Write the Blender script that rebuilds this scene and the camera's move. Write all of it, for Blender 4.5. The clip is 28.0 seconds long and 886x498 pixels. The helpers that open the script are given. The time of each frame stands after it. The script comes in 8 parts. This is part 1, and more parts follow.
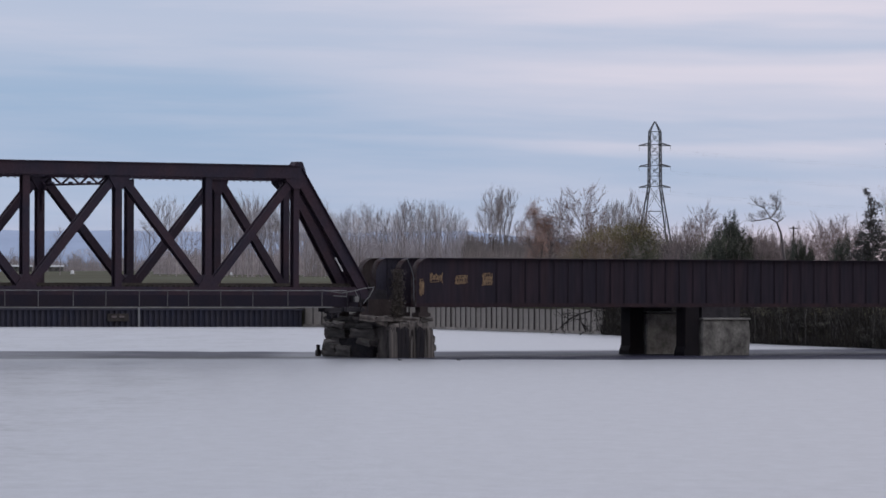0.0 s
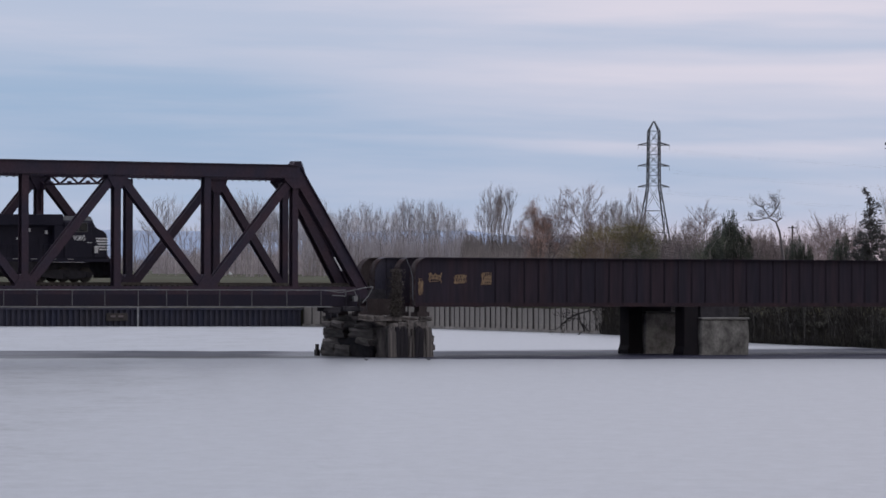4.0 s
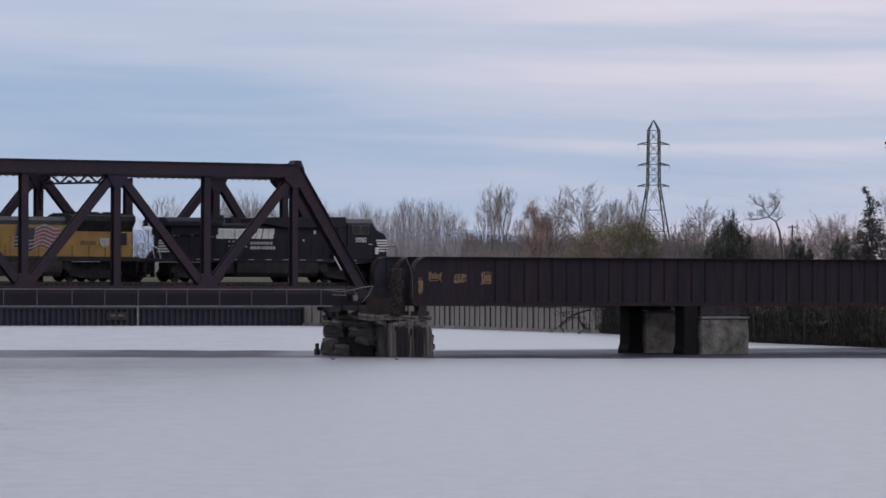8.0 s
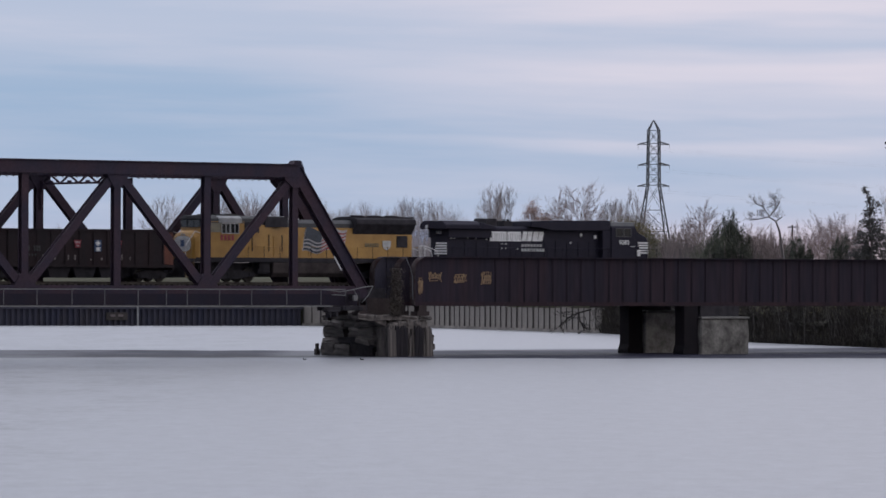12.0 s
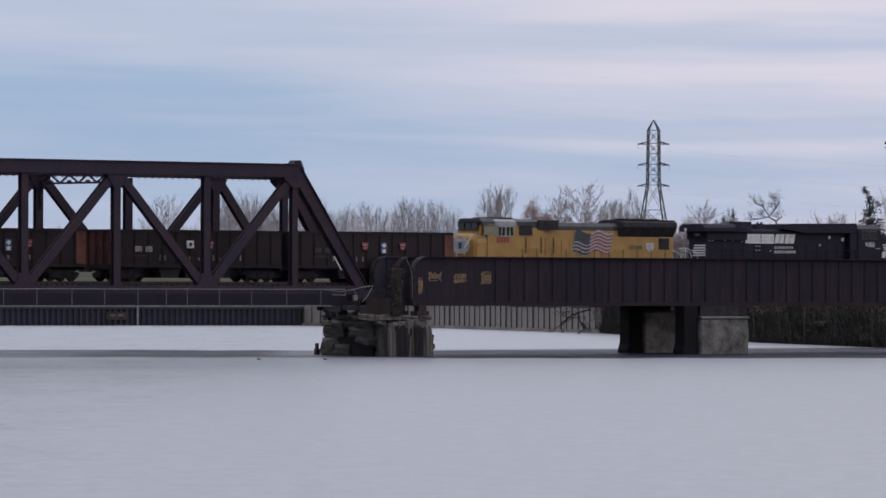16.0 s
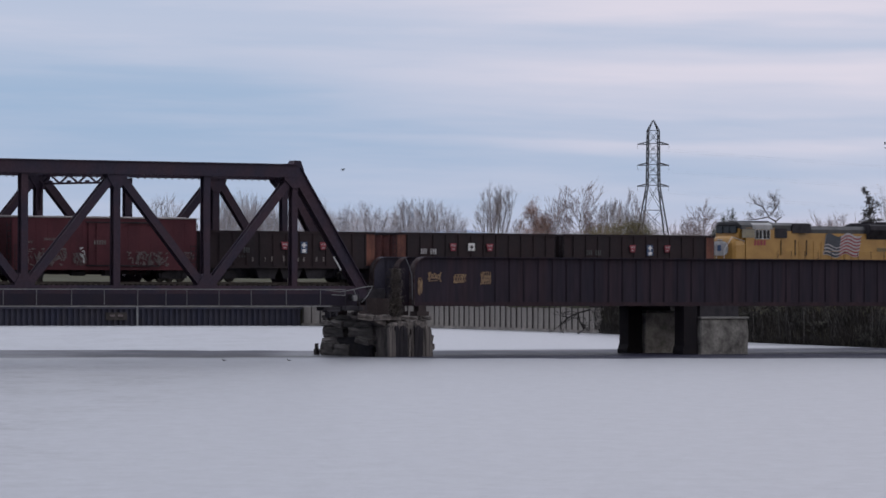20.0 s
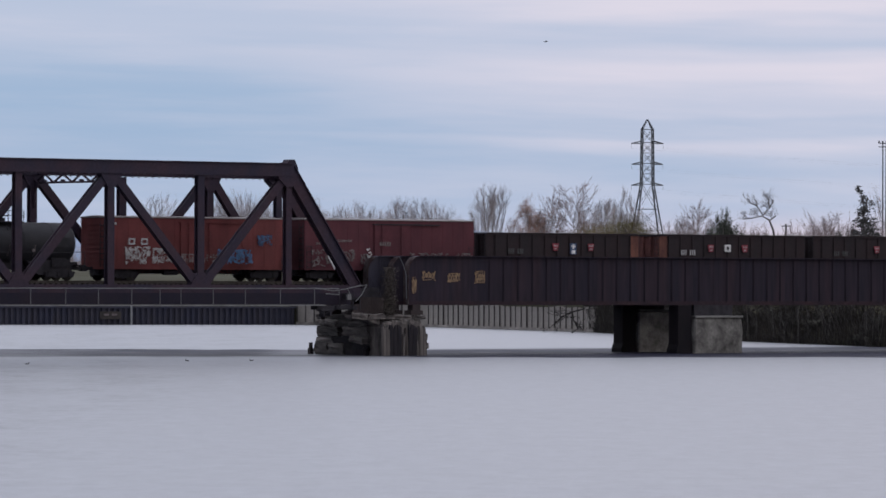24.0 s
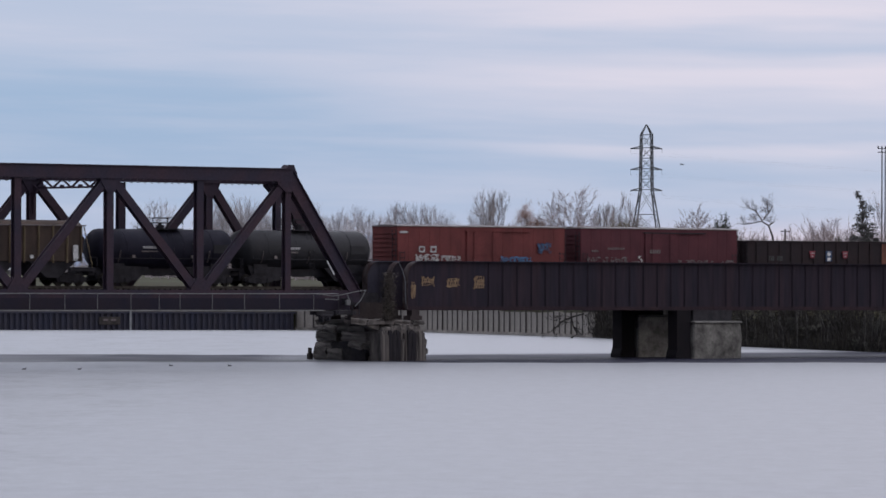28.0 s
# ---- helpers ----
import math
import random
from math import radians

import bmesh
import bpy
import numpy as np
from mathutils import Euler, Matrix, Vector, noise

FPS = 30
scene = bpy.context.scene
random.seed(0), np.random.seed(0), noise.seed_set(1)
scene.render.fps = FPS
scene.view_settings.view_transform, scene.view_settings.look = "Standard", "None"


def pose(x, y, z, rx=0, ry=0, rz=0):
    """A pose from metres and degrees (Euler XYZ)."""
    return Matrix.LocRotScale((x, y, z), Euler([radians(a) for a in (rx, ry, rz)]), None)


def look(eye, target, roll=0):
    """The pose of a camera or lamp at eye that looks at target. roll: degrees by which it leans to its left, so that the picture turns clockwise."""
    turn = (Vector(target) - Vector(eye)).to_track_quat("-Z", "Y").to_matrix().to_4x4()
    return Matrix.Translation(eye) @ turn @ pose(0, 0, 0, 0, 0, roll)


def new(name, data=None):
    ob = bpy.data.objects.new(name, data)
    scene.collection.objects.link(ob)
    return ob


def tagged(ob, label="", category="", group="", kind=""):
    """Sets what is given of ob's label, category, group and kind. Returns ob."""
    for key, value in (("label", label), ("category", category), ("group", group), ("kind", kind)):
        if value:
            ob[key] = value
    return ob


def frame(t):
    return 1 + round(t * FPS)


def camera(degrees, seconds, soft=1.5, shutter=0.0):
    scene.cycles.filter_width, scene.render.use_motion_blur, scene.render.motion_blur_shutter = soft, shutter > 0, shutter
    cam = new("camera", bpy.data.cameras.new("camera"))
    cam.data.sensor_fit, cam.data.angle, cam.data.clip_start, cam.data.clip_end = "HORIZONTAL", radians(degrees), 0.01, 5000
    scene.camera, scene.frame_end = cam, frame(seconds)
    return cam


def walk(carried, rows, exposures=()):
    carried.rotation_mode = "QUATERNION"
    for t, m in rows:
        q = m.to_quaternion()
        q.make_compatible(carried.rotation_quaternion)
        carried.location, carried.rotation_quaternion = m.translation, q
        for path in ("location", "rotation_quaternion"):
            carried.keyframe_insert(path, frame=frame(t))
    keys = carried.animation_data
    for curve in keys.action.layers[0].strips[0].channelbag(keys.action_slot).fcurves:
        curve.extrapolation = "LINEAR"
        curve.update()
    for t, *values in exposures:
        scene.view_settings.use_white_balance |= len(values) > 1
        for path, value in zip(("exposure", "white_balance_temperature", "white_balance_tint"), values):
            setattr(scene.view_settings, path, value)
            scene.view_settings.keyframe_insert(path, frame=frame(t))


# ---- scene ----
F_PX, H_EYE = 9733.0, 5.45
cam = camera(2 * math.degrees(math.atan(784 / F_PX)), 28.0, soft=1.6, shutter=0.5)

# small drifts of the hand-held long lens: seconds, right-left and up-down shift of the picture
DRIFT = [(0, 2.3, 2.2), (0.5, 1.8, 1.7), (1.5, 1.4, 1.7), (2.5, 1.0, 1.6), (3.5, 0.5, 1.5), (5.5, 0.3, 0.6),
         (7, 0.2, 0.1), (9, 0.2, 0.1), (12, 0.2, 0.1), (15, -0.1, -0.2), (16, 0.0, -0.2), (16.5, -1.0, -0.3),
         (17, -0.3, -0.2), (18.5, -0.2, 0.2), (19, -1.2, 1.1), (19.5, -2.0, 1.7), (20, -0.6, 0.2),
         (20.5, -1.7, -0.9), (21, -6.4, -2.9), (21.5, -16.8, -4.5), (22.5, -15.5, -5.5), (23.5, -11.5, -4.3),
         (24, -11.0, -1.5), (24.5, -11.3, 1.7), (25, -11.2, 7.8), (25.5, -13.3, 13.8), (26, -19.1, 18.5),
         (26.5, -20.2, 16.7), (27, -18.5, 12.3), (27.5, -15.3, 9.2), (28, -12.5, 7.8)]


def aim(dx, dy):
    yaw, tilt = -dx / F_PX, (59 + dy) / F_PX
    return look((0, 0, H_EYE), (100 * math.sin(yaw), 100 * math.cos(yaw), H_EYE + 100 * math.tan(tilt)), 0.189)


walk(cam, [(t, aim(dx, dy)) for t, dx, dy in DRIFT], [(0, 0.0), (16, 0.0), (21, 0.03), (24, 0.04), (27, 0.06), (28, 0.06)])

# ---- world, sun, exposure ----
SUN_EL, SUN_AZ = radians(14), radians(98)
world = bpy.data.worlds.new("world")
scene.world = world
world.use_nodes = True


def sky_nodes():
    nt = world.node_tree
    nt.nodes.clear()
    N, L = nt.nodes.new, nt.links.new
    out, bg = N("ShaderNodeOutputWorld"), N("ShaderNodeBackground")
    sky = N("ShaderNodeTexSky")
    sky.sky_type, sky.sun_disc = "NISHITA", False
    sky.sun_elevation, sky.sun_rotation = SUN_EL, SUN_AZ
    sky.air_density, sky.dust_density, sky.ozone_density = 1.0, 1.5, 2.0
    tc = N("ShaderNodeTexCoord")
    sep = N("ShaderNodeSeparateXYZ")
    L(tc.outputs["Generated"], sep.inputs[0])
    # streaks of thin cloud: long along the horizon, narrow upward, slightly tilted
    comb = N("ShaderNodeCombineXYZ")
    tilt = N("ShaderNodeMath")
    tilt.operation, tilt.inputs[1].default_value = "MULTIPLY_ADD", 0.02
    L(sep.outputs["X"], tilt.inputs[0])
    L(sep.outputs["Z"], tilt.inputs[2])
    L(sep.outputs["X"], comb.inputs[0])
    L(sep.outputs["Y"], comb.inputs[1])
    L(tilt.outputs[0], comb.inputs[2])

    def streak(scale, detail, lo, hi, off):
        mp = N("ShaderNodeMapping")
        mp.inputs["Scale"].default_value = scale
        mp.inputs["Location"].default_value = off
        no = N("ShaderNodeTexNoise")
        no.inputs["Scale"].default_value, no.inputs["Detail"].default_value = 1.0, detail
        no.inputs["Roughness"].default_value = 0.55
        rp = N("ShaderNodeMapRange")
        rp.interpolation_type = "SMOOTHSTEP"
        rp.inputs[1].default_value, rp.inputs[2].default_value = lo, hi
        L(comb.outputs[0], mp.inputs[0])
        L(mp.outputs[0], no.inputs[0])
        L(no.outputs[0], rp.inputs[0])
        return rp.outputs[0]

    a = streak((5, 3, 46), 4.0, 0.30, 0.70, (3.1, 0.4, 2.35))
    b = streak((15, 6, 170), 5.0, 0.35, 0.70, (7.7, 1.9, 0.6))
    # layered decks of thin cloud, thicker over the evening side; the noise frays them
    fray = N("ShaderNodeMath")
    fray.operation = "MULTIPLY_ADD"
    fray.inputs[1].default_value = 0.005
    L(a, fray.inputs[0])
    L(tilt.outputs[0], fray.inputs[2])
    el = N("ShaderNodeMapRange")
    el.inputs[1].default_value, el.inputs[2].default_value = 0.0035, 0.0635
    L(fray.outputs[0], el.inputs[0])

    def deck(stops):
        r = N("ShaderNodeValToRGB")
        r.color_ramp.interpolation = "EASE"
        for k, (q, v) in enumerate(stops):
            e = r.color_ramp.elements[k] if k < 2 else r.color_ramp.elements.new(q)
            e.position, e.color = q, (v, v, v, 1)
        L(el.outputs[0], r.inputs[0])
        return r.outputs[0]

    west = deck([(0.0, 0.5), (0.16, 0.42), (0.24, 0.38), (0.33, 0.30), (0.375, 0.36), (0.425, 0.64), (0.455, 0.38), (0.50, 0.34), (0.535, 0.56), (0.60, 0.68), (0.635, 0.95), (0.665, 1.0), (0.705, 0.76), (0.755, 0.42), (0.79, 0.48), (0.83, 0.9), (1.0, 0.75)])
    east = deck([(0.0, 0.34), (0.16, 0.26), (0.33, 0.18), (0.42, 0.14), (0.48, 0.13), (0.55, 0.12), (0.62, 0.2), (0.685, 0.36), (0.77, 0.5), (0.84, 0.45), (1.0, 0.6)])
    mixd = N("ShaderNodeMix")
    sidef = N("ShaderNodeMapRange")
    sidef.interpolation_type = "SMOOTHSTEP"
    sidef.inputs[1].default_value, sidef.inputs[2].default_value = -0.045, 0.045
    L(sep.outputs["X"], sidef.inputs[0])
    L(sidef.outputs[0], mixd.inputs[0])
    L(east, mixd.inputs[2])
    L(west, mixd.inputs[3])
    mx = N("ShaderNodeMath")
    mx.operation, mx.inputs[1].default_value = "MULTIPLY_ADD", 0.2
    mx.inputs[2].default_value = -0.08
    L(b, mx.inputs[0])
    ad = N("ShaderNodeMath")
    ad.operation, ad.use_clamp = "ADD", True
    # the cloud closes up towards the west
    veil = N("ShaderNodeMapRange")
    veil.interpolation_type = "SMOOTHSTEP"
    veil.inputs[1].default_value, veil.inputs[2].default_value, veil.inputs[4].default_value = 0.03, 0.09, 0.1
    L(sep.outputs["X"], veil.inputs[0])
    thick = N("ShaderNodeMath")
    L(mixd.outputs[0], thick.inputs[0])
    L(veil.outputs[0], thick.inputs[1])
    L(thick.outputs[0], ad.inputs[0])
    L(mx.outputs[0], ad.inputs[1])
    # blue gaps brighten towards the zenith no more than the cloud does
    blue = N("ShaderNodeMix")
    blue.data_type = "RGBA"
    blue.inputs[0].default_value = 0.82
    sc = N("ShaderNodeMix")
    sc.data_type, sc.blend_type = "RGBA", "MULTIPLY"
    sc.inputs[0].default_value = 1.0
    sc.inputs[7].default_value = (0.10, 0.10, 0.10, 1)
    L(sky.outputs[0], sc.inputs[6])
    L(sc.outputs[2], blue.inputs[6])
    blue.inputs[7].default_value = SKY_BLUE
    col = N("ShaderNodeMix")
    col.data_type = "RGBA"
    L(ad.outputs[0], col.inputs[0])
    L(blue.outputs[2], col.inputs[6])
    col.inputs[7].default_value = SKY_CLOUD
    # rosy glow low over the western horizon
    low_z, far_x, rosy = N("ShaderNodeMapRange"), N("ShaderNodeMapRange"), N("ShaderNodeMath")
    low_z.interpolation_type = far_x.interpolation_type = "SMOOTHSTEP"
    low_z.inputs[1].default_value, low_z.inputs[2].default_value = 0.0145, 0.004
    far_x.inputs[1].default_value, far_x.inputs[2].default_value, far_x.inputs[3].default_value = 0.0, 0.08, 0.35
    far_x.inputs[4].default_value = 0.85
    L(sep.outputs["Z"], low_z.inputs[0])
    L(sep.outputs["X"], far_x.inputs[0])
    rosy.operation = "MULTIPLY"
    L(low_z.outputs[0], rosy.inputs[0])
    L(far_x.outputs[0], rosy.inputs[1])
    glow = N("ShaderNodeMix")
    glow.data_type = "RGBA"
    glow.inputs[7].default_value = (0.70, 0.56, 0.62, 1)
    L(rosy.outputs[0], glow.inputs[0])
    L(col.outputs[2], glow.inputs[6])
    # an overcast sky grows brighter towards the zenith
    up = N("ShaderNodeMapRange")
    up.interpolation_type = "SMOOTHSTEP"
    up.inputs[1].default_value, up.inputs[2].default_value = 0.05, 0.9
    up.inputs[3].default_value, up.inputs[4].default_value = 1.0, 3.3
    L(sep.outputs["Z"], up.inputs[0])
    # the evening side of the sky, ahead, is the brighter one
    back = N("ShaderNodeMapRange")
    back.interpolation_type = "SMOOTHSTEP"
    back.inputs[1].default_value, back.inputs[2].default_value = -0.9, 0.85
    back.inputs[3].default_value, back.inputs[4].default_value = 0.42, 1.06
    L(sep.outputs["Y"], back.inputs[0])
    both = N("ShaderNodeMath")
    both.operation = "MULTIPLY"
    L(up.outputs[0], both.inputs[0])
    L(back.outputs[0], both.inputs[1])
    L(both.outputs[0], bg.inputs[1])
    # grey sheet of cloud overhead
    lid = N("ShaderNodeMapRange")
    lid.inputs[1].default_value, lid.inputs[2].default_value = 0.06, 0.35
    L(sep.outputs["Z"], lid.inputs[0])
    top = N("ShaderNodeMix")
    top.data_type = "RGBA"
    top.inputs[7].default_value = (0.50, 0.515, 0.58, 1)
    L(lid.outputs[0], top.inputs[0])
    L(glow.outputs[2], top.inputs[6])
    L(top.outputs[2], bg.inputs[0])
    L(bg.outputs[0], out.inputs[0])


SKY_BLUE = (0.325, 0.468, 0.695, 1)
SKY_CLOUD = (0.665, 0.635, 0.728, 1)
sky_nodes()
sun_data = bpy.data.lights.new("sun", "SUN")
sun_data.energy, sun_data.angle, sun_data.color = 0.5, radians(35), (1.0, 0.93, 0.86)
sun = new("sun", sun_data)
sun.matrix_world = look((0, 0, 0), (-math.sin(SUN_AZ) * math.cos(SUN_EL), -math.cos(SUN_AZ) * math.cos(SUN_EL), -math.sin(SUN_EL)))

# ---- materials ----


def mat(name, color, rough=0.7, metal=0.0, var=0.3, scale=1.5, color2=None, fine=14.0, bump=0.15, stretch=(1, 1, 1), spec=0.5, pieces=0.0):
    """A surface with broad stains, fine grain and relief; color2 is the stain's colour."""
    m = bpy.data.materials.new(name)
    m.use_nodes = True
    nt = m.node_tree
    N, L = nt.nodes.new, nt.links.new
    bs = nt.nodes["Principled BSDF"]
    tc = N("ShaderNodeTexCoord")
    mp = N("ShaderNodeMapping")
    mp.inputs["Scale"].default_value = stretch
    L(tc.outputs["Object"], mp.inputs[0])
    n1, n2 = N("ShaderNodeTexNoise"), N("ShaderNodeTexNoise")
    for n, s, d in ((n1, scale, 4.0), (n2, fine, 3.0)):
        n.inputs["Scale"].default_value, n.inputs["Detail"].default_value = s, d
        L(mp.outputs[0], n.inputs[0])
    rp = N("ShaderNodeMapRange")
    rp.inputs[1].default_value, rp.inputs[2].default_value = 0.35, 0.68
    L(n1.outputs[0], rp.inputs[0])
    c1 = N("ShaderNodeMix")
    c1.data_type = "RGBA"
    c1.inputs[6].default_value = (*color, 1)
    c1.inputs[7].default_value = (*(color2 or [c * (1 - var) for c in color]), 1)
    L(rp.outputs[0], c1.inputs[0])
    c2 = N("ShaderNodeMix")
    c2.data_type, c2.blend_type = "RGBA", "MULTIPLY"
    c2.inputs[0].default_value = min(1.0, var)
    L(c1.outputs[2], c2.inputs[6])
    gr = N("ShaderNodeMapRange")
    gr.inputs[1].default_value, gr.inputs[2].default_value, gr.inputs[3].default_value, gr.inputs[4].default_value = 0.3, 0.7, 0.55, 1.2
    L(n2.outputs[0], gr.inputs[0])
    L(gr.outputs[0], c2.inputs[7])
    last = c2.outputs[2]
    if pieces:
        oi = N("ShaderNodeObjectInfo")
        pr = N("ShaderNodeMapRange")
        pr.inputs[3].default_value, pr.inputs[4].default_value = 1 - pieces, 1 + pieces
        L(oi.outputs["Random"], pr.inputs[0])
        c3 = N("ShaderNodeMix")
        c3.data_type, c3.blend_type = "RGBA", "MULTIPLY"
        c3.inputs[0].default_value = 1.0
        L(last, c3.inputs[6])
        L(pr.outputs[0], c3.inputs[7])
        last = c3.outputs[2]
    L(last, bs.inputs["Base Color"])
    rr = N("ShaderNodeMapRange")
    rr.inputs[3].default_value, rr.inputs[4].default_value = max(0.05, rough - 0.12), min(1.0, rough + 0.12)
    L(n1.outputs[0], rr.inputs[0])
    L(rr.outputs[0], bs.inputs["Roughness"])
    bs.inputs["Metallic"].default_value = metal
    bs.inputs["Specular IOR Level"].default_value = spec
    if bump:
        bp = N("ShaderNodeBump")
        bp.inputs["Strength"].default_value, bp.inputs["Distance"].default_value = bump, 0.03
        L(n2.outputs[0], bp.inputs["Height"])
        L(bp.outputs[0], bs.inputs["Normal"])
    return m


M = {}
M["truss"] = mat("truss_steel", (0.022, 0.017, 0.034), 0.75, 0, 0.5, 0.5, (0.045, 0.025, 0.036), fine=5, spec=0.25)
M["girder"] = mat("girder_steel", (0.019, 0.0155, 0.028), 0.8, 0, 0.6, 0.8, (0.034, 0.022, 0.031), fine=3.2, bump=0.1, stretch=(1, 1, 0.10), spec=0.2)
M["flake"] = mat("flaking_flange_paint", (0.066, 0.056, 0.060), 0.9, 0, 0.6, 2.2, (0.034, 0.019, 0.021), fine=9, spec=0.15)
M["flange"] = mat("rust_red_flange_steel", (0.040, 0.022, 0.028), 0.85, 0, 0.55, 0.5, (0.024, 0.017, 0.025), fine=4, spec=0.2)
M["girder_blue"] = mat("blue_black_girder_steel", (0.062, 0.058, 0.082), 0.8, 0, 0.45, 0.6, (0.042, 0.036, 0.050), stretch=(1, 1, 0.3), spec=0.2)
M["fascia"] = mat("sooty_fascia_steel", (0.015, 0.013, 0.027), 0.8, 0, 0.5, 0.5, (0.024, 0.018, 0.028), stretch=(1, 1, 0.3), spec=0.2)
M["girder_rust"] = mat("rusty_girder_steel", (0.050, 0.039, 0.040), 0.85, 0, 0.5, 0.8, (0.038, 0.029, 0.032), stretch=(1, 1, 0.3), spec=0.2)
M["creeper"] = mat("dead_creeper_leaf", (0.085, 0.070, 0.063), 0.95, 0, 0.5, 1.5, (0.050, 0.041, 0.039), bump=0)
M["creeper_low"] = mat("ochre_dead_leaf", (0.072, 0.060, 0.044), 0.95, 0, 0.5, 1.5, (0.045, 0.038, 0.031), bump=0)
# near-black stone; on the pier nose it stands in for recess shade
M["rot"] = mat("black_recess_stone", (0.022, 0.021, 0.028), 0.95, 0, 0.6, 2, (0.042, 0.037, 0.040), spec=0.1, stretch=(1, 1, 0.3))
M["tank_grime"] = mat("dusty_fuel_tank_paint", (0.075, 0.061, 0.062), 0.85, 0, 0.5, 0.9, (0.035, 0.029, 0.031), spec=0.2)
M["dark"] = mat("grimy_iron", (0.034, 0.031, 0.039), 0.8, 0, 0.4, 2, spec=0.25)
M["wheel"] = mat("grimy_wheel_steel", (0.035, 0.030, 0.028), 0.7, 0.3, 0.4, 3)
M["rail"] = mat("rail_steel", (0.055, 0.045, 0.042), 0.6, 0.4, 0.3, 3)
M["galv"] = mat("weathered_handrail", (0.17, 0.17, 0.18), 0.6, 0.3, 0.35, 3)
M["timber"] = mat("old_timber", (0.056, 0.046, 0.043), 0.9, 0, 0.5, 2, (0.030, 0.026, 0.026), stretch=(0.3, 1, 1), pieces=0.35)
M["stone"] = mat("pier_stone", (0.185, 0.162, 0.152), 0.95, 0, 0.6, 0.9, (0.062, 0.056, 0.056), fine=5, bump=0.6, pieces=0.55)
M["casing"] = mat("black_casing_steel", (0.0065, 0.0055, 0.009), 0.8, 0, 0.5, 0.6, (0.014, 0.011, 0.014), spec=0.15)
M["concrete"] = mat("pier_concrete", (0.205, 0.195, 0.185), 0.9, 0, 0.7, 0.8, (0.05, 0.046, 0.045), fine=5, bump=0.4)
M["nose"] = mat("streaked_nose_concrete", (0.20, 0.175, 0.165), 0.95, 0, 0.5, 1.6, (0.035, 0.031, 0.033), fine=7, bump=0.4, stretch=(1, 1, 0.3))
# pier concrete again, made paler to offset the shade under the far girder
M["concrete_lifted"] = mat("shade_lifted_concrete", (0.47, 0.45, 0.435), 0.9, 0, 0.6, 0.8, (0.20, 0.19, 0.185), fine=5, bump=0.4)
M["yellow_mark"] = mat("faded_yellow_paint", (0.30, 0.20, 0.115), 0.8, 0, 0.7, 5, (0.14, 0.085, 0.055))
M["pile_dark"] = mat("sheet_pile_steel", (0.036, 0.038, 0.064), 0.75, 0, 0.4, 0.8, (0.050, 0.046, 0.060), stretch=(1, 1, 0.3), spec=0.3)
M["pile_pale"] = mat("weathered_bulkhead", (0.27, 0.245, 0.225), 0.9, 0, 0.5, 0.5, (0.12, 0.108, 0.10), stretch=(1, 1, 0.4))
M["post"] = mat("grey_bulkhead_post", (0.075, 0.068, 0.066), 0.9, 0, 0.5, 2, (0.045, 0.04, 0.04), stretch=(1, 1, 0.4), pieces=0.35)
M["cap"] = mat("concrete_cap", (0.19, 0.185, 0.18), 0.9, 0, 0.6, 0.9, (0.07, 0.066, 0.064), fine=5)
M["loco_black"] = mat("black_loco_paint", (0.018, 0.017, 0.030), 0.6, 0, 0.35, 1.0, (0.026, 0.024, 0.038), bump=0.03, spec=0.1)
M["white_paint"] = mat("white_paint", (0.78, 0.78, 0.80), 0.55, 0, 0.3, 4, bump=0.03)
M["grey_paint"] = mat("grey_paint", (0.50, 0.51, 0.53), 0.55, 0, 0.3, 3, bump=0.03)
M["yellow"] = mat("yellow_loco_paint", (0.38, 0.205, 0.04), 0.5, 0, 0.3, 1.0, (0.29, 0.15, 0.03), bump=0.03)
M["loco_grey"] = mat("grey_roof_paint", (0.040, 0.040, 0.047), 0.65, 0, 0.35, 1.4, (0.026, 0.026, 0.031), bump=0.03)
M["pale_grey"] = mat("light_grey_paint", (0.27, 0.275, 0.29), 0.5, 0, 0.3, 2, bump=0.03)
M["cab_panel"] = mat("olive_grey_cab_paint", (0.22, 0.19, 0.125), 0.5, 0, 0.35, 2, (0.15, 0.14, 0.11), bump=0.03)
M["red_mark"] = mat("red_paint", (0.30, 0.04, 0.05), 0.6, 0, 0.3, 5, bump=0.03)
M["blue_mark"] = mat("blue_paint", (0.035, 0.075, 0.18), 0.6, 0, 0.3, 5, bump=0.03)
M["navy"] = mat("navy_paint", (0.028, 0.037, 0.058), 0.6, 0, 0.3, 5, bump=0.03)
M["hopper"] = mat("hopper_car_paint", (0.027, 0.022, 0.026), 0.85, 0, 0.4, 0.9, (0.036, 0.025, 0.028), stretch=(1, 1, 0.4), spec=0.18)
M["rust_dull"] = mat("dull_brown_rust", (0.125, 0.040, 0.036), 0.9, 0, 0.5, 1.2, (0.08, 0.028, 0.028))
M["rust"] = mat("bright_rust", (0.18, 0.066, 0.045), 0.9, 0, 0.6, 1.6, (0.085, 0.034, 0.03), stretch=(1, 1, 0.35))
M["box_a"] = mat("boxcar_brown_paint", (0.105, 0.032, 0.042), 0.8, 0, 0.35, 0.7, (0.078, 0.027, 0.036), stretch=(1, 1, 0.5), spec=0.2)
M["box_b"] = mat("boxcar_red_paint", (0.165, 0.040, 0.041), 0.75, 0, 0.35, 0.7, (0.108, 0.030, 0.031), stretch=(1, 1, 0.5), spec=0.25)
M["box_roof"] = mat("galvanised_roof", (0.20, 0.17, 0.175), 0.6, 0.2, 0.3, 1.5)
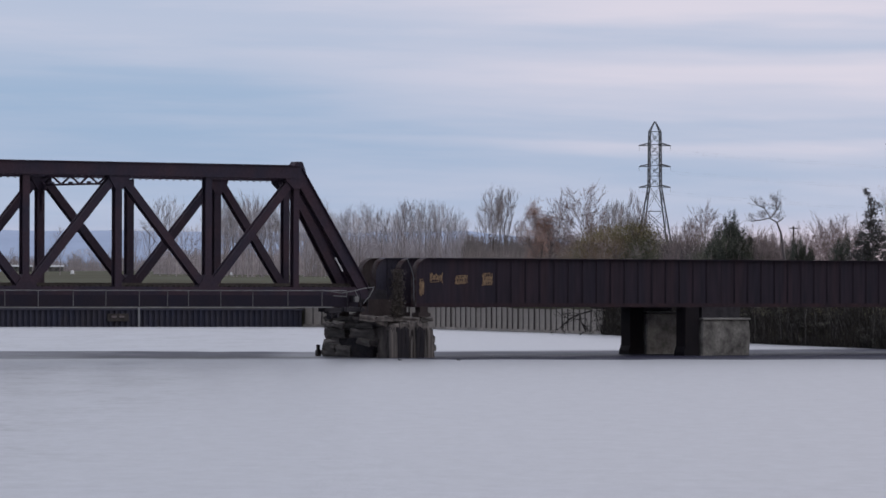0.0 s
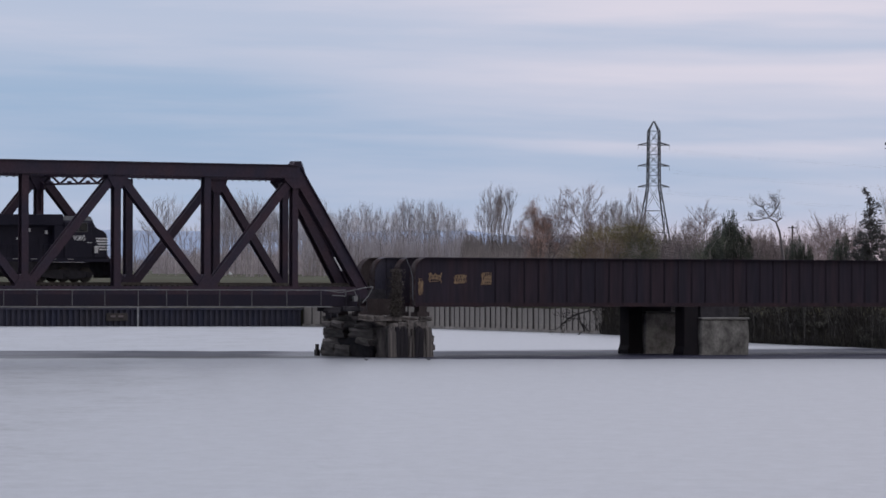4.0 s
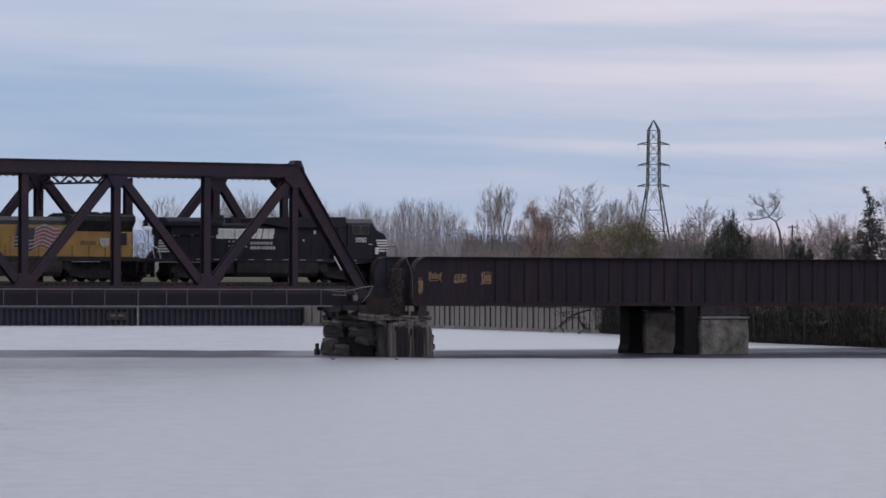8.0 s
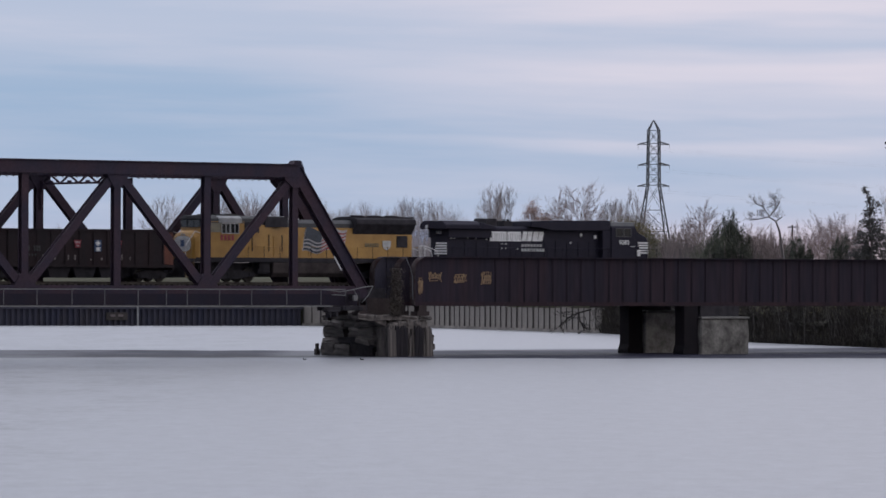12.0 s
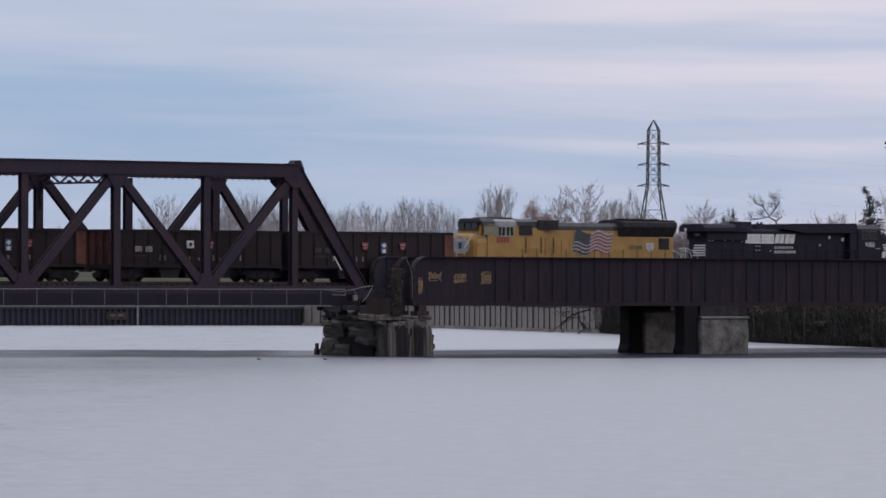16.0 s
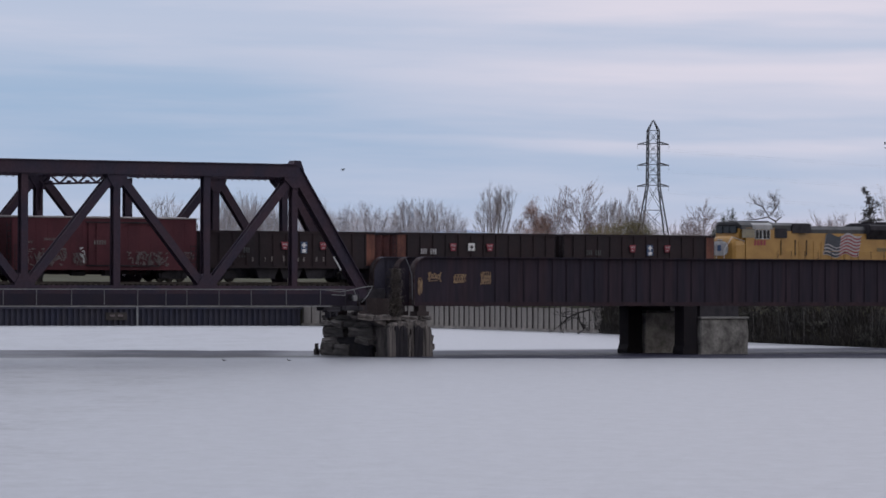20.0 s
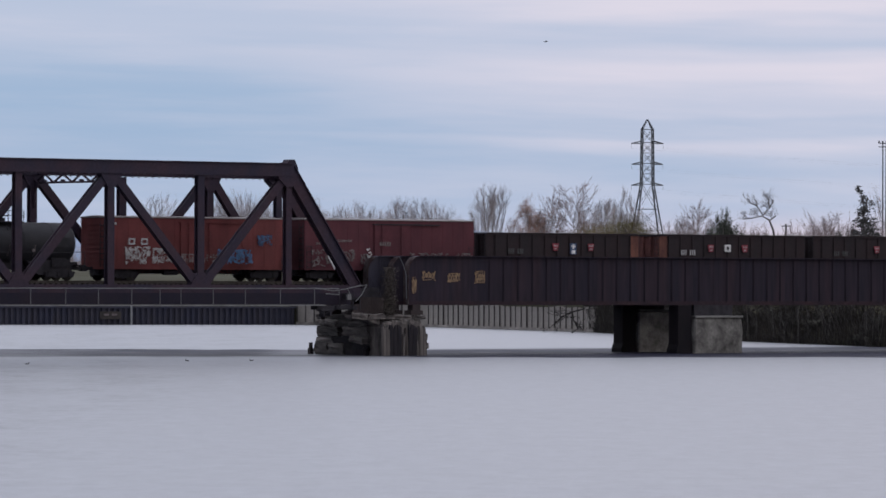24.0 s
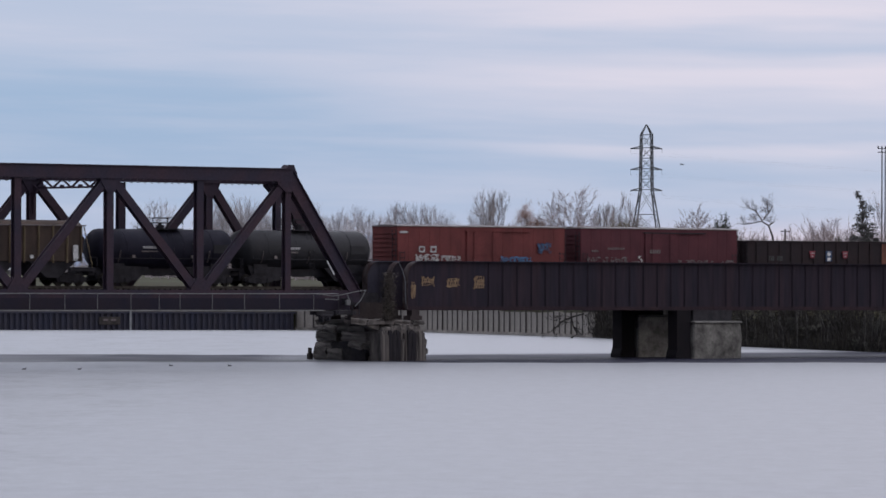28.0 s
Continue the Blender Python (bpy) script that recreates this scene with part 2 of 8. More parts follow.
M["tank_a"] = mat("tank_green_black_paint", (0.024, 0.024, 0.029), 0.6, 0, 0.35, 1.0, (0.034, 0.033, 0.039), bump=0.03, spec=0.15)
M["tank_b"] = mat("tank_black_paint", (0.018, 0.017, 0.031), 0.65, 0, 0.3, 1.0, bump=0.03, spec=0.12)
M["grain"] = mat("covered_hopper_paint", (0.22, 0.175, 0.10), 0.8, 0, 0.5, 0.9, (0.12, 0.08, 0.05), stretch=(1, 1, 0.35))
M["spray_pale"] = mat("pale_spray_paint", (0.56, 0.53, 0.54), 0.7, 0, 0.4, 4)
M["spray_dull"] = mat("dull_grey_spray_paint", (0.19, 0.155, 0.16), 0.8, 0, 0.5, 4)
M["spray_blue"] = mat("blue_spray_paint", (0.08, 0.18, 0.36), 0.7, 0, 0.4, 4)
M["crest"] = mat("dull_red_crest_paint", (0.30, 0.045, 0.07), 0.7, 0, 0.4, 5, bump=0.03)
M["old_white"] = mat("grimy_white_paint", (0.42, 0.41, 0.43), 0.7, 0, 0.4, 5, bump=0.03)
M["windshield"] = mat("cab_windshield_glass", (0.02, 0.025, 0.03), 0.1, 0, 0.1, 2, bump=0)
M["dull_frame"] = mat("dull_window_frame", (0.07, 0.07, 0.082), 0.6, 0, 0.3, 3, bump=0.03)
M["glass"] = mat("dark_cab_glass", (0.010, 0.011, 0.015), 0.14, 0, 0.1, 2, bump=0, spec=0.1)
M["bark"] = mat("grey_bark", (0.29, 0.25, 0.245), 0.95, 0, 0.4, 0.5, bump=0.2, pieces=0.25)
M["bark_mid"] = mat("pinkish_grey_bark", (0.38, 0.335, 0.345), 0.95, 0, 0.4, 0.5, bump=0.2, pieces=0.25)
M["bark_dark"] = mat("dark_grey_bark", (0.14, 0.12, 0.125), 0.95, 0, 0.4, 0.5, bump=0.2, pieces=0.3)
M["bark_brown"] = mat("brown_brush_bark", (0.19, 0.15, 0.15), 0.95, 0, 0.4, 0.3, bump=0)
M["bark_rose"] = mat("rosy_grey_twig", (0.30, 0.235, 0.24), 0.95, 0, 0.4, 0.5, bump=0, pieces=0.2)
# haze over the far trees is put into this bark colour
M["bark_far"] = mat("hazed_grey_bark", (0.40, 0.37, 0.395), 0.95, 0, 0.3, 0.5, bump=0.2, pieces=0.42)
M["grain_body"] = mat("grimy_covered_hopper", (0.072, 0.042, 0.031), 0.8, 0, 0.5, 0.9, (0.040, 0.027, 0.024), stretch=(1, 1, 0.35))
M["leaf_brown"] = mat("dry_brown_leaf", (0.40, 0.25, 0.21), 0.9, 0, 0.4, 0.6, bump=0)
M["leaf_fringe"] = mat("ochre_green_leaf", (0.095, 0.078, 0.040), 0.9, 0, 0.6, 0.25, (0.030, 0.034, 0.020), bump=0)
M["leaf_scrub"] = mat("dull_brown_leaf", (0.13, 0.085, 0.08), 0.9, 0, 0.4, 0.6, bump=0)
M["leaf_rust"] = mat("faded_russet_leaf", (0.22, 0.15, 0.145), 0.9, 0, 0.4, 0.6, bump=0)
M["leaf_olive"] = mat("olive_leaf", (0.20, 0.165, 0.075), 0.9, 0, 0.5, 0.4, (0.115, 0.10, 0.05), bump=0)
M["leaf_tan"] = mat("tan_bush_leaf", (0.27, 0.20, 0.15), 0.9, 0, 0.4, 0.4, (0.20, 0.145, 0.11), bump=0)
M["leaf_low"] = mat("low_green_leaf", (0.085, 0.095, 0.06), 0.9, 0, 0.4, 0.5, bump=0)
M["twig"] = mat("dark_brush_twig", (0.034, 0.028, 0.026), 0.95, 0, 0.5, 0.2, (0.016, 0.014, 0.014), bump=0)
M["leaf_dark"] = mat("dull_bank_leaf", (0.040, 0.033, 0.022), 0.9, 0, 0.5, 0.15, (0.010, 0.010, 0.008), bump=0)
M["bark_bank"] = mat("grey_sapling_bark", (0.085, 0.074, 0.072), 0.95, 0, 0.5, 1.5, (0.030, 0.027, 0.028), bump=0.1)
M["leaf_bank"] = mat("dull_olive_leaf", (0.062, 0.056, 0.044), 0.9, 0, 0.5, 0.3, (0.026, 0.025, 0.022), bump=0)
M["leaf_bush"] = mat("dull_green_leaf", (0.070, 0.078, 0.062), 0.9, 0, 0.5, 0.6, (0.042, 0.048, 0.042), bump=0)
M["leaf_green"] = mat("dark_green_leaf", (0.075, 0.073, 0.076), 0.9, 0, 0.4, 0.6, bump=0)
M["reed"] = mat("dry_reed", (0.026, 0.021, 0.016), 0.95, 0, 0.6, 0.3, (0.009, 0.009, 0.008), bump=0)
M["tower"] = mat("tower_steel", (0.125, 0.13, 0.15), 0.7, 0.2, 0.3, 0.5)
M["feather"] = mat("dark_feathers", (0.035, 0.03, 0.03), 0.9, 0, 0.3, 20)
# distance haze is mixed into the ridge's colour
M["hill"] = mat("haze_blue_hill", (0.25, 0.31, 0.44), 1.0, 0, 0.12, 0.004, fine=0.05, bump=0)
M["ground"] = mat("field_and_bank", (0.066, 0.067, 0.046), 0.95, 0, 0.4, 0.02, (0.050, 0.045, 0.030), fine=0.7, bump=0.3, spec=0.05)


def water_material():
    m = bpy.data.materials.new("river_water")
    m.use_nodes = True
    nt = m.node_tree
    N, L = nt.nodes.new, nt.links.new
    bs = nt.nodes["Principled BSDF"]
    bs.inputs["IOR"].default_value = 1.33
    tc = N("ShaderNodeTexCoord")
    # open river is pale; a lane along the spans has its dark reflection painted in
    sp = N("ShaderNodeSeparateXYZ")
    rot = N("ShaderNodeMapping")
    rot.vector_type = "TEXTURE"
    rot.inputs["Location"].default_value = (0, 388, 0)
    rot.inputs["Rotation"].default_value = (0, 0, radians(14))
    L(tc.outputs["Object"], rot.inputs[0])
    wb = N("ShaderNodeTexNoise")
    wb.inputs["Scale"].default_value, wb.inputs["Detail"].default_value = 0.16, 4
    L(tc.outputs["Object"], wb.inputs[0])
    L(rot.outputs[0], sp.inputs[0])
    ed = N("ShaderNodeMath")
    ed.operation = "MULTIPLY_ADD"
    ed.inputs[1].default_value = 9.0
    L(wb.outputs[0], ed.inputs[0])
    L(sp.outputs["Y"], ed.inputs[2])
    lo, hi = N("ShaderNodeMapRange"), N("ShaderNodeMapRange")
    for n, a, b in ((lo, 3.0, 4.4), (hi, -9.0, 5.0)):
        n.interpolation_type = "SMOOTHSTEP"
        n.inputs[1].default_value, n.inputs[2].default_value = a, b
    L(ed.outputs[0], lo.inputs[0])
    # towards the truss the lane's near edge fades and it is less dark
    geo, left_fade, soft = N("ShaderNodeSeparateXYZ"), N("ShaderNodeMapRange"), N("ShaderNodeMapRange")
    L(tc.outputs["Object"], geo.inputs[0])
    left_fade.interpolation_type = "SMOOTHSTEP"
    left_fade.inputs[1].default_value, left_fade.inputs[2].default_value = 1.0, -5.0
    L(geo.outputs["X"], left_fade.inputs[0])
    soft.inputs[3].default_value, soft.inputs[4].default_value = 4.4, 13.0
    L(left_fade.outputs[0], soft.inputs[0])
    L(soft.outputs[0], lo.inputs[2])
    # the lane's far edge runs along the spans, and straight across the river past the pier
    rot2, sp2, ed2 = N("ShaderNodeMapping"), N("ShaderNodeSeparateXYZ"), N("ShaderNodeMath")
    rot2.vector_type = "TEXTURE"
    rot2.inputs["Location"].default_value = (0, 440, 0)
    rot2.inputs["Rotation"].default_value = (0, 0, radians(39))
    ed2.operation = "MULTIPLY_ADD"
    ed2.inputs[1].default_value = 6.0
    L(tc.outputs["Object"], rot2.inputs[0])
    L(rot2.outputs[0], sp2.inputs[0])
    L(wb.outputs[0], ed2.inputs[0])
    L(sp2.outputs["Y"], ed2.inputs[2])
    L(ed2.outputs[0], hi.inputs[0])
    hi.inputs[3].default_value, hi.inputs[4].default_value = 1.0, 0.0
    lane_dark = N("ShaderNodeMath")
    lane_dark.operation = "MULTIPLY"
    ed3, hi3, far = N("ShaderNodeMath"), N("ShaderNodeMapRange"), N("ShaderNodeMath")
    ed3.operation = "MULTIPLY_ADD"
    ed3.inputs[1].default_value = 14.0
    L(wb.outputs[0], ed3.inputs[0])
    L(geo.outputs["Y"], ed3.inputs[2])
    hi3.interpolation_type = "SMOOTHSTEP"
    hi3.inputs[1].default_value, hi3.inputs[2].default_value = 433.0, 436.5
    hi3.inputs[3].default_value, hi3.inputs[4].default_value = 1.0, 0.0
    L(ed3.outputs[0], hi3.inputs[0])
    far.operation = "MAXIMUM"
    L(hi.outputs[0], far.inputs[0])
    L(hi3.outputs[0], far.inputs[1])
    L(lo.outputs[0], lane_dark.inputs[0])
    L(far.outputs[0], lane_dark.inputs[1])
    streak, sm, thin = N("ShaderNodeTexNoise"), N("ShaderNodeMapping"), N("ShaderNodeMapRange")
    sm.inputs["Scale"].default_value = (0.16, 0.5, 1)
    streak.inputs["Scale"].default_value, streak.inputs["Detail"].default_value = 1.0, 5
    L(tc.outputs["Object"], sm.inputs[0])
    L(sm.outputs[0], streak.inputs[0])
    thin.inputs[1].default_value, thin.inputs[2].default_value = 0.3, 0.62
    thin.inputs[3].default_value = 0.62
    L(streak.outputs[0], thin.inputs[0])
    # the lane is fainter round the pier and up the far reach
    worn, weak, lane, across = N("ShaderNodeMath"), N("ShaderNodeValToRGB"), N("ShaderNodeMath"), N("ShaderNodeMapRange")
    across.inputs[1].default_value, across.inputs[2].default_value = -35.0, 0.0
    L(geo.outputs["X"], across.inputs[0])
    weak.color_ramp.interpolation = "EASE"
    for k, (q, v) in enumerate(((0.05, 0.78), (0.2, 0.88), (0.37, 1.0), (0.58, 1.0), (0.7, 0.74), (0.78, 0.66), (0.9, 1.0))):
        e = weak.color_ramp.elements[k] if k < 2 else weak.color_ramp.elements.new(q)
        e.position, e.color = q, (v, v, v, 1)
    worn.operation = lane.operation = "MULTIPLY"
    L(across.outputs[0], weak.inputs[0])
    L(lane_dark.outputs[0], worn.inputs[0])
    L(thin.outputs[0], worn.inputs[1])
    L(worn.outputs[0], lane.inputs[0])
    L(weak.outputs[0], lane.inputs[1])
    full = N("ShaderNodeMapRange")
    full.inputs[2].default_value = 0.82
    L(lane.outputs[0], full.inputs[0])
    lane_dark = full
    rg = N("ShaderNodeMapRange")
    rg.inputs[3].default_value, rg.inputs[4].default_value = 0.30, 0.48
    L(lane_dark.outputs[0], rg.inputs[0])
    L(rg.outputs[0], bs.inputs["Roughness"])
    # silty water outside the lane; inside, the dark reflection is put into colour and specular
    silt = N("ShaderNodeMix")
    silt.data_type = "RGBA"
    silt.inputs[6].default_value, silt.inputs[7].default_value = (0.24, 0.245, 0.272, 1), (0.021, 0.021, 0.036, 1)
    L(lane_dark.outputs[0], silt.inputs[0])
    lane_spec = N("ShaderNodeMapRange")
    lane_spec.inputs[3].default_value, lane_spec.inputs[4].default_value = 0.5, 0.05
    L(lane_dark.outputs[0], lane_spec.inputs[0])
    L(lane_spec.outputs[0], bs.inputs["Specular IOR Level"])
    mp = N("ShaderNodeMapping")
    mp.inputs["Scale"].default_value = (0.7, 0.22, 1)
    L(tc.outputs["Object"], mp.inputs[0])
    # light and dark of the ripples painted into the colour as long faint patches
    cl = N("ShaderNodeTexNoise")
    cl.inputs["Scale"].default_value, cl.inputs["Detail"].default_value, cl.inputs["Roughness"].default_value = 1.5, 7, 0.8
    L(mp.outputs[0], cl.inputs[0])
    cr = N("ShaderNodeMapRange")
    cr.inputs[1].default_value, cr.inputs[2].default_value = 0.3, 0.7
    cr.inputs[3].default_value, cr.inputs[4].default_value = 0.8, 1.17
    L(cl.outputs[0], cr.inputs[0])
    # off the truss side the painted ripple contrast is stronger and darker
    ripple_side, rc, both = N("ShaderNodeMapRange"), N("ShaderNodeMapRange"), N("ShaderNodeMix")
    ripple_side.interpolation_type = "SMOOTHSTEP"
    ripple_side.inputs[1].default_value, ripple_side.inputs[2].default_value = -7.0, -19.0
    ripple_side.inputs[4].default_value = 0.9
    L(geo.outputs["X"], ripple_side.inputs[0])
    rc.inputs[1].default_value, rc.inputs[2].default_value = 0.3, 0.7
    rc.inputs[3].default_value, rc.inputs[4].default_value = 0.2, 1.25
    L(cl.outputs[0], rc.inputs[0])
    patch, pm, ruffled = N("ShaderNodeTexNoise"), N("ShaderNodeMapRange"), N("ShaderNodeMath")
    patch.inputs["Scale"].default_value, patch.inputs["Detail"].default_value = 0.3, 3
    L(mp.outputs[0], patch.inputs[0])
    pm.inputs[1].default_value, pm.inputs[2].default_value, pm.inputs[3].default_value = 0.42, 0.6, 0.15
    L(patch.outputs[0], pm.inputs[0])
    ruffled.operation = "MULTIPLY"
    L(ripple_side.outputs[0], ruffled.inputs[0])
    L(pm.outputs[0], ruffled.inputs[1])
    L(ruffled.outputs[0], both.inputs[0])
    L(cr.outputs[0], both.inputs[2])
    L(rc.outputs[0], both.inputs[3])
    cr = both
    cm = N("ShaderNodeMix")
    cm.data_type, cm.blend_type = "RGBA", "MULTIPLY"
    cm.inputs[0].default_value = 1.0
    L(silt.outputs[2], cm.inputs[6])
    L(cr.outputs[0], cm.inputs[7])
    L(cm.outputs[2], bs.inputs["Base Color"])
    n1, n2 = N("ShaderNodeTexNoise"), N("ShaderNodeTexNoise")
    for n, s, d in ((n1, 1.1, 6.0), (n2, 0.05, 4.0)):
        n.inputs["Scale"].default_value, n.inputs["Detail"].default_value = s, d
        n.inputs["Roughness"].default_value = 0.62
        L(mp.outputs[0], n.inputs[0])
    amp = N("ShaderNodeMapRange")
    amp.inputs[1].default_value, amp.inputs[2].default_value = 0.3, 0.7
    amp.inputs[3].default_value, amp.inputs[4].default_value = 0.45, 1.0
    L(n2.outputs[0], amp.inputs[0])
    bp = N("ShaderNodeBump")
    bp.inputs["Distance"].default_value = 0.16
    st = N("ShaderNodeMath")
    st.operation = "MULTIPLY"
    inv = N("ShaderNodeMapRange")
    inv.inputs[3].default_value, inv.inputs[4].default_value = 0.75, 1.0
    L(lane_dark.outputs[0], inv.inputs[0])
    L(inv.outputs[0], st.inputs[0])
    L(amp.outputs[0], st.inputs[1])
    L(st.outputs[0], bp.inputs["Strength"])
    L(n1.outputs[0], bp.inputs["Height"])
    L(bp.outputs[0], bs.inputs["Normal"])
    return m


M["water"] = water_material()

# ---- building helpers ----
BR = pose(0, 407.2, 0, 0, 0, 39.1)  # the bridge's own space: x along the track, y across it away from the eye, z up from the water
RAIL = 5.43


def box(bm, x0, x1, y0, y1, z0, z1, m=None):
    vs = [bm.verts.new((x, y, z)) for x in (x0, x1) for y in (y0, y1) for z in (z0, z1)]
    if m is not None:
        for v in vs:
            v.co = m @ v.co
    for f in ((0, 1, 3, 2), (4, 6, 7, 5), (0, 4, 5, 1), (2, 3, 7, 6), (0, 2, 6, 4), (1, 5, 7, 3)):
        bm.faces.new([vs[i] for i in f])
    return vs


def along(p0, p1, side=(0, 1, 0)):
    """The pose whose x axis runs from p0 to p1 and whose y axis is close to side."""
    p0, p1 = Vector(p0), Vector(p1)
    x = (p1 - p0).normalized()
    z = x.cross(Vector(side)).normalized()
    y = z.cross(x)
    m = Matrix((x, y, z)).transposed().to_4x4()
    m.translation = p0
    return m, (p1 - p0).length


def beam(bm, p0, p1, w, h, side=(0, 1, 0), x0=0.0, x1=0.0):
    m, n = along(p0, p1, side)
    box(bm, x0, n - x1, -w / 2, w / 2, -h / 2, h / 2, m)


def channels(bm, p0, p1, w, h, t=0.05):
    """A built-up H-shaped member: two side plates joined by a middle plate."""
    m, n = along(p0, p1)
    y0, y1 = w / 2, w / 2 - t * 2
    out = [(-y0, -h / 2), (-y1, -h / 2), (-y1, -t), (y1, -t), (y1, -h / 2), (y0, -h / 2), (y0, h / 2), (y1, h / 2), (y1, t), (-y1, t), (-y1, h / 2), (-y0, h / 2)]
    a = [bm.verts.new(m @ Vector((0, y, z))) for y, z in out]
    b = [bm.verts.new(m @ Vector((n, y, z))) for y, z in out]
    bm.faces.new(a[::-1]), bm.faces.new(b)
    for i in range(12):
        bm.faces.new((a[i], a[(i + 1) % 12], b[(i + 1) % 12], b[i]))


def cyl(bm, p0, p1, r0, r1=None, n=10, caps=True):
    r1 = r0 if r1 is None else r1
    p0, p1 = Vector(p0), Vector(p1)
    d = (p1 - p0).normalized()
    a = d.orthogonal().normalized()
    b = d.cross(a)
    rings = []
    for p, r in ((p0, r0), (p1, r1)):
        rings.append([bm.verts.new(p + (a * math.cos(q) + b * math.sin(q)) * r) for q in (2 * math.pi * i / n for i in range(n))])
    for i in range(n):
        bm.faces.new((rings[0][i], rings[0][(i + 1) % n], rings[1][(i + 1) % n], rings[1][i]))
    if caps:
        bm.faces.new(rings[0][::-1])
        bm.faces.new(rings[1])


def prism(bm, outline, y0, y1):
    """An outline in x and z, pushed from y0 to y1."""
    a = [bm.verts.new((x, y0, z)) for x, z in outline]
    b = [bm.verts.new((x, y1, z)) for x, z in outline]
    n = len(outline)
    bm.faces.new(a)
    bm.faces.new(b[::-1])
    for i in range(n):
        bm.faces.new((a[i], b[i], b[(i + 1) % n], a[(i + 1) % n]))


def section(bm, outline, x0, x1):
    """An outline in y and z, pushed from x0 to x1."""
    a = [bm.verts.new((x0, y, z)) for y, z in outline]
    b = [bm.verts.new((x1, y, z)) for y, z in outline]
    n = len(outline)
    bm.faces.new(a[::-1])
    bm.faces.new(b)
    for i in range(n):
        bm.faces.new((a[i], a[(i + 1) % n], b[(i + 1) % n], b[i]))


def mesh(name, bm, material, bevel=0.0):
    if bevel:
        bmesh.ops.bevel(bm, geom=bm.edges[:], offset=bevel, segments=1, affect="EDGES", clamp_overlap=True)
    bmesh.ops.recalc_face_normals(bm, faces=bm.faces)
    me = bpy.data.meshes.new(name)
    bm.to_mesh(me)
    bm.free()
    me.materials.append(material)
    return me


def part(name, bm, material, parent, label="", bevel=0.0):
    ob = new(name, mesh(name, bm, material, bevel))
    ob.parent = parent
    if label:
        ob["label"] = label
    return ob


def piece(name, me, parent, m):
    ob = new(name, me)
    ob.parent = parent
    ob.matrix_basis = m
    return ob


def thing(name, m, label, category, group="", kind=""):
    ob = new(name)
    ob.matrix_basis = m
    return tagged(ob, label, category, group, kind)


def pydata(name, verts, faces, material):
    me = bpy.data.meshes.new(name)
    me.from_pydata(verts, [], faces)
    me.materials.append(material)
    me.update()
    return me


NB = bmesh.new


def rubble(name, material, seed, amount=0.12):
    """A rough-hewn unit block with worn corners."""
    bm = NB()
    bmesh.ops.create_cube(bm, size=1.0)
    bmesh.ops.subdivide_edges(bm, edges=bm.edges[:], cuts=3, use_grid_fill=True)
    for v in bm.verts:
        c = v.co.copy()
        v.co *= 1 - 0.16 * max(0, c.length - 0.6)
        v.co += Vector((noise.noise(c * 2.2 + Vector((seed, 0, 0))), noise.noise(c * 2.2 + Vector((0, seed, 3))), noise.noise(c * 2.2 + Vector((5, 0, seed))))) * amount
    return mesh(name, bm, material)

# ---- river, banks, distance ----
SHORE = [(-2500, 300), (-400, 515), (-60, 655.5), (-17, 673), (-0.9, 646.6), (13.5, 607.8), (18.6, 570.7), (28, 499.5), (37, 459.7), (60, 440), (400, 330), (2500, 150)]


def shore(x):
    for (a, p), (b, q) in zip(SHORE, SHORE[1:]):
        if x <= b:
            return p + (q - p) * (x - a) / (b - a)
    return SHORE[-1][1]


def rough(x, y, s):
    return noise.noise(Vector((x * s, y * s, 3.3)))


def build_ground():
    xs = [-2500, -1200, -600, -400, -250, -150, -100, -75] + [-60 + 1.5 * i for i in range(81)] + [75, 100, 150, 250, 400, 600, 1200, 2500]
    rows = ["a", "b", "c", "d"] + [-6, 0.5, 1.1, 1.8, 3, 5, 8, 12, 18, 30, 50, 80, 120, 180, 260, 400, 600, 900, 1070, 1400, 2200, 3200, 4200]
    near = {"a": (-400, 5.5), "b": (-6, 3.9), "c": (4, 3.7), "d": (14, -2.5)}
    verts, faces = [], []
    for r in rows:
        for x in xs:
            if r in near:
                y, z = near[r]
                verts.append((x, y, z))
                continue
            wall = x < 16.6
            hgt = 2.3 if x < -17 else 2.9
            k = 1 + max(0, r) / 350
            px, y = x * k, shore(x) + r
            if r <= -6:
                z = -2.5
            elif r < 0.6:
                z = -2.5 if wall else -0.1
            else:
                bank = hgt if wall else min(2.6, 0.3 + r * 0.28)
                z = bank + (6.0 - bank) * min(1, r / 170) ** 0.8 + min(900, max(0, r - 170)) * 0.0035
                z += rough(px, y, 0.03) * min(0.5, 0.02 * r) + (0 if wall else rough(px, y, 0.4) * 0.3)
            verts.append((px, y, z))
    n = len(xs)
    for j in range(len(rows) - 1):
        for i in range(n - 1):
            faces.append((j * n + i, j * n + i + 1, (j + 1) * n + i + 1, (j + 1) * n + i))
    me = pydata("ground", verts, faces, M["ground"])
    tagged(new("ground", me), "flat river banks and dull green field with dry grass", "ground", kind="structure")


LEVEL = 0.1


def build_water():
    v = [(-2500, -3, LEVEL), (2500, -3, LEVEL), (2500, 900, LEVEL), (-2500, 900, LEVEL)]
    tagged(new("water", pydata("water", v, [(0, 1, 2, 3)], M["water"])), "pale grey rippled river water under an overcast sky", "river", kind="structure")


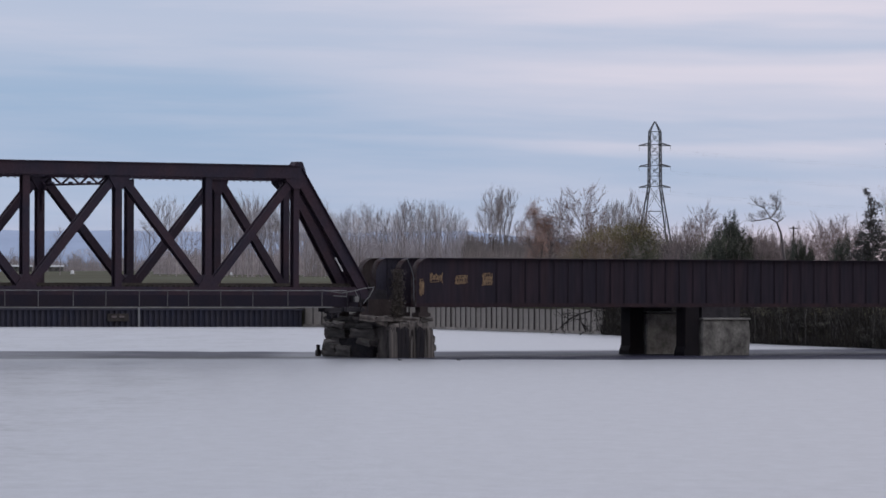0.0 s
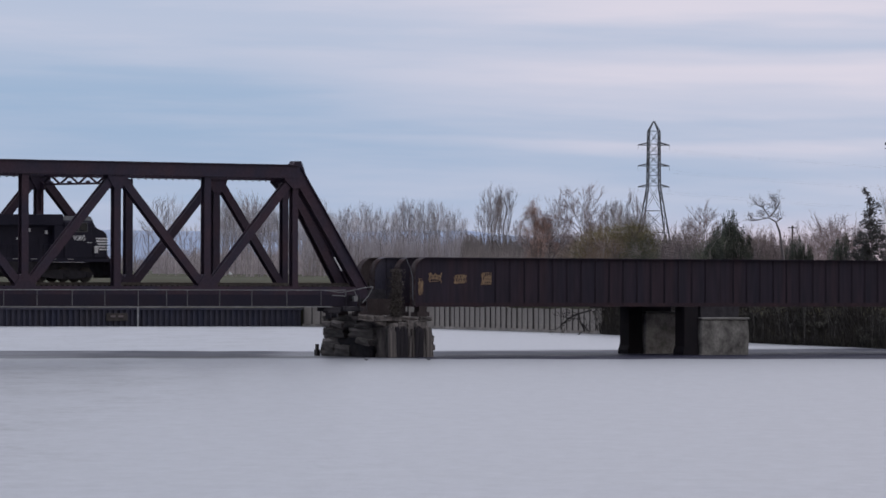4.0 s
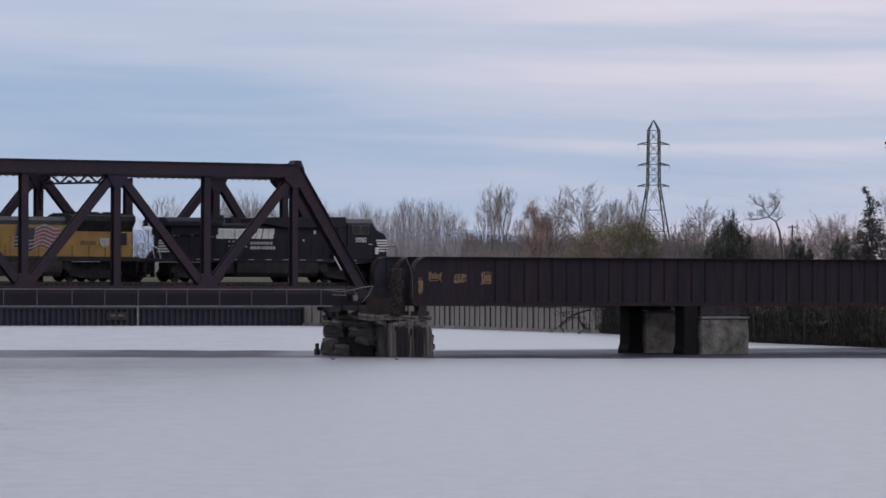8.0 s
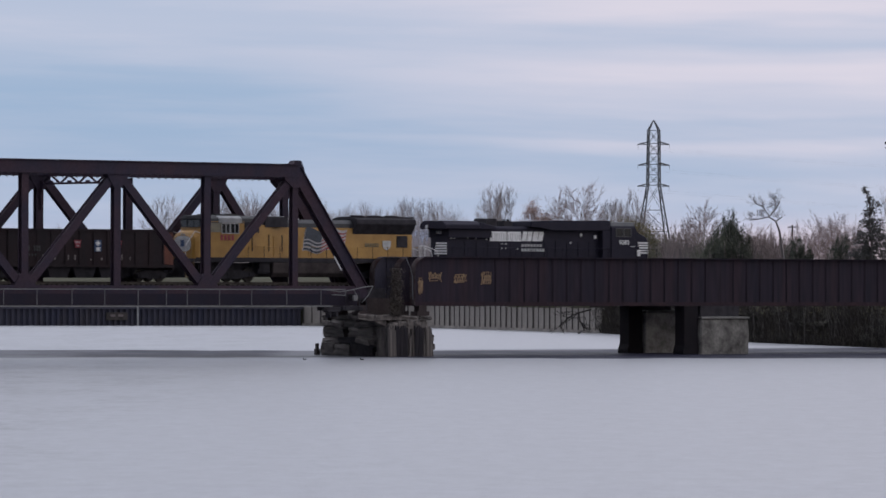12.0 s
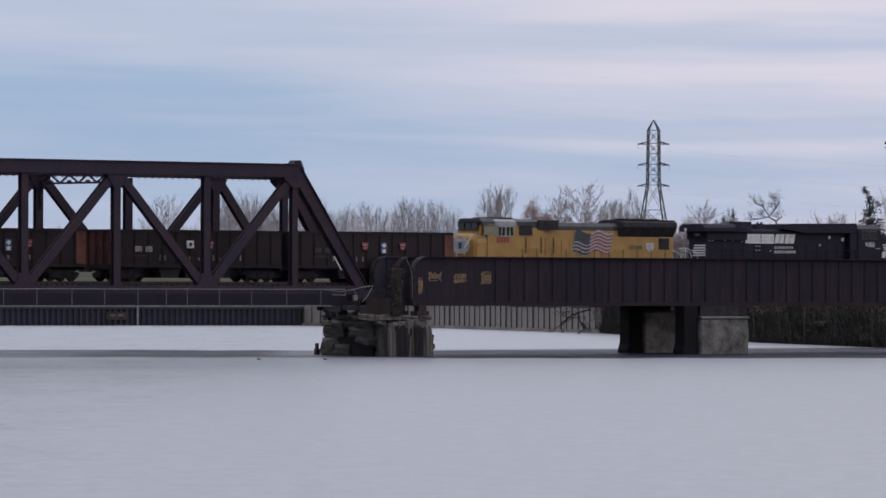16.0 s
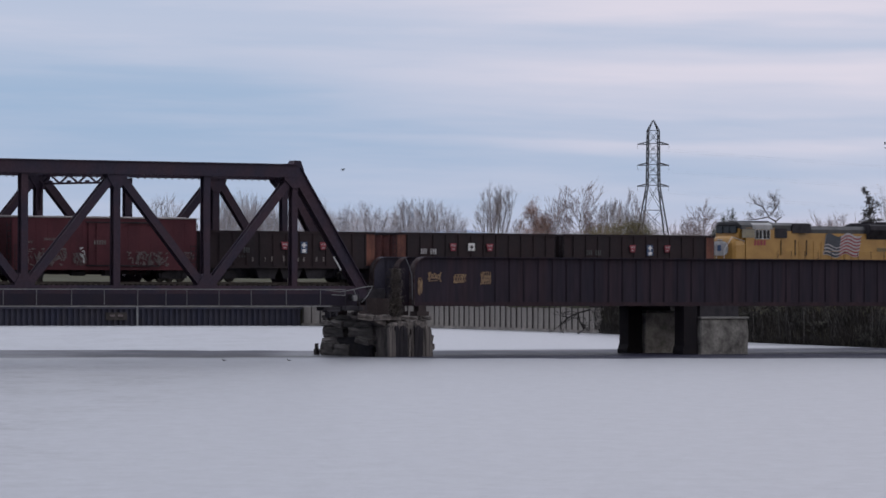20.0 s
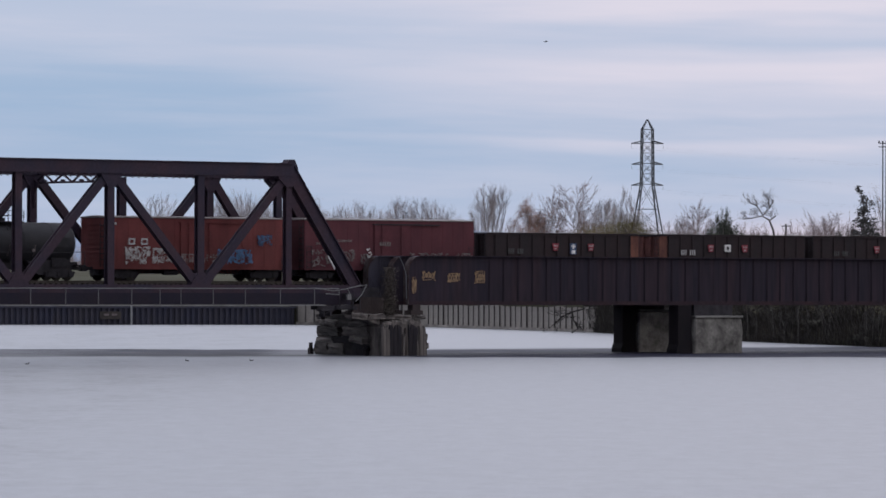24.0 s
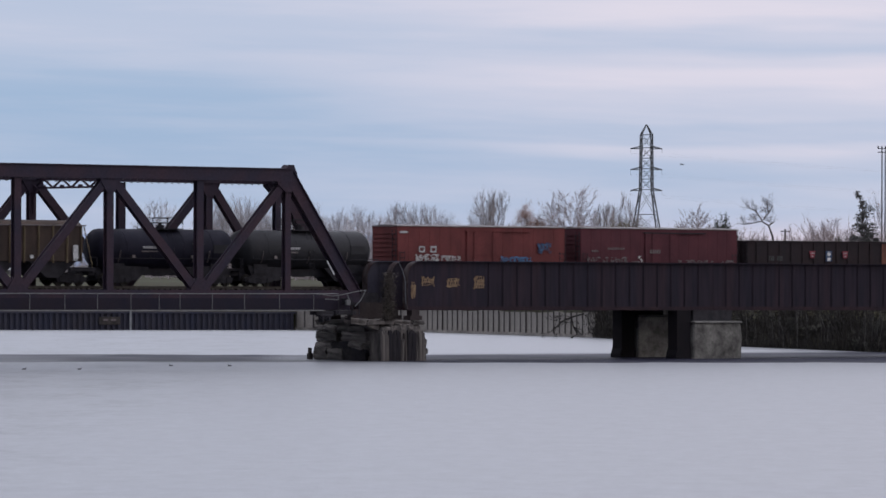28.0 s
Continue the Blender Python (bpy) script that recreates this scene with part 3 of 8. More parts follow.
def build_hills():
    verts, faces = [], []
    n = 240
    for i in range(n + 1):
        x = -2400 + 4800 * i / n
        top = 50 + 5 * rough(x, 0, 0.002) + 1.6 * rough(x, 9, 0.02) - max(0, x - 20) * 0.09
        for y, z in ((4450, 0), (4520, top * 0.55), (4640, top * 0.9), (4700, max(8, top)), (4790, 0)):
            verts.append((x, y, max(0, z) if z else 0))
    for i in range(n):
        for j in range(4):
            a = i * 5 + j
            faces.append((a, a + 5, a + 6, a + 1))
    tagged(new("backdrop_hills", pydata("hills", verts, faces, M["hill"])), "low wooded ridge on the horizon, haze blue in its colour", "hills", kind="structure")


build_ground()
build_water()
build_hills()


def build_piling():
    # dark corrugated sheet piling with a concrete cap
    wall = thing("river_wall_dark", Matrix.Identity(4), "dark blue-grey corrugated steel sheet piling at the waterline", "river wall", kind="structure")
    a, b = Vector((-75, 649.3, 0)), Vector((-17.2, 672.8, 0))
    m, n = along(a, b, (0, 1, 0))
    verts, faces = [], []
    pitch, i, x = 0.36, 0, 0.0
    while x < n:
        y = 0.0 if i % 4 < 2 else 0.22
        for z in (-2.4, 2.1):
            verts.append(m @ Vector((x, y, 0)) + Vector((0, 0, z)))
        x += pitch * (0.72 if i % 2 == 0 else 0.28)
        i += 1
    k = len(verts) // 2
    faces = [(2 * j, 2 * j + 2, 2 * j + 3, 2 * j + 1) for j in range(k - 1)]
    ob = new("sheet_piles", pydata("sheet_piles", [tuple(v) for v in verts], faces, M["pile_dark"]))
    ob.parent = wall
    tagged(ob, kind="stuff")
    bm = NB()
    box(bm, 0, n, -0.12, 0.9, 2.1, 2.34, m)
    part("cap_beam", bm, M["pile_dark"], wall, "steel cap beam")
    for x, w in ((41.1, 0.22),):
        bm = NB()
        box(bm, x - w / 2, x + w / 2, -0.2, -0.05, -0.3, 2.6, m)
        part("ladder_rail", bm, M["pale_grey"], wall, "pale mooring ladder rail")
    bm = NB()
    box(bm, 37.1, 39.8, -0.16, -0.05, 0.75, 1.7, m)
    part("fender_panel", bm, M["timber"], wall, "brown timber fender panel")
    for x in (37.9, 38.9):
        bm = NB()
        box(bm, x - 0.32, x + 0.32, -0.25, -0.16, 1.2, 1.45, m)
        part("fender_mark", bm, M["spray_dull"], wall, "dull pale painted mark")
    # paler old bulkhead: panels between posts
    wall2 = thing("river_wall_pale", Matrix.Identity(4), "weathered pale timber and concrete bulkhead with dark posts", "river wall", kind="structure")
    rnd = random.Random(4)
    bm = NB()
    box(bm, 0, 1, 0, 0.3, -2.4, 2.75)
    panel = mesh("panel", bm, M["pile_pale"])
    bm = NB()
    box(bm, -0.075, 0.075, -0.12, 0.0, -2.4, 2.95)
    post = mesh("post", bm, M["post"])
    pts = [Vector((-17, 673, 0)), Vector((-0.9, 646.6, 0)), Vector((16.9, 583.5, 0))]
    for a, b in zip(pts, pts[1:]):
        m, n = along(a, b, (0.8, 0.6, 0))
        c = int(n / 2.05)
        for i in range(c):
            d = n / c
            piece("panel", panel, wall2, m @ Matrix.Translation((i * d, rnd.uniform(-0.05, 0.05), rnd.uniform(-0.12, 0.06))) @ Matrix.Diagonal((d, 1, 1, 1)))
            piece("post", post, wall2, m @ Matrix.Translation((i * d, 0, rnd.uniform(-0.2, 0.1))))
        bm = NB()
        box(bm, 0, n, -0.28, -0.14, 0.12, 0.42, m)
        part("waler", bm, M["pile_pale"], wall2, "pale weathered waler at the waterline")


build_piling()

# ---- truss span ----
NEAR, FAR = -6.6, 2.3
ZT, ZB = 13.2, 4.75
PAN = 7.75


def build_truss_bridge():
    br = thing("truss_bridge", BR, "dark rust-brown riveted steel through truss railway bridge", "railway bridge")
    tops = [-19.05 - 2 * PAN * i for i in range(0, 5)]
    lows = [-19.05 - PAN - 2 * PAN * i for i in range(0, 4)]
    ends = {NEAR: -12.9, FAR: -7.6}
    start = tops[-1]
    for y in (NEAR, FAR):
        hip = tops[0] if y == NEAR else -13.1
        bm = NB()
        beam(bm, (start, y, ZT + 0.07), (hip + 0.3, y, ZT + 0.09), 0.75, 0.86)
        part("top_chord", bm, M["truss"], br)
        bm = NB()
        beam(bm, (start, y, ZT + 0.55), (hip + 0.2, y, ZT + 0.57), 1.0, 0.07)
        part("cover_plate", bm, M["truss"], br)
        bm = NB()
        for k in range(int((hip - start) / 0.6)):
            x = start + 0.6 * k
            beam(bm, (x, y - 0.36, ZT - 0.39), (x + 0.6, y + 0.36, ZT - 0.39), 0.09, 0.04, (1, 0, 0))
        tagged(part("lacing", bm, M["truss"], br), kind="stuff")
        bm = NB()
        channels(bm, (start - 7, y, ZB), (ends[y] + 0.3, y, ZB), 0.55, 0.85)
        part("bottom_chord", bm, M["truss"], br)
        nodes = sorted([q + (-0.3 if y == FAR else 0) for q in tops + lows] + ([-13.1] if y == FAR else []))
        for x in nodes:
            bm = NB()
            channels(bm, (x, y, ZB), (x, y, ZT - 0.4), 0.46, 0.56 if x != hip else 0.48, 0.05)
            part("vertical_post", bm, M["truss"], br)
        for x in tops:
            for s in (-1, 1):
                if x == tops[0] and s == 1 and y == NEAR:
                    continue
                lo = x + s * PAN
                if y == FAR and x == tops[0] and s == 1:
                    lo = -13.1
                if lo < start - PAN:
                    continue
                bm = NB()
                back = -0.3 if y == FAR else 0
                channels(bm, (x + back, y, ZT - 0.1), (lo + (back if lo != -13.1 else 0), y, ZB + 0.1), 0.44, 0.60, 0.05)
                part("diagonal", bm, M["truss"], br)
        # inclined end post with cover plate
        bm = NB()
        channels(bm, (hip, y, ZT + 0.15), (ends[y], y, ZB + 0.1), 0.62, 0.86, 0.08)
        part("end_post", bm, M["truss"], br)
        bm = NB()
        beam(bm, (hip + 0.36, y, ZT + 0.4), (ends[y] + 0.4, y, ZB + 0.2), 0.9, 0.06)
        part("cover_plate", bm, M["truss"], br)
        bm = NB()
        prism(bm, [(hip - 1.2, ZT + 0.5), (hip - 0.25, ZT + 0.62), (hip - 0.05, ZT + 0.86), (hip + 0.42, ZT + 0.86), (hip + 0.7, ZT + 0.25), (hip + 0.85, ZT - 0.4), (hip + 0.2, ZT - 1.1), (hip - 0.3, ZT - 1.1), (hip - 1.0, ZT - 0.5)], y - 0.34, y + 0.34)
        part("hip_gusset", bm, M["truss"], br)
        for x in tops + lows:
            if x == hip:
                continue
            bm = NB()
            up = x in tops
            z = ZT if up else ZB
            g = -1 if up else 1
            q = 1.05 if up else 1.0
            u = x - (0.3 if y == FAR else 0)
            prism(bm, [(u - 1.05, z), (u + 1.05, z), (u + 0.8, z + g * 0.6), (u + 0.3, z + g * (q + 0.25)), (u - 0.3, z + g * (q + 0.25)), (u - 0.8, z + g * 0.6)], y - 0.29, y + 0.29)
            part("gusset_plate", bm, M["truss"], br)
    # cross frames
    for x in tops[1:] + lows:
        bm = NB()
        for z in (ZT - 0.3, ZT - 0.9):
            beam(bm, (x, NEAR, z), (x, FAR, z), 0.14, 0.14, (1, 0, 0))
        for i in range(8):
            y0, y1 = NEAR + 8.9 * i / 8, NEAR + 8.9 * (i + 1) / 8
            za, zb = (ZT - 0.3, ZT - 0.9) if i % 2 else (ZT - 0.9, ZT - 0.3)
            beam(bm, (x, y0, za), (x, y1, zb), 0.1, 0.12, (1, 0, 0))
        if x > -45 and x in tops:
            for i in range(1, 8, 2):
                y0 = NEAR + 8.9 * i / 8
                prism(bm, [(x - 0.04, ZT - 0.95), (x + 0.04, ZT - 0.95), (x + 0.04, ZT - 0.7), (x - 0.04, ZT - 0.7)], y0 - 0.22, y0 + 0.22)
            part("sway_frame", bm, M["truss"], br)
            for y, g in ((NEAR, 1), (FAR, -1)):
                bm = NB()
                section(bm, [(y, ZT - 0.5), (y + g * 0.75, ZT - 0.9), (y + g * 0.42, ZT - 1.6), (y + g * 0.36, ZT - 2.7), (y, ZT - 2.7)], x - 0.05 + (0 if g > 0 else -0.3), x + 0.05 + (0 if g > 0 else -0.3))
                part("knee_bracket", bm, M["truss"], br)
        else:
            bm.free()
    for x0, x1 in zip(sorted(tops), sorted(tops)[1:]):
        for a, b in ((NEAR, FAR), (FAR, NEAR)):
            bm = NB()
            beam(bm, (x0, a, ZT + 0.2), (x1, b, ZT + 0.2), 0.3, 0.25)
            part("top_lateral", bm, M["truss"], br)
    bm = NB()
    beam(bm, (tops[0], NEAR, ZT), (-13.1, FAR, ZT), 0.5, 0.9)
    part("portal_strut", bm, M["truss"], br)
    for x in [start - 7 + 0.5 * PAN * i for i in range(19)]:
        bm = NB()
        if x > -13.5:
            continue
        box(bm, x - 0.18, x + 0.18, NEAR, FAR, 3.75, 4.75)
        part("floor_beam", bm, M["dark"], br)
    for y in (-0.85, 0.85, -4.9, -3.3):
        bm = NB()
        box(bm, start - 7, -8.0 + 0.3 * y, y - 0.2, y + 0.2, 4.1, 5.0)
        part("stringer", bm, M["dark"], br)
    # walkway with its handrail on brackets outside the near truss
    wk = thing("bridge_walkway", BR, "narrow steel walkway with grey pipe handrail along the truss", "walkway")
    bm = NB()
    box(bm, start - 7, -16.6, -7.75, -7.0, 3.74, 3.82)
    part("deck_plate", bm, M["dark"], wk)
    bm = NB()
    box(bm, start - 7, -16.6, -7.79, -7.74, 3.7, 3.78)
    part("deck_edge", bm, M["galv"], wk, "pale worn deck edge")
    bm = NB()
    cyl(bm, (start - 7, -7.7, 4.87), (-15.2, -7.7, 4.92), 0.035, n=6)
    part("top_rail", bm, M["galv"], wk)
    xs = [-44.66, -41.91, -38.99, -36.24, -33.41, -30.99, -29.19, -26.39, -23.57, -20.47, -17.42]
    for x in xs + [-47.51, -50.36, -53.21, -56.06, -58.91, -61.76]:
        bm = NB()
        cyl(bm, (x, -7.7, 3.75), (x, -7.7, 4.88), 0.03, n=6)
        part("rail_post", bm, M["galv"], wk)
    bm = NB()
    box(bm, start - 7, -13.6, -7.0, -6.95, 3.76, 4.6)
    part("fascia_girder", bm, M["fascia"], wk)
    bm = NB()
    way = ((-17.4, 4.93), (-16.6, 4.86), (-15.7, 4.75), (-14.7, 4.88), (-13.5, 5.1), (-12.7, 5.18), (-13.15, 4.5), (-13.7, 4.0))
    for p, q in list(zip(way, way[1:])) + [((-14.4, 4.85), (-14.1, 4.3)), ((-16.4, 4.55), (-15.2, 4.5)), ((-15.2, 4.5), (-15.2, 4.85))]:
        cyl(bm, (p[0], -7.7, p[1]), (q[0], -7.7, q[1]), 0.035, n=6)
    part("bent_pipe", bm, M["galv"], wk, "bent and broken grey pipe end")
    for x, w, z0, z1 in ((-14.6, 1.6, 3.45, 3.75), (-16.2, 1.2, 3.3, 3.45), (-14.2, 0.5, 4.2, 4.6), (-15.9, 0.2, 3.0, 3.4), (-16.5, 0.14, 2.9, 3.4)):
        bm = NB()
        box(bm, x - w / 2, x + w / 2, -7.65, -7.1, z0, z1)
        part("bracket", bm, M["dark"], wk, bevel=0.03)
    bm = NB()
    cyl(bm, (-15.6, -6.9, 7.25), (-14.95, -6.9, 6.3), 0.05, n=6)
    part("white_pole", bm, M["white_paint"], wk, "short white painted pole")
    bm = NB()
    box(bm, -14.52, -14.16, -7.8, -7.6, 4.12, 4.5)
    part("junction_box", bm, M["galv"], wk, "small grey junction box", bevel=0.02)
    for x, z0, z1 in ((-15.16, 3.4, 4.85), (-13.93, 3.5, 4.6), (-13.3, 3.4, 4.2)):
        bm = NB()
        cyl(bm, (x, -7.7, z0), (x, -7.7, z1), 0.035, n=6)
        part("hanger_rod", bm, M["dark"], wk)
    bm = NB()
    loop = [(-17.2 + 0.19 * k, 3.55 - 0.42 * math.sin(math.pi * k / 8)) for k in range(9)]
    for p, q in zip(loop, loop[1:]):
        cyl(bm, (p[0], -7.6, p[1]), (q[0], -7.6, q[1]), 0.03, n=5)
    part("hanging_cable", bm, M["dark"], wk, "slack black cable loop")
    bm = NB()
    box(bm, -17.0, -13.4, -7.5, -6.7, 3.42, 3.7)
    part("end_platform", bm, M["dark"], wk, bevel=0.02)
    return br


build_truss_bridge()


def build_track():
    tr = thing("railway_track", BR, "steel rails on dark timber sleepers over the bridge deck", "railway track", kind="structure")
    for y in (-0.72, 0.72):
        bm = NB()
        box(bm, -90, 75, y - 0.035, y + 0.035, RAIL - 0.06, RAIL)
        box(bm, -90, 75, y - 0.012, y + 0.012, RAIL - 0.15, RAIL - 0.06)
        box(bm, -90, 75, y - 0.07, y + 0.07, RAIL - 0.18, RAIL - 0.15)
        part("rail", bm, M["rail"], tr)
    bm = NB()
    box(bm, -0.12, 0.12, -1.5, 1.5, RAIL - 0.42, RAIL - 0.18)
    tie = mesh("sleeper", bm, M["timber"])
    rnd = random.Random(2)
    for i in range(230):
        piece("sleeper", tie, tr, Matrix.Translation((-46 + 0.45 * i, rnd.uniform(-0.08, 0.08), rnd.uniform(-0.01, 0.0))))


build_track()

# ---- plate girder spans ----
GT, GB = 7.28, 3.80


def girder(name, x0, x1, y, label, step, rounded=True, first=1.3, paint="girder"):
    g = thing(name, BR @ pose(0, y, 0), label, "bridge girder", "plate girders of the approach span")
    r = 1.15
    bm = NB()
    arc = [(x0 + r - r * math.cos(a), GT - r + r * math.sin(a)) for a in (math.pi / 2 * i / 8 for i in range(9))] if rounded else [(x0, GT)]
    prism(bm, [(x0, GB)] + arc + [(x1, GT), (x1, GB)], -0.03, 0.03)
    part("web_plate", bm, M[paint], g)
    # flange bent round the corner
    bm = NB()
    prev = (x0, GB) if rounded else (x0, GT)
    for p in arc[:7 if rounded else 0]:
        beam(bm, (prev[0], 0, prev[1]), (p[0], 0, p[1]), 0.56, 0.07)
        prev = p
    if rounded:
        part("end_flange", bm, M["flake"], g, "flaking grey and rust-red end flange")
        bm = NB()
    for p in (arc[7:] if rounded else []) + [(x1, GT)]:
        beam(bm, (prev[0], 0, prev[1]), (p[0], 0, p[1]), 0.56, 0.07)
        prev = p
    part("top_flange", bm, M[paint], g)
    bm = NB()
    box(bm, x0, x1, -0.28, 0.28, GB - 0.06, GB + 0.03)
    box(bm, x0, x1, -0.24, 0.24, GB + 0.03, GB + 0.06)
    box(bm, x0, x1, -0.09, -0.03, GB + 0.06, GB + 0.22)
    part("bottom_flange", bm, M["flange"], g, "rust-red bottom flange")
    bm = NB()
    box(bm, -0.1, 0.1, -0.05, -0.03, GB + 0.06, GT - 0.05)
    box(bm, -0.012, 0.012, -0.09, -0.05, GB + 0.06, GT - 0.05)
    me = mesh("stiffener", bm, M[paint])
    x = x0 + first
    while x < x1 - 0.9:
        piece("stiffener", me, g, Matrix.Translation((x, 0, 0)))
        x += step
    return g


g1 = girder("plate_girder", -8.2, 21.6, NEAR, "deep dark rust-brown riveted plate girder with yellow graffiti patches", 1.37, True, 7.75)
girder("plate_girder", 21.62, 62.0, NEAR, "deep dark riveted plate girder with close vertical stiffeners", 1.37, False)
girder("plate_girder", -6.95, 62.0, -3.1, "dark middle plate girder with rounded end beside the track", 1.37)
girder("plate_girder", -8.35, 62.0, -2.08, "dark blue-black inner plate girder with rounded end beside the track", 1.37, paint="girder_blue")
girder("plate_girder", -6.15, 62.0, FAR, "rusty far plate girder with rounded end behind the track", 1.37, paint="girder_rust")


def graffiti():
    rnd = random.Random(8)
    # each tag: centre, size, turns of the zigzag, level strokes, upright strokes
    for x, z, w, h, turns, level, up in ((-6.15, 5.85, 1.2, 0.75, 6, 1, 1), (-3.8, 5.72, 1.15, 0.7, 5, 2, 1), (-1.35, 5.78, 0.95, 1.0, 4, 4, 5), (-7.5, 5.2, 0.4, 1.3, 5, 2, 1)):
        bm = NB()
        for run in range(2):
            pts = [(-w / 2 + w * k / turns, (h / 2 if (k + run) % 2 else -h / 2) * rnd.uniform(0.35, 1)) for k in range(turns + 1)]
            for p, q in zip(pts, pts[1:]):
                beam(bm, (x + p[0], -0.05 - 0.004 * run, z + p[1]), (x + q[0], -0.05 - 0.004 * run, z + q[1]), 0.02, rnd.uniform(0.06, 0.11))
        for k in range(level):
            b = h * (-0.4 + 0.8 * k / max(1, level - 1))
            beam(bm, (x - w * 0.42, -0.058, z + b), (x + w * rnd.uniform(0.1, 0.45), -0.058, z + b + 0.05), 0.02, 0.06)
        for k in range(up):
            a = w * (-0.42 + 0.84 * k / max(1, up - 1))
            beam(bm, (x + a, -0.062, z - h * 0.45), (x + a + 0.04, -0.062, z + h * 0.45), 0.02, 0.07)
        part("paint_scrawl", bm, M["yellow_mark"], g1, "faded yellow spray scrawl")


graffiti()
bm = NB()
for p, q in (((-9.1, 7.2), (-8.75, 6.6)), ((-8.75, 6.6), (-8.5, 5.9)), ((-8.5, 5.9), (-8.45, 4.2))):
    cyl(bm, (p[0], -0.36, p[1]), (q[0], -0.36, q[1]), 0.035, n=6)
part("drain_pipe", bm, M["tower"], g1, "grey bent drain pipe")
bm = NB()
for x in [-5 + 3.4 * i for i in range(20)]:
    box(bm, x - 0.15, x + 0.15, NEAR + 0.1, FAR - 0.1, 3.9, 4.9)
fb = tagged(new("girder_floor_beams", mesh("girder_floor_beams", bm, M["dark"])), "row of dark steel floor beams under the girder span", "floor beams", kind="structure")
fb.matrix_basis = BR

# ---- piers ----


def build_pier_one():
    p = thing("river_pier", BR, "old stone river pier with broken timber cribbing and rounded concrete nose", "bridge pier")
    sk = 0.235  # the pier stands askew to the track

    def at(y, x):
        return x + sk * (y + 7.3)

    bm = NB()
    pts = [(at(-6.6, -10.6), -6.6), (at(-6.6, -7.1), -6.6), (at(2.8, -7.0), 2.8), (at(2.8, -10.6), 2.8)]
    lo = [bm.verts.new((x, y, -2.5)) for x, y in pts]
    hi = [bm.verts.new((x, y, 2.7)) for x, y in pts]
    bm.faces.new(lo[::-1]), bm.faces.new(hi)
    for i in range(4):
        bm.faces.new((lo[i], lo[(i + 1) % 4], hi[(i + 1) % 4], hi[i]))
    part("core", bm, M["stone"], p)
    rnd = random.Random(5)
    blocks = [rubble("block", M["stone"], k) for k in range(4)]
    turn = Matrix.Rotation(-math.atan(sk), 4, "Z")
    z = -0.3
    for row, h in enumerate((0.75, 0.55, 0.5, 0.5, 0.5, 0.45)):
        y = -6.5 + rnd.uniform(0, 0.3)
        while y < 2.5:
            w = rnd.uniform(0.7, 1.7)
            d = rnd.uniform(-0.18, 0.16) + 0.05 * row
            piece("block", rnd.choice(blocks), p, Matrix.Translation((at(y + w / 2, -10.75) + d, y + w / 2, z + h / 2)) @ turn @ Matrix.Rotation(rnd.uniform(-0.05, 0.05), 4, "X") @ Matrix.Diagonal((1.0, w * 0.96, h * 0.93, 1)))
            y += w
        z += h
    # heaved courses of big stones and crib timbers along the face
    slabs = [rubble("slab", M[("stone", "stone", "timber", "rot", "stone", "timber")[k]], 9 + k, 0.13) for k in range(6)]
    z = 0.05
    for row, h in enumerate((0.9, 0.5, 0.7, 0.5, 0.4)):
        y = -6.1 + rnd.uniform(0, 0.5)
        while y < 2.4:
            w = min(rnd.uniform(1.8, 4.6), 2.9 - y)
            piece("slab", rnd.choice(slabs), p, Matrix.Translation((at(y + w / 2, -11.15) + rnd.uniform(-0.3, 0.3) + 0.06 * row, y + w / 2, z + h / 2)) @ turn @ Matrix.Rotation(radians(rnd.uniform(-6, 6)), 4, "X") @ Matrix.Diagonal((0.9, w * 0.99, h * rnd.uniform(0.7, 1.15), 1)))
            y += w
        z += h
    bm = NB()
    x = at(2.8, -11.9)
    box(bm, x - 0.1, x + 0.1, 2.8, 3.0, -1.5, 0.95)
    box(bm, x - 0.16, x + 0.16, 2.75, 3.05, 0.1, 0.55)
    part("fender_stub", bm, M["timber"], p)
    # nose towards the open water, its recess shade painted as black uprights
    bm = NB()
    prism(bm, [(-10.9, -2.5), (-11.05, 2.2), (-10.6, 2.55), (-8.2, 2.75), (-7.3, 2.45), (-6.85, 1.9), (-6.72, 1.0), (-6.9, -2.5)], -7.3, -5.9)
    part("nose", bm, M["nose"], p, "stained rounded concrete nose", bevel=0.1)
    # upright timbers and stone stubs set into the nose; black ones stand for recesses
    ups = {m: [rubble("upright", M[m], 70 + k + len(m), 0.13) for k in range(3)] for m in ("rot", "nose", "timber")}
    for x, w, top, m, out in ((-10.82, 0.5, 2.15, "nose", 0.1), (-10.5, 0.24, 2.0, "nose", 0.04), (-10.2, 0.42, 2.2, "rot", 0.0), (-9.82, 0.42, 2.15, "rot", 0.02), (-9.45, 0.38, 2.2, "rot", 0.0), (-9.1, 0.2, 1.6, "nose", 0.06), (-8.8, 0.2, 2.1, "timber", 0.05),
                              (-8.46, 0.4, 2.2, "rot", 0.0), (-8.08, 0.4, 2.15, "rot", 0.02), (-7.78, 0.16, 1.1, "nose", 0.05), (-7.36, 0.5, 2.15, "nose", 0.06)):
        h = top + 1.5
        piece("upright", rnd.choice(ups[m]), p, Matrix.Translation((x, -7.3 - out, top - h / 2)) @ Matrix.Rotation(radians(rnd.uniform(-2.5, 2.5)), 4, "Y") @ Matrix.Diagonal((w, 0.3, h, 1)))
    bm = NB()
    prism(bm, [(-12.2, 2.72), (-10.8, 2.72), (-10.8, 2.2)], -6.9, -5.9)
    part("corbel", bm, M["nose"], p, bevel=0.06)
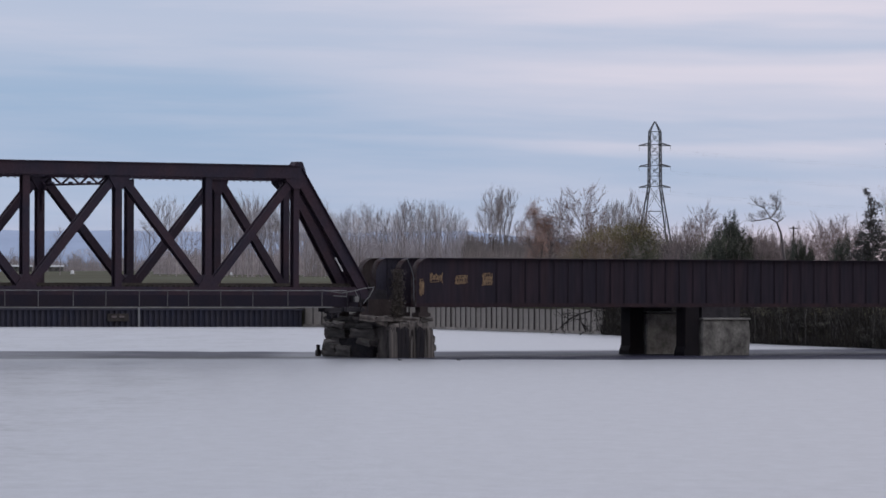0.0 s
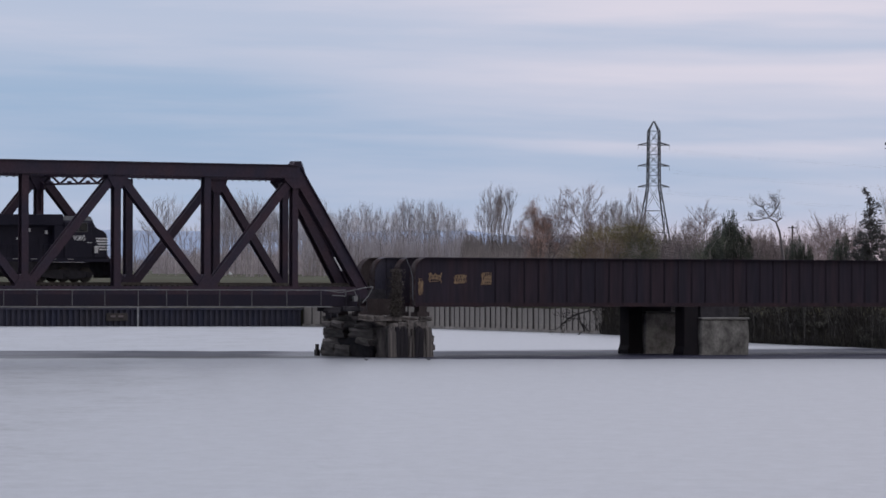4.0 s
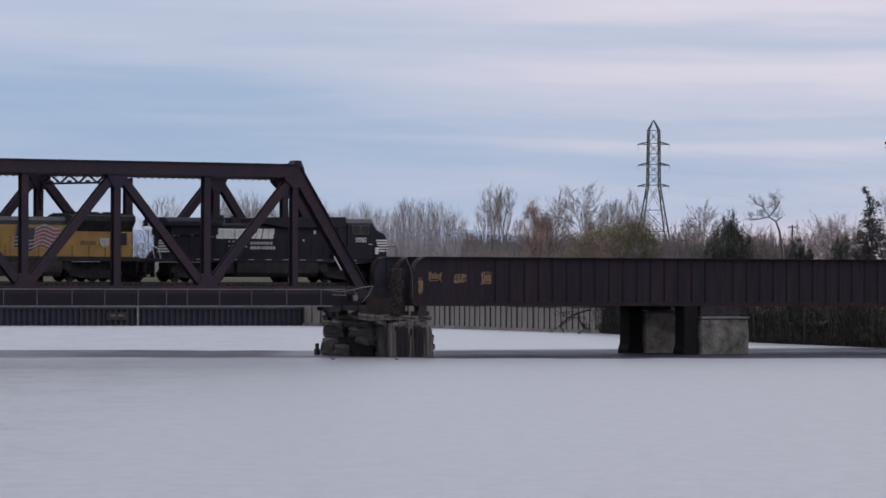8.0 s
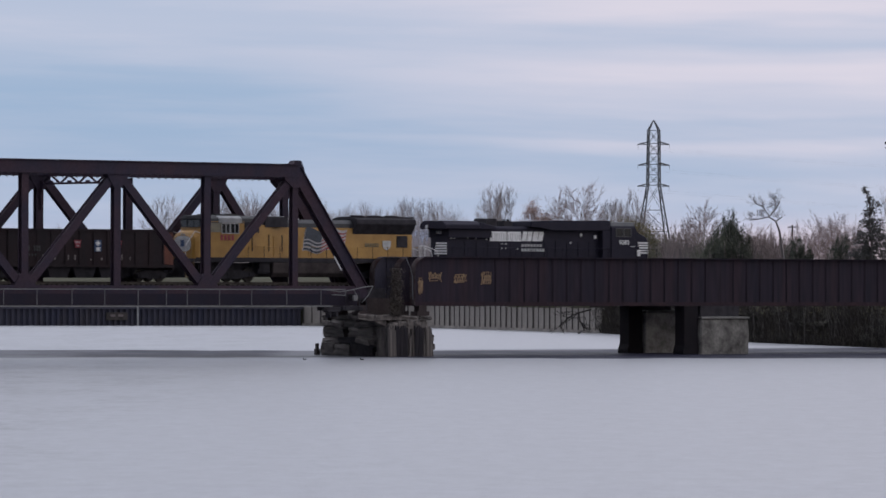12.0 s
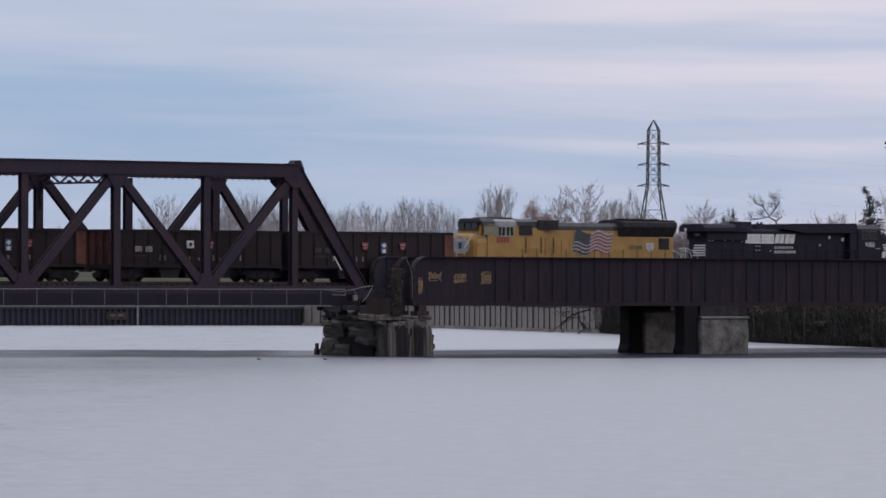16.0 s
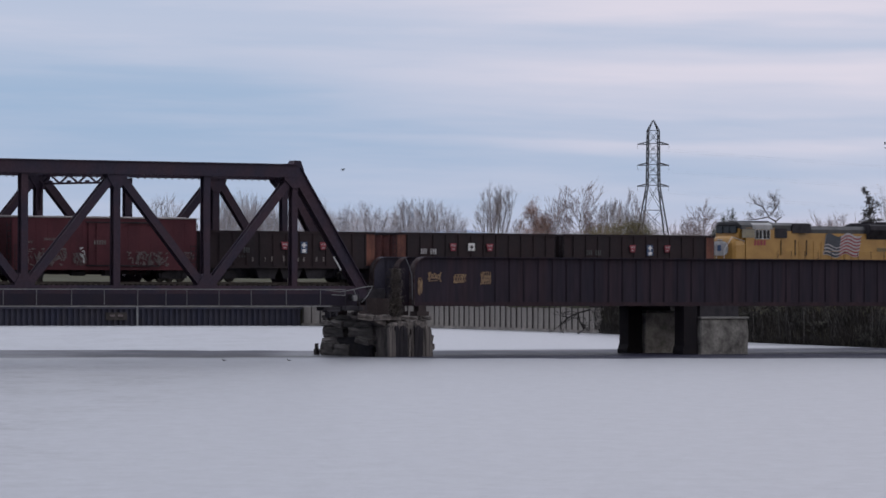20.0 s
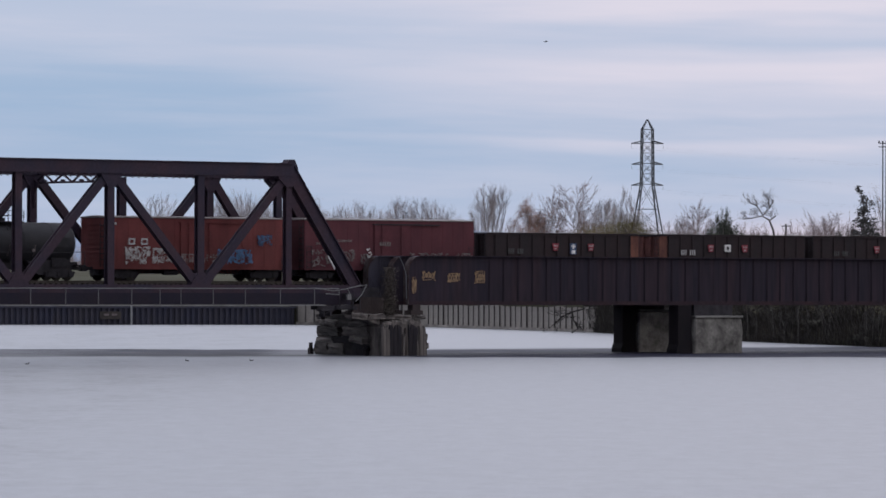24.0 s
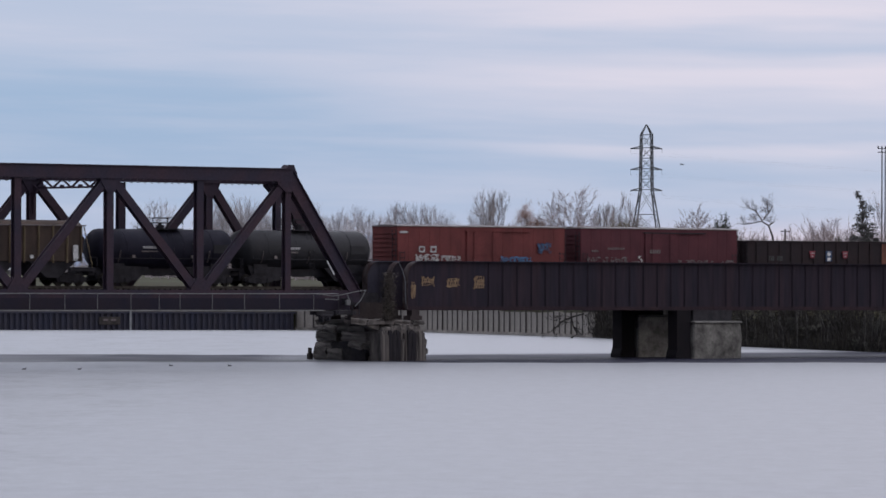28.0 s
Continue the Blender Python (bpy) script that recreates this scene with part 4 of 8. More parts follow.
    # broken facing stones round the nose
    chips = [rubble("facing_stone", M["nose"], 51 + k, 0.12) for k in range(3)]
    rim = [(-10.7, 2.3), (-9.9, 2.46), (-9.1, 2.52), (-8.3, 2.56), (-7.65, 2.38), (-7.2, 2.0), (-6.98, 1.45), (-6.92, 0.8), (-6.98, 0.2), (-10.75, 1.5), (-10.72, 0.6)]
    for x, z in rim:
        piece("facing_stone", rnd.choice(chips), p, Matrix.Translation((x + rnd.uniform(-0.05, 0.05), -7.12 + rnd.uniform(-0.03, 0.03), z)) @ Matrix.Rotation(radians(rnd.uniform(-10, 10)), 4, "Y") @ Matrix.Diagonal((rnd.uniform(0.3, 0.5), 0.4, rnd.uniform(0.3, 0.5), 1)))
    caps = [rubble("cap_stone", M["nose"] if k != 1 else M["stone"], 31 + k, 0.1) for k in range(3)]
    x = -13.5
    while x < -7.1:
        w = min(rnd.uniform(0.7, 1.9), -6.95 - x)
        h = rnd.uniform(0.26, 0.5)
        piece("cap_stone", rnd.choice(caps), p, Matrix.Translation((x + w / 2, -6.5 + rnd.uniform(-0.15, 0.15), 2.72 + h / 2)) @ Matrix.Rotation(radians(rnd.uniform(-4, 4)), 4, "Y") @ Matrix.Diagonal((w, 1.3, h, 1)))
        x += w
    bm = NB()
    pts = [(at(-5.9, -11.0), -5.9), (at(-5.9, -6.8), -5.9), (at(2.9, -6.0), 2.9), (at(2.9, -11.0), 2.9)]
    lo = [bm.verts.new((x, y, 2.7)) for x, y in pts]
    hi = [bm.verts.new((x, y, 3.05)) for x, y in pts]
    bm.faces.new(lo[::-1]), bm.faces.new(hi)
    for i in range(4):
        bm.faces.new((lo[i], lo[(i + 1) % 4], hi[(i + 1) % 4], hi[i]))
    part("cap", bm, M["stone"], p)
    for x, y in ((-12.9, NEAR), (-7.5, NEAR), (-6.6, -3.1), (-8.0, FAR), (-5.1, FAR)):
        bm = NB()
        box(bm, x - 0.55, x + 0.55, y - 0.4, y + 0.4, 3.05, 3.35)
        box(bm, x - 0.32, x + 0.32, y - 0.3, y + 0.3, 3.35, 3.8)
        part("bearing", bm, M["girder_rust"], p)
    # rusted bulkhead between truss and girders
    b = thing("abutment_bulkhead", BR, "short dark steel bulkhead standing on the pier", "bulkhead")
    bm = NB()
    box(bm, -11.6, -8.4, -5.6, -5.45, 3.0, 4.3)
    part("plate", bm, M["girder_rust"], b)


build_pier_one()


def build_vine():
    """Dead weeds and creeper that hang on the girder's end."""
    rnd = random.Random(77)
    t = thing("creeper", BR, "dead brown creeper clinging to the girder end", "creeper")
    v, f, w, g = [], [], [], []
    ov, of = [], []
    for _ in range(240):
        x, z = rnd.gauss(-10.15, 0.3), rnd.uniform(3.05, 6.2)
        a = Vector((x, -6.95 - rnd.random() * 0.3, z))
        d = Vector((rnd.uniform(-0.3, 0.3), rnd.uniform(-0.2, 0.1), rnd.uniform(-0.6, 0.6)))
        e = Vector((0.014, 0, 0.01))
        k = len(v)
        v += [tuple(a - e), tuple(a + e), tuple(a + d)]
        f.append((k, k + 1, k + 2))
    for i in range(4200):
        low = i % 6 == 0
        x, z = (rnd.gauss(-10.2, 0.24), rnd.uniform(3.05, 4.2)) if low else (rnd.gauss(-10.15, 0.24 + 0.08 * math.sin(i)), 3.05 + 3.4 * rnd.random() ** 1.3)
        a = Vector((x, -6.98 - rnd.random() * 0.35, z))
        d1, d2 = Vector((rnd.uniform(-0.05, 0.05), rnd.uniform(-0.05, 0.05), rnd.uniform(0.02, 0.06))), Vector((rnd.uniform(0.02, 0.05), rnd.uniform(-0.05, 0.05), rnd.uniform(-0.04, 0.04)))
        vv, ff = (ov, of) if low else (w, g)
        k = len(vv)
        vv += [tuple(a - d1), tuple(a + d2), tuple(a + d1), tuple(a - d2)]
        ff.append((k, k + 1, k + 2, k + 3))
    yl = new("dry_foliage", pydata("dry_foliage", ov, of, M["creeper_low"]))
    yl.parent = t
    tagged(yl, kind="stuff")
    st = new("stem_tangle", pydata("stem_tangle", v, f, M["timber"]))
    st.parent = t
    tagged(st, kind="stuff")
    lf = new("foliage", pydata("foliage", w, g, M["creeper"]))
    lf.parent = t
    tagged(lf, kind="stuff")


build_vine()


def column(x0, x1, y0, y1, top, label, stuff):
    c = thing("pier_column", BR, label, "bridge pier", "concrete columns of the second pier")
    bm = NB()
    t = 0.12
    v = [(x0 - t, -2.5), (x0 + 0.05, top), (x1 - 0.05, top), (x1 + 0.02, top - 1.0), (x1 - 0.12, -2.5)]
    prism(bm, v, y0, y1)
    part("shaft", bm, stuff, c, bevel=0.1)
    bm = NB()
    box(bm, x0 - 0.02, x1 + 0.02, y0 - 0.1, y1 + 0.1, top - 0.02, top + 0.16)
    part("cap", bm, M["cap"], c, "pale worn concrete cap", bevel=0.04)
    bm = NB()
    w = (x1 - x0) * 0.4
    box(bm, (x0 + x1) / 2 - w, (x0 + x1) / 2 + w, (y0 + y1) / 2 - 0.4, (y0 + y1) / 2 + 0.4, top + 0.16, GB - 0.06)
    part("bearing_shoe", bm, M["dark"], c)
    bm = NB()
    box(bm, x0 - 1.45, x0 - 0.1, y0 + 0.25, y0 + 1.3, -2.5, GB - 0.08)
    prism(bm, [(x0 - 1.62, -2.5), (x0 - 1.6, 0.4), (x0 - 1.4, 0.9), (x0 - 0.1, 0.9), (x0 - 0.1, -2.5)], y0 + 0.2, y0 + 1.35)
    part("steel_casing", bm, M["casing"], c, "black steel casing beside the concrete")


column(18.9, 23.75, -7.5, -5.5, 2.78, "squat grey concrete pier column under the near girder", M["concrete"])
column(20.7, 24.3, 0.9, 3.2, 3.2, "grey concrete pier column under the far girder", M["concrete_lifted"])

# ---- the train ----
V_TRAIN, GAIN = 6.45, 0.001227


def travelled(t):
    return V_TRAIN * (t + GAIN * (t - 17) ** 2)


WHEELSETS, CARS = [], []
TIMES = [0.5 * i for i in range(57)]


def wheel_mesh(r):
    bm = NB()
    for s in (-1, 1):
        cyl(bm, (0, s * 0.66, 0), (0, s * 0.79, 0), r, n=20)
        cyl(bm, (0, s * 0.62, 0), (0, s * 0.66, 0), r + 0.03, n=20)
        cyl(bm, (0, s * 0.79, 0), (0, s * 0.83, 0), r * 0.45, r * 0.35, n=10)
    cyl(bm, (0, -1.0, 0), (0, 1.0, 0), 0.085, n=8)
    return mesh("wheelset", bm, M["wheel"])


WHEEL_BIG, WHEEL_SMALL = wheel_mesh(0.52), wheel_mesh(0.43)


def truck(car, x, axles, pitch, big=False):
    """A bogie: side frames, bolster, springs and its wheelsets."""
    r = 0.52 if big else 0.43
    bm = NB()
    n = (axles - 1) * pitch / 2
    for y in (-0.98, 0.98):
        prism(bm, [(-n - 0.42, r + 0.16), (-n - 0.3, r - 0.18), (-n + 0.3, r - 0.18), (-n + 0.55, r - 0.24), (-0.35, 0.20), (0.35, 0.20), (n - 0.55, r - 0.24), (n - 0.3, r - 0.18), (n + 0.3, r - 0.18), (n + 0.42, r + 0.16), (0.6, r + 0.36), (-0.6, r + 0.36)], y - 0.1, y + 0.1)
        for i in range(axles):
            box(bm, -n + pitch * i - 0.17, -n + pitch * i + 0.17, y - 0.16, y + 0.16, r - 0.16, r + 0.16)
    box(bm, -0.3, 0.3, -1.1, 1.1, 0.4, 0.75)
    box(bm, -n - 0.5, n + 0.5, -0.55, 0.55, r * 0.9, 1.38 if big else 0.95)
    tr = part("truck", bm, M["dark"], car)
    tr.matrix_basis = Matrix.Translation((x, 0, 0))
    for i in range(axles):
        w = piece("wheelset", WHEEL_BIG if big else WHEEL_SMALL, tr, Matrix.Translation((-n + pitch * i, 0, r)))
        WHEELSETS.append((w, (-n + pitch * i, 0, r), r))
    bm = NB()
    for y in (-1.05, 1.05):
        for dx in (-0.18, 0.0, 0.18):
            cyl(bm, (dx, y, 0.28), (dx, y, 0.6), 0.075, n=8)
    tagged(part("springs", bm, M["dark"], tr), kind="stuff")


def coupler(car, x):
    s = 1 if x > 0 else -1
    bm = NB()
    box(bm, min(x, x + s * 0.75), max(x, x + s * 0.75), -0.12, 0.12, 0.74, 0.98)
    box(bm, min(x + s * 0.55, x + s * 0.85), max(x + s * 0.55, x + s * 0.85), -0.2, 0.2, 0.66, 1.04)
    part("coupler", bm, M["dark"], car)


def car_thing(name, centre, label, category, group=""):
    c = thing(name, BR @ pose(centre, 0, RAIL), label, category, group)
    CARS.append((c, centre))
    return c


def bars(car, x0, x1, z, h, count, y, material, name="lettering", label="", fill=0.72):
    bm = NB()
    w = (x1 - x0) / count
    for i in range(count):
        box(bm, x0 + w * i, x0 + w * (i + fill), y - 0.012, y, z - h / 2, z + h / 2)
    return part(name, bm, material, car, label)


def words(name, text, size, m, material, parent, label=""):
    cu = bpy.data.curves.new(name, "FONT")
    cu.body, cu.size, cu.extrude, cu.align_x, cu.align_y = text, size, 0.006, "CENTER", "CENTER"
    ob = new(name, cu)
    me = bpy.data.meshes.new_from_object(ob.evaluated_get(bpy.context.evaluated_depsgraph_get()))
    bpy.data.objects.remove(ob)
    me.materials.clear()
    me.materials.append(material)
    o = new(name, me)
    o.parent, o.matrix_basis = parent, m
    if label:
        o["label"] = label
    return o


NEAR_FACE = Matrix.Rotation(radians(90), 4, "X")  # letters that stand upright and face the near side


def railing(car, x0, x1, y, z0, z1, step, material, top=None):
    bm = NB()
    cyl(bm, (x0, y, z1), (x1, y, z1), 0.012 if top else 0.022, n=6)
    part("handrail", bm, top or material, car)
    n = max(1, round((x1 - x0) / step))
    for i in range(n + 1):
        x = x0 + (x1 - x0) * i / n
        bm = NB()
        cyl(bm, (x, y, z0), (x, y, z1), 0.022, n=6)
        part("stanchion", bm, material, car)


def steps_end(car, x, material):
    for y in (-1.3, 1.3):
        bm = NB()
        for i in range(4):
            box(bm, x - 0.35, x + 0.35, y - 0.22, y + 0.22, 0.35 + 0.32 * i, 0.39 + 0.32 * i)
        box(bm, x - 0.38, x - 0.34, y - 0.25, y + 0.25, 0.3, 1.6)
        box(bm, x + 0.34, x + 0.38, y - 0.25, y + 0.25, 0.3, 1.6)
        part("steps", bm, material, car)


def underframe(car, x0, x1, material, tank=(-3.7, 3.7), tank_mat=None):
    bm = NB()
    box(bm, x0, x1, -1.5, 1.5, 1.42, 1.66)
    part("underframe", bm, material, car, bevel=0.02)
    for a, b in ((x0, 1), (x1, -1)):
        bm = NB()
        box(bm, min(a, a + 0.12 * b), max(a, a + 0.12 * b), -1.45, 1.45, 0.3, 1.42)
        part("pilot_plate", bm, M["dark"], car)
        bm = NB()
        box(bm, min(a + 0.12 * b, a + 1.0 * b), max(a + 0.12 * b, a + 1.0 * b), -1.0, 1.0, 0.5, 1.42)
        part("draft_pocket", bm, M["dark"], car)
    bm = NB()
    section(bm, [(-1.45, 0.65), (-1.2, 0.36), (1.2, 0.36), (1.45, 0.65), (1.5, 1.42), (-1.5, 1.42)], *tank)
    part("fuel_tank", bm, tank_mat or M["dark"], car, bevel=0.04)
    bm = NB()
    box(bm, tank[0] - 1.1, tank[0] - 0.15, -1.3, -0.7, 0.75, 1.42)
    cyl(bm, (tank[0] - 1.2, -1.1, 0.75), (tank[0] - 0.1, -1.1, 0.75), 0.2, n=10)
    part("air_reservoir", bm, M["dark"], car)
    bm = NB()
    box(bm, tank[1] + 0.15, tank[1] + 0.9, -1.3, -0.7, 0.85, 1.42)
    part("battery_box", bm, M["dark"], car)


def build_black_loco():
    c = car_thing("locomotive", -68.72, "black six-axle diesel freight locomotive with white lettering and stripes", "locomotive", "locomotives of the train")
    K, W = M["loco_black"], M["white_paint"]
    underframe(c, -11.85, 11.0, K)
    for x in (-6.75, 6.75):
        truck(c, x, 3, 1.9, True)
    coupler(c, 11.1), coupler(c, -11.3)
    # long hood
    bm = NB()
    section(bm, [(-0.95, 1.66), (0.95, 1.66), (0.95, 4.05), (0.8, 4.22), (-0.8, 4.22), (-0.95, 4.05)], -9.3, 6.3)
    part("long_hood", bm, K, c)
    for i in range(12):
        x = -7.6 + 1.1 * i
        bm = NB()
        box(bm, x, x + 0.98, -0.985, -0.95, 1.95, 3.1)
        part("hood_door", bm, K, c)
    # radiator with its overhanging wings, low at the rear end
    bm = NB()
    section(bm, [(-1.5, 3.96), (1.5, 3.96), (1.5, 4.3), (1.15, 4.58), (-1.15, 4.58), (-1.5, 4.3)], -9.9, -6.5)
    part("radiator_wing", bm, K, c, bevel=0.05)
    bm = NB()
    prism(bm, [(-6.5, 3.96), (-6.5, 4.5), (-5.0, 4.2), (-4.9, 3.98)], -1.45, 1.45)
    part("wing_fairing", bm, K, c, bevel=0.03)
    bm = NB()
    box(bm, -9.3, -5.2, -1.2, 1.2, 3.35, 3.96)
    part("radiator_screen", bm, K, c)
    bm = NB()
    box(bm, -5.35, -4.3, -0.7, 0.7, 4.22, 4.78)
    box(bm, -3.4, -2.6, -0.45, 0.45, 4.22, 4.62)
    for x in (-3.2, -2.8):
        cyl(bm, (x, -0.2, 4.6), (x, -0.2, 4.76), 0.1, n=8)
    part("exhaust_stack", bm, M["dark"], c)
    bm = NB()
    prism(bm, [(-1.55, 4.2), (-1.5, 4.6), (0.3, 4.68), (6.3, 4.74), (6.3, 3.95), (0.6, 3.95), (-0.4, 4.12)], -1.4, 1.4)
    part("blower_housing", bm, K, c, bevel=0.04)
    bm = NB()
    box(bm, 5.5, 6.3, -1.42, 1.42, 1.66, 3.95)
    part("electrical_cabinet", bm, K, c, bevel=0.03)
    # cab and nose
    bm = NB()
    section(bm, [(-1.5, 1.66), (1.5, 1.66), (1.5, 4.2), (1.4, 4.34), (-1.4, 4.34), (-1.5, 4.2)], 6.3, 8.65)
    part("cab", bm, K, c, bevel=0.04)
    # roof is greyer than the body: its sheen is put into the paint
    bm = NB()
    section(bm, [(-1.46, 4.3), (1.46, 4.3), (1.15, 4.62), (-1.15, 4.62)], 6.25, 8.8)
    part("cab_roof", bm, M["loco_grey"], c, "cab roof, sheen painted in as grey", bevel=0.04)
    words("number_board", "9080", 0.36, Matrix.Translation((-9.315, 0.0, 3.72)) @ Matrix.Rotation(radians(-90), 4, "Z") @ NEAR_FACE, M["grey_paint"], c, "small white road number")
    bm = NB()
    box(bm, -9.98, -9.9, 0.55, 0.75, 4.0, 4.25)
    part("marker_light", bm, M["white_paint"], c, "small pale marker light")
    bm = NB()
    prism(bm, [(8.65, 1.66), (8.65, 4.55), (8.88, 4.45), (9.05, 3.82), (9.6, 3.7), (10.05, 3.5), (10.2, 3.2), (10.2, 1.66)], -1.25, 1.25)
    part("nose", bm, K, c, bevel=0.08)
    for x0, x1 in ((6.75, 7.4), (7.55, 8.2)):
        bm = NB()
        box(bm, x0, x1, -1.53, -1.5, 3.55, 4.12)
        part("cab_window", bm, M["glass"], c)
        bm = NB()
        for a, b, z0, z1 in ((x0 - 0.05, x0, 3.5, 4.17), (x1, x1 + 0.05, 3.5, 4.17), (x0, x1, 3.5, 3.55), (x0, x1, 4.12, 4.17)):
            box(bm, a, b, -1.545, -1.5, z0, z1)
        part("window_frame", bm, M["dull_frame"], c)
    bm = NB()
    for y in (-0.9, 0.1):
        box(bm, 8.66, 8.9, y, y + 0.8, 3.75, 4.3)
    part("windshield", bm, M["glass"], c)
    for x0, x1, z0, z1 in ((5.0, 5.2, 3.35, 3.6), (3.6, 3.75, 3.5, 3.75), (2.6, 2.72, 2.95, 3.1)):
        bm = NB()
        box(bm, x0, x1, -1.02, -0.95, z0, z1)
        part("marker_light", bm, M["white_paint"], c, "small pale marker light")
    # paint marks: block of fine bars, two-stroke emblem, lettering rows, stripes
    bm = NB()
    box(bm, -5.2, -2.2, -1.0, -0.985, 3.1, 3.82)
    part("speed_block", bm, M["white_paint"], c, "pale grey striped panel")
    bm = NB()
    for k in range(13):
        box(bm, -5.02 + 0.22 * k, -4.94 + 0.22 * k, -1.006, -1.0, 3.22, 3.7)
    part("panel_stripes", bm, M["grey_paint"], c)
    bm = NB()
    box(bm, -3.58, -3.53, -1.008, -1.0, 3.1, 3.82)
    part("panel_seam", bm, M["dark"], c)
    bm = NB()
    for x, w in ((-2.16, 0.42), (-1.66, 0.44), (-1.12, 0.5), (-0.57, 0.44)):
        prism(bm, [(x, 3.12), (x + w, 3.12), (x + w + 0.16, 3.84), (x + 0.16, 3.84)], -1.012, -0.99)
    part("emblem", bm, W, c, "white slanted emblem blocks")
    bars(c, -2.15, -0.1, 2.8, 0.2, 7, -0.99, M["old_white"])
    bars(c, -2.15, 0.15, 2.46, 0.22, 8, -0.99, M["grey_paint"])
    for i in range(5):
        bm = NB()
        box(bm, -9.33, -9.3, -0.95, 0.5 - 0.05 * i, 2.1 + 0.19 * i, 2.22 + 0.19 * i)
        part("stripe", bm, W, c, "white safety stripe")
        bm = NB()
        prism(bm, [(9.45 - 0.07 * i, 2.25 + 0.19 * i), (10.15, 2.25 + 0.19 * i), (10.15, 2.36 + 0.19 * i), (9.42 - 0.07 * i, 2.36 + 0.19 * i)], -1.28, -1.24)
        part("stripe", bm, W, c, "white safety stripe")
    bm = NB()
    box(bm, 8.85, 9.15, -1.56, -1.5, 2.05, 2.55)
    part("number_box", bm, W, c, "white painted box")
    words("road_number", "9080", 0.52, Matrix.Translation((7.55, -1.515, 3.07)) @ NEAR_FACE, W, c, "white road number")
    bars(c, 8.2, 8.65, 2.78, 0.07, 4, -1.51, M["grey_paint"])
    bm = NB()
    for x, z in ((-9.0, 3.24), (-8.7, 3.24), (-7.4, 3.28), (-6.6, 3.24), (-5.6, 3.2), (-4.1, 2.86), (-3.75, 2.86), (-4.1, 2.55), (-3.75, 2.55), (-2.6, 2.5)):
        box(bm, x, x + 0.14, -1.0, -0.985, z, z + 0.08)
    part("stencil_marks", bm, M["grey_paint"], c)
    for i in range(11):
        bm = NB()
        box(bm, -8.9 + 1.55 * i, -8.4 + 1.55 * i, -1.515, -1.5, 1.58, 1.63)
        part("reflector_strip", bm, M["old_white"], c)
    railing(c, -9.2, 6.1, -1.45, 1.66, 2.62, 1.5, K)
    railing(c, 9.0, 10.9, -1.4, 1.66, 2.62, 0.95, K)
    # rear platform rails in white paint, one set each side of the gangway
    for y0, y1 in ((-1.4, -0.7), (0.7, 1.4)):
        bm = NB()
        for k in range(4):
            y = y0 + (y1 - y0) * k / 3
            cyl(bm, (-11.75, y, 1.6), (-11.75, y, 2.7), 0.035, n=6)
        for y in (y0, y1):
            cyl(bm, (-11.75, y, 2.7), (-10.6, y, 2.35), 0.03, n=6)
            cyl(bm, (-10.6, y, 2.35), (-10.4, y, 1.6), 0.03, n=6)
        for z in (2.2, 2.7):
            cyl(bm, (-11.75, y0, z), (-11.75, y1, z), 0.03, n=6)
        part("end_railing", bm, W, c, "white end handrail")
    steps_end(c, -11.4, M["dark"])
    steps_end(c, 10.6, M["dark"])


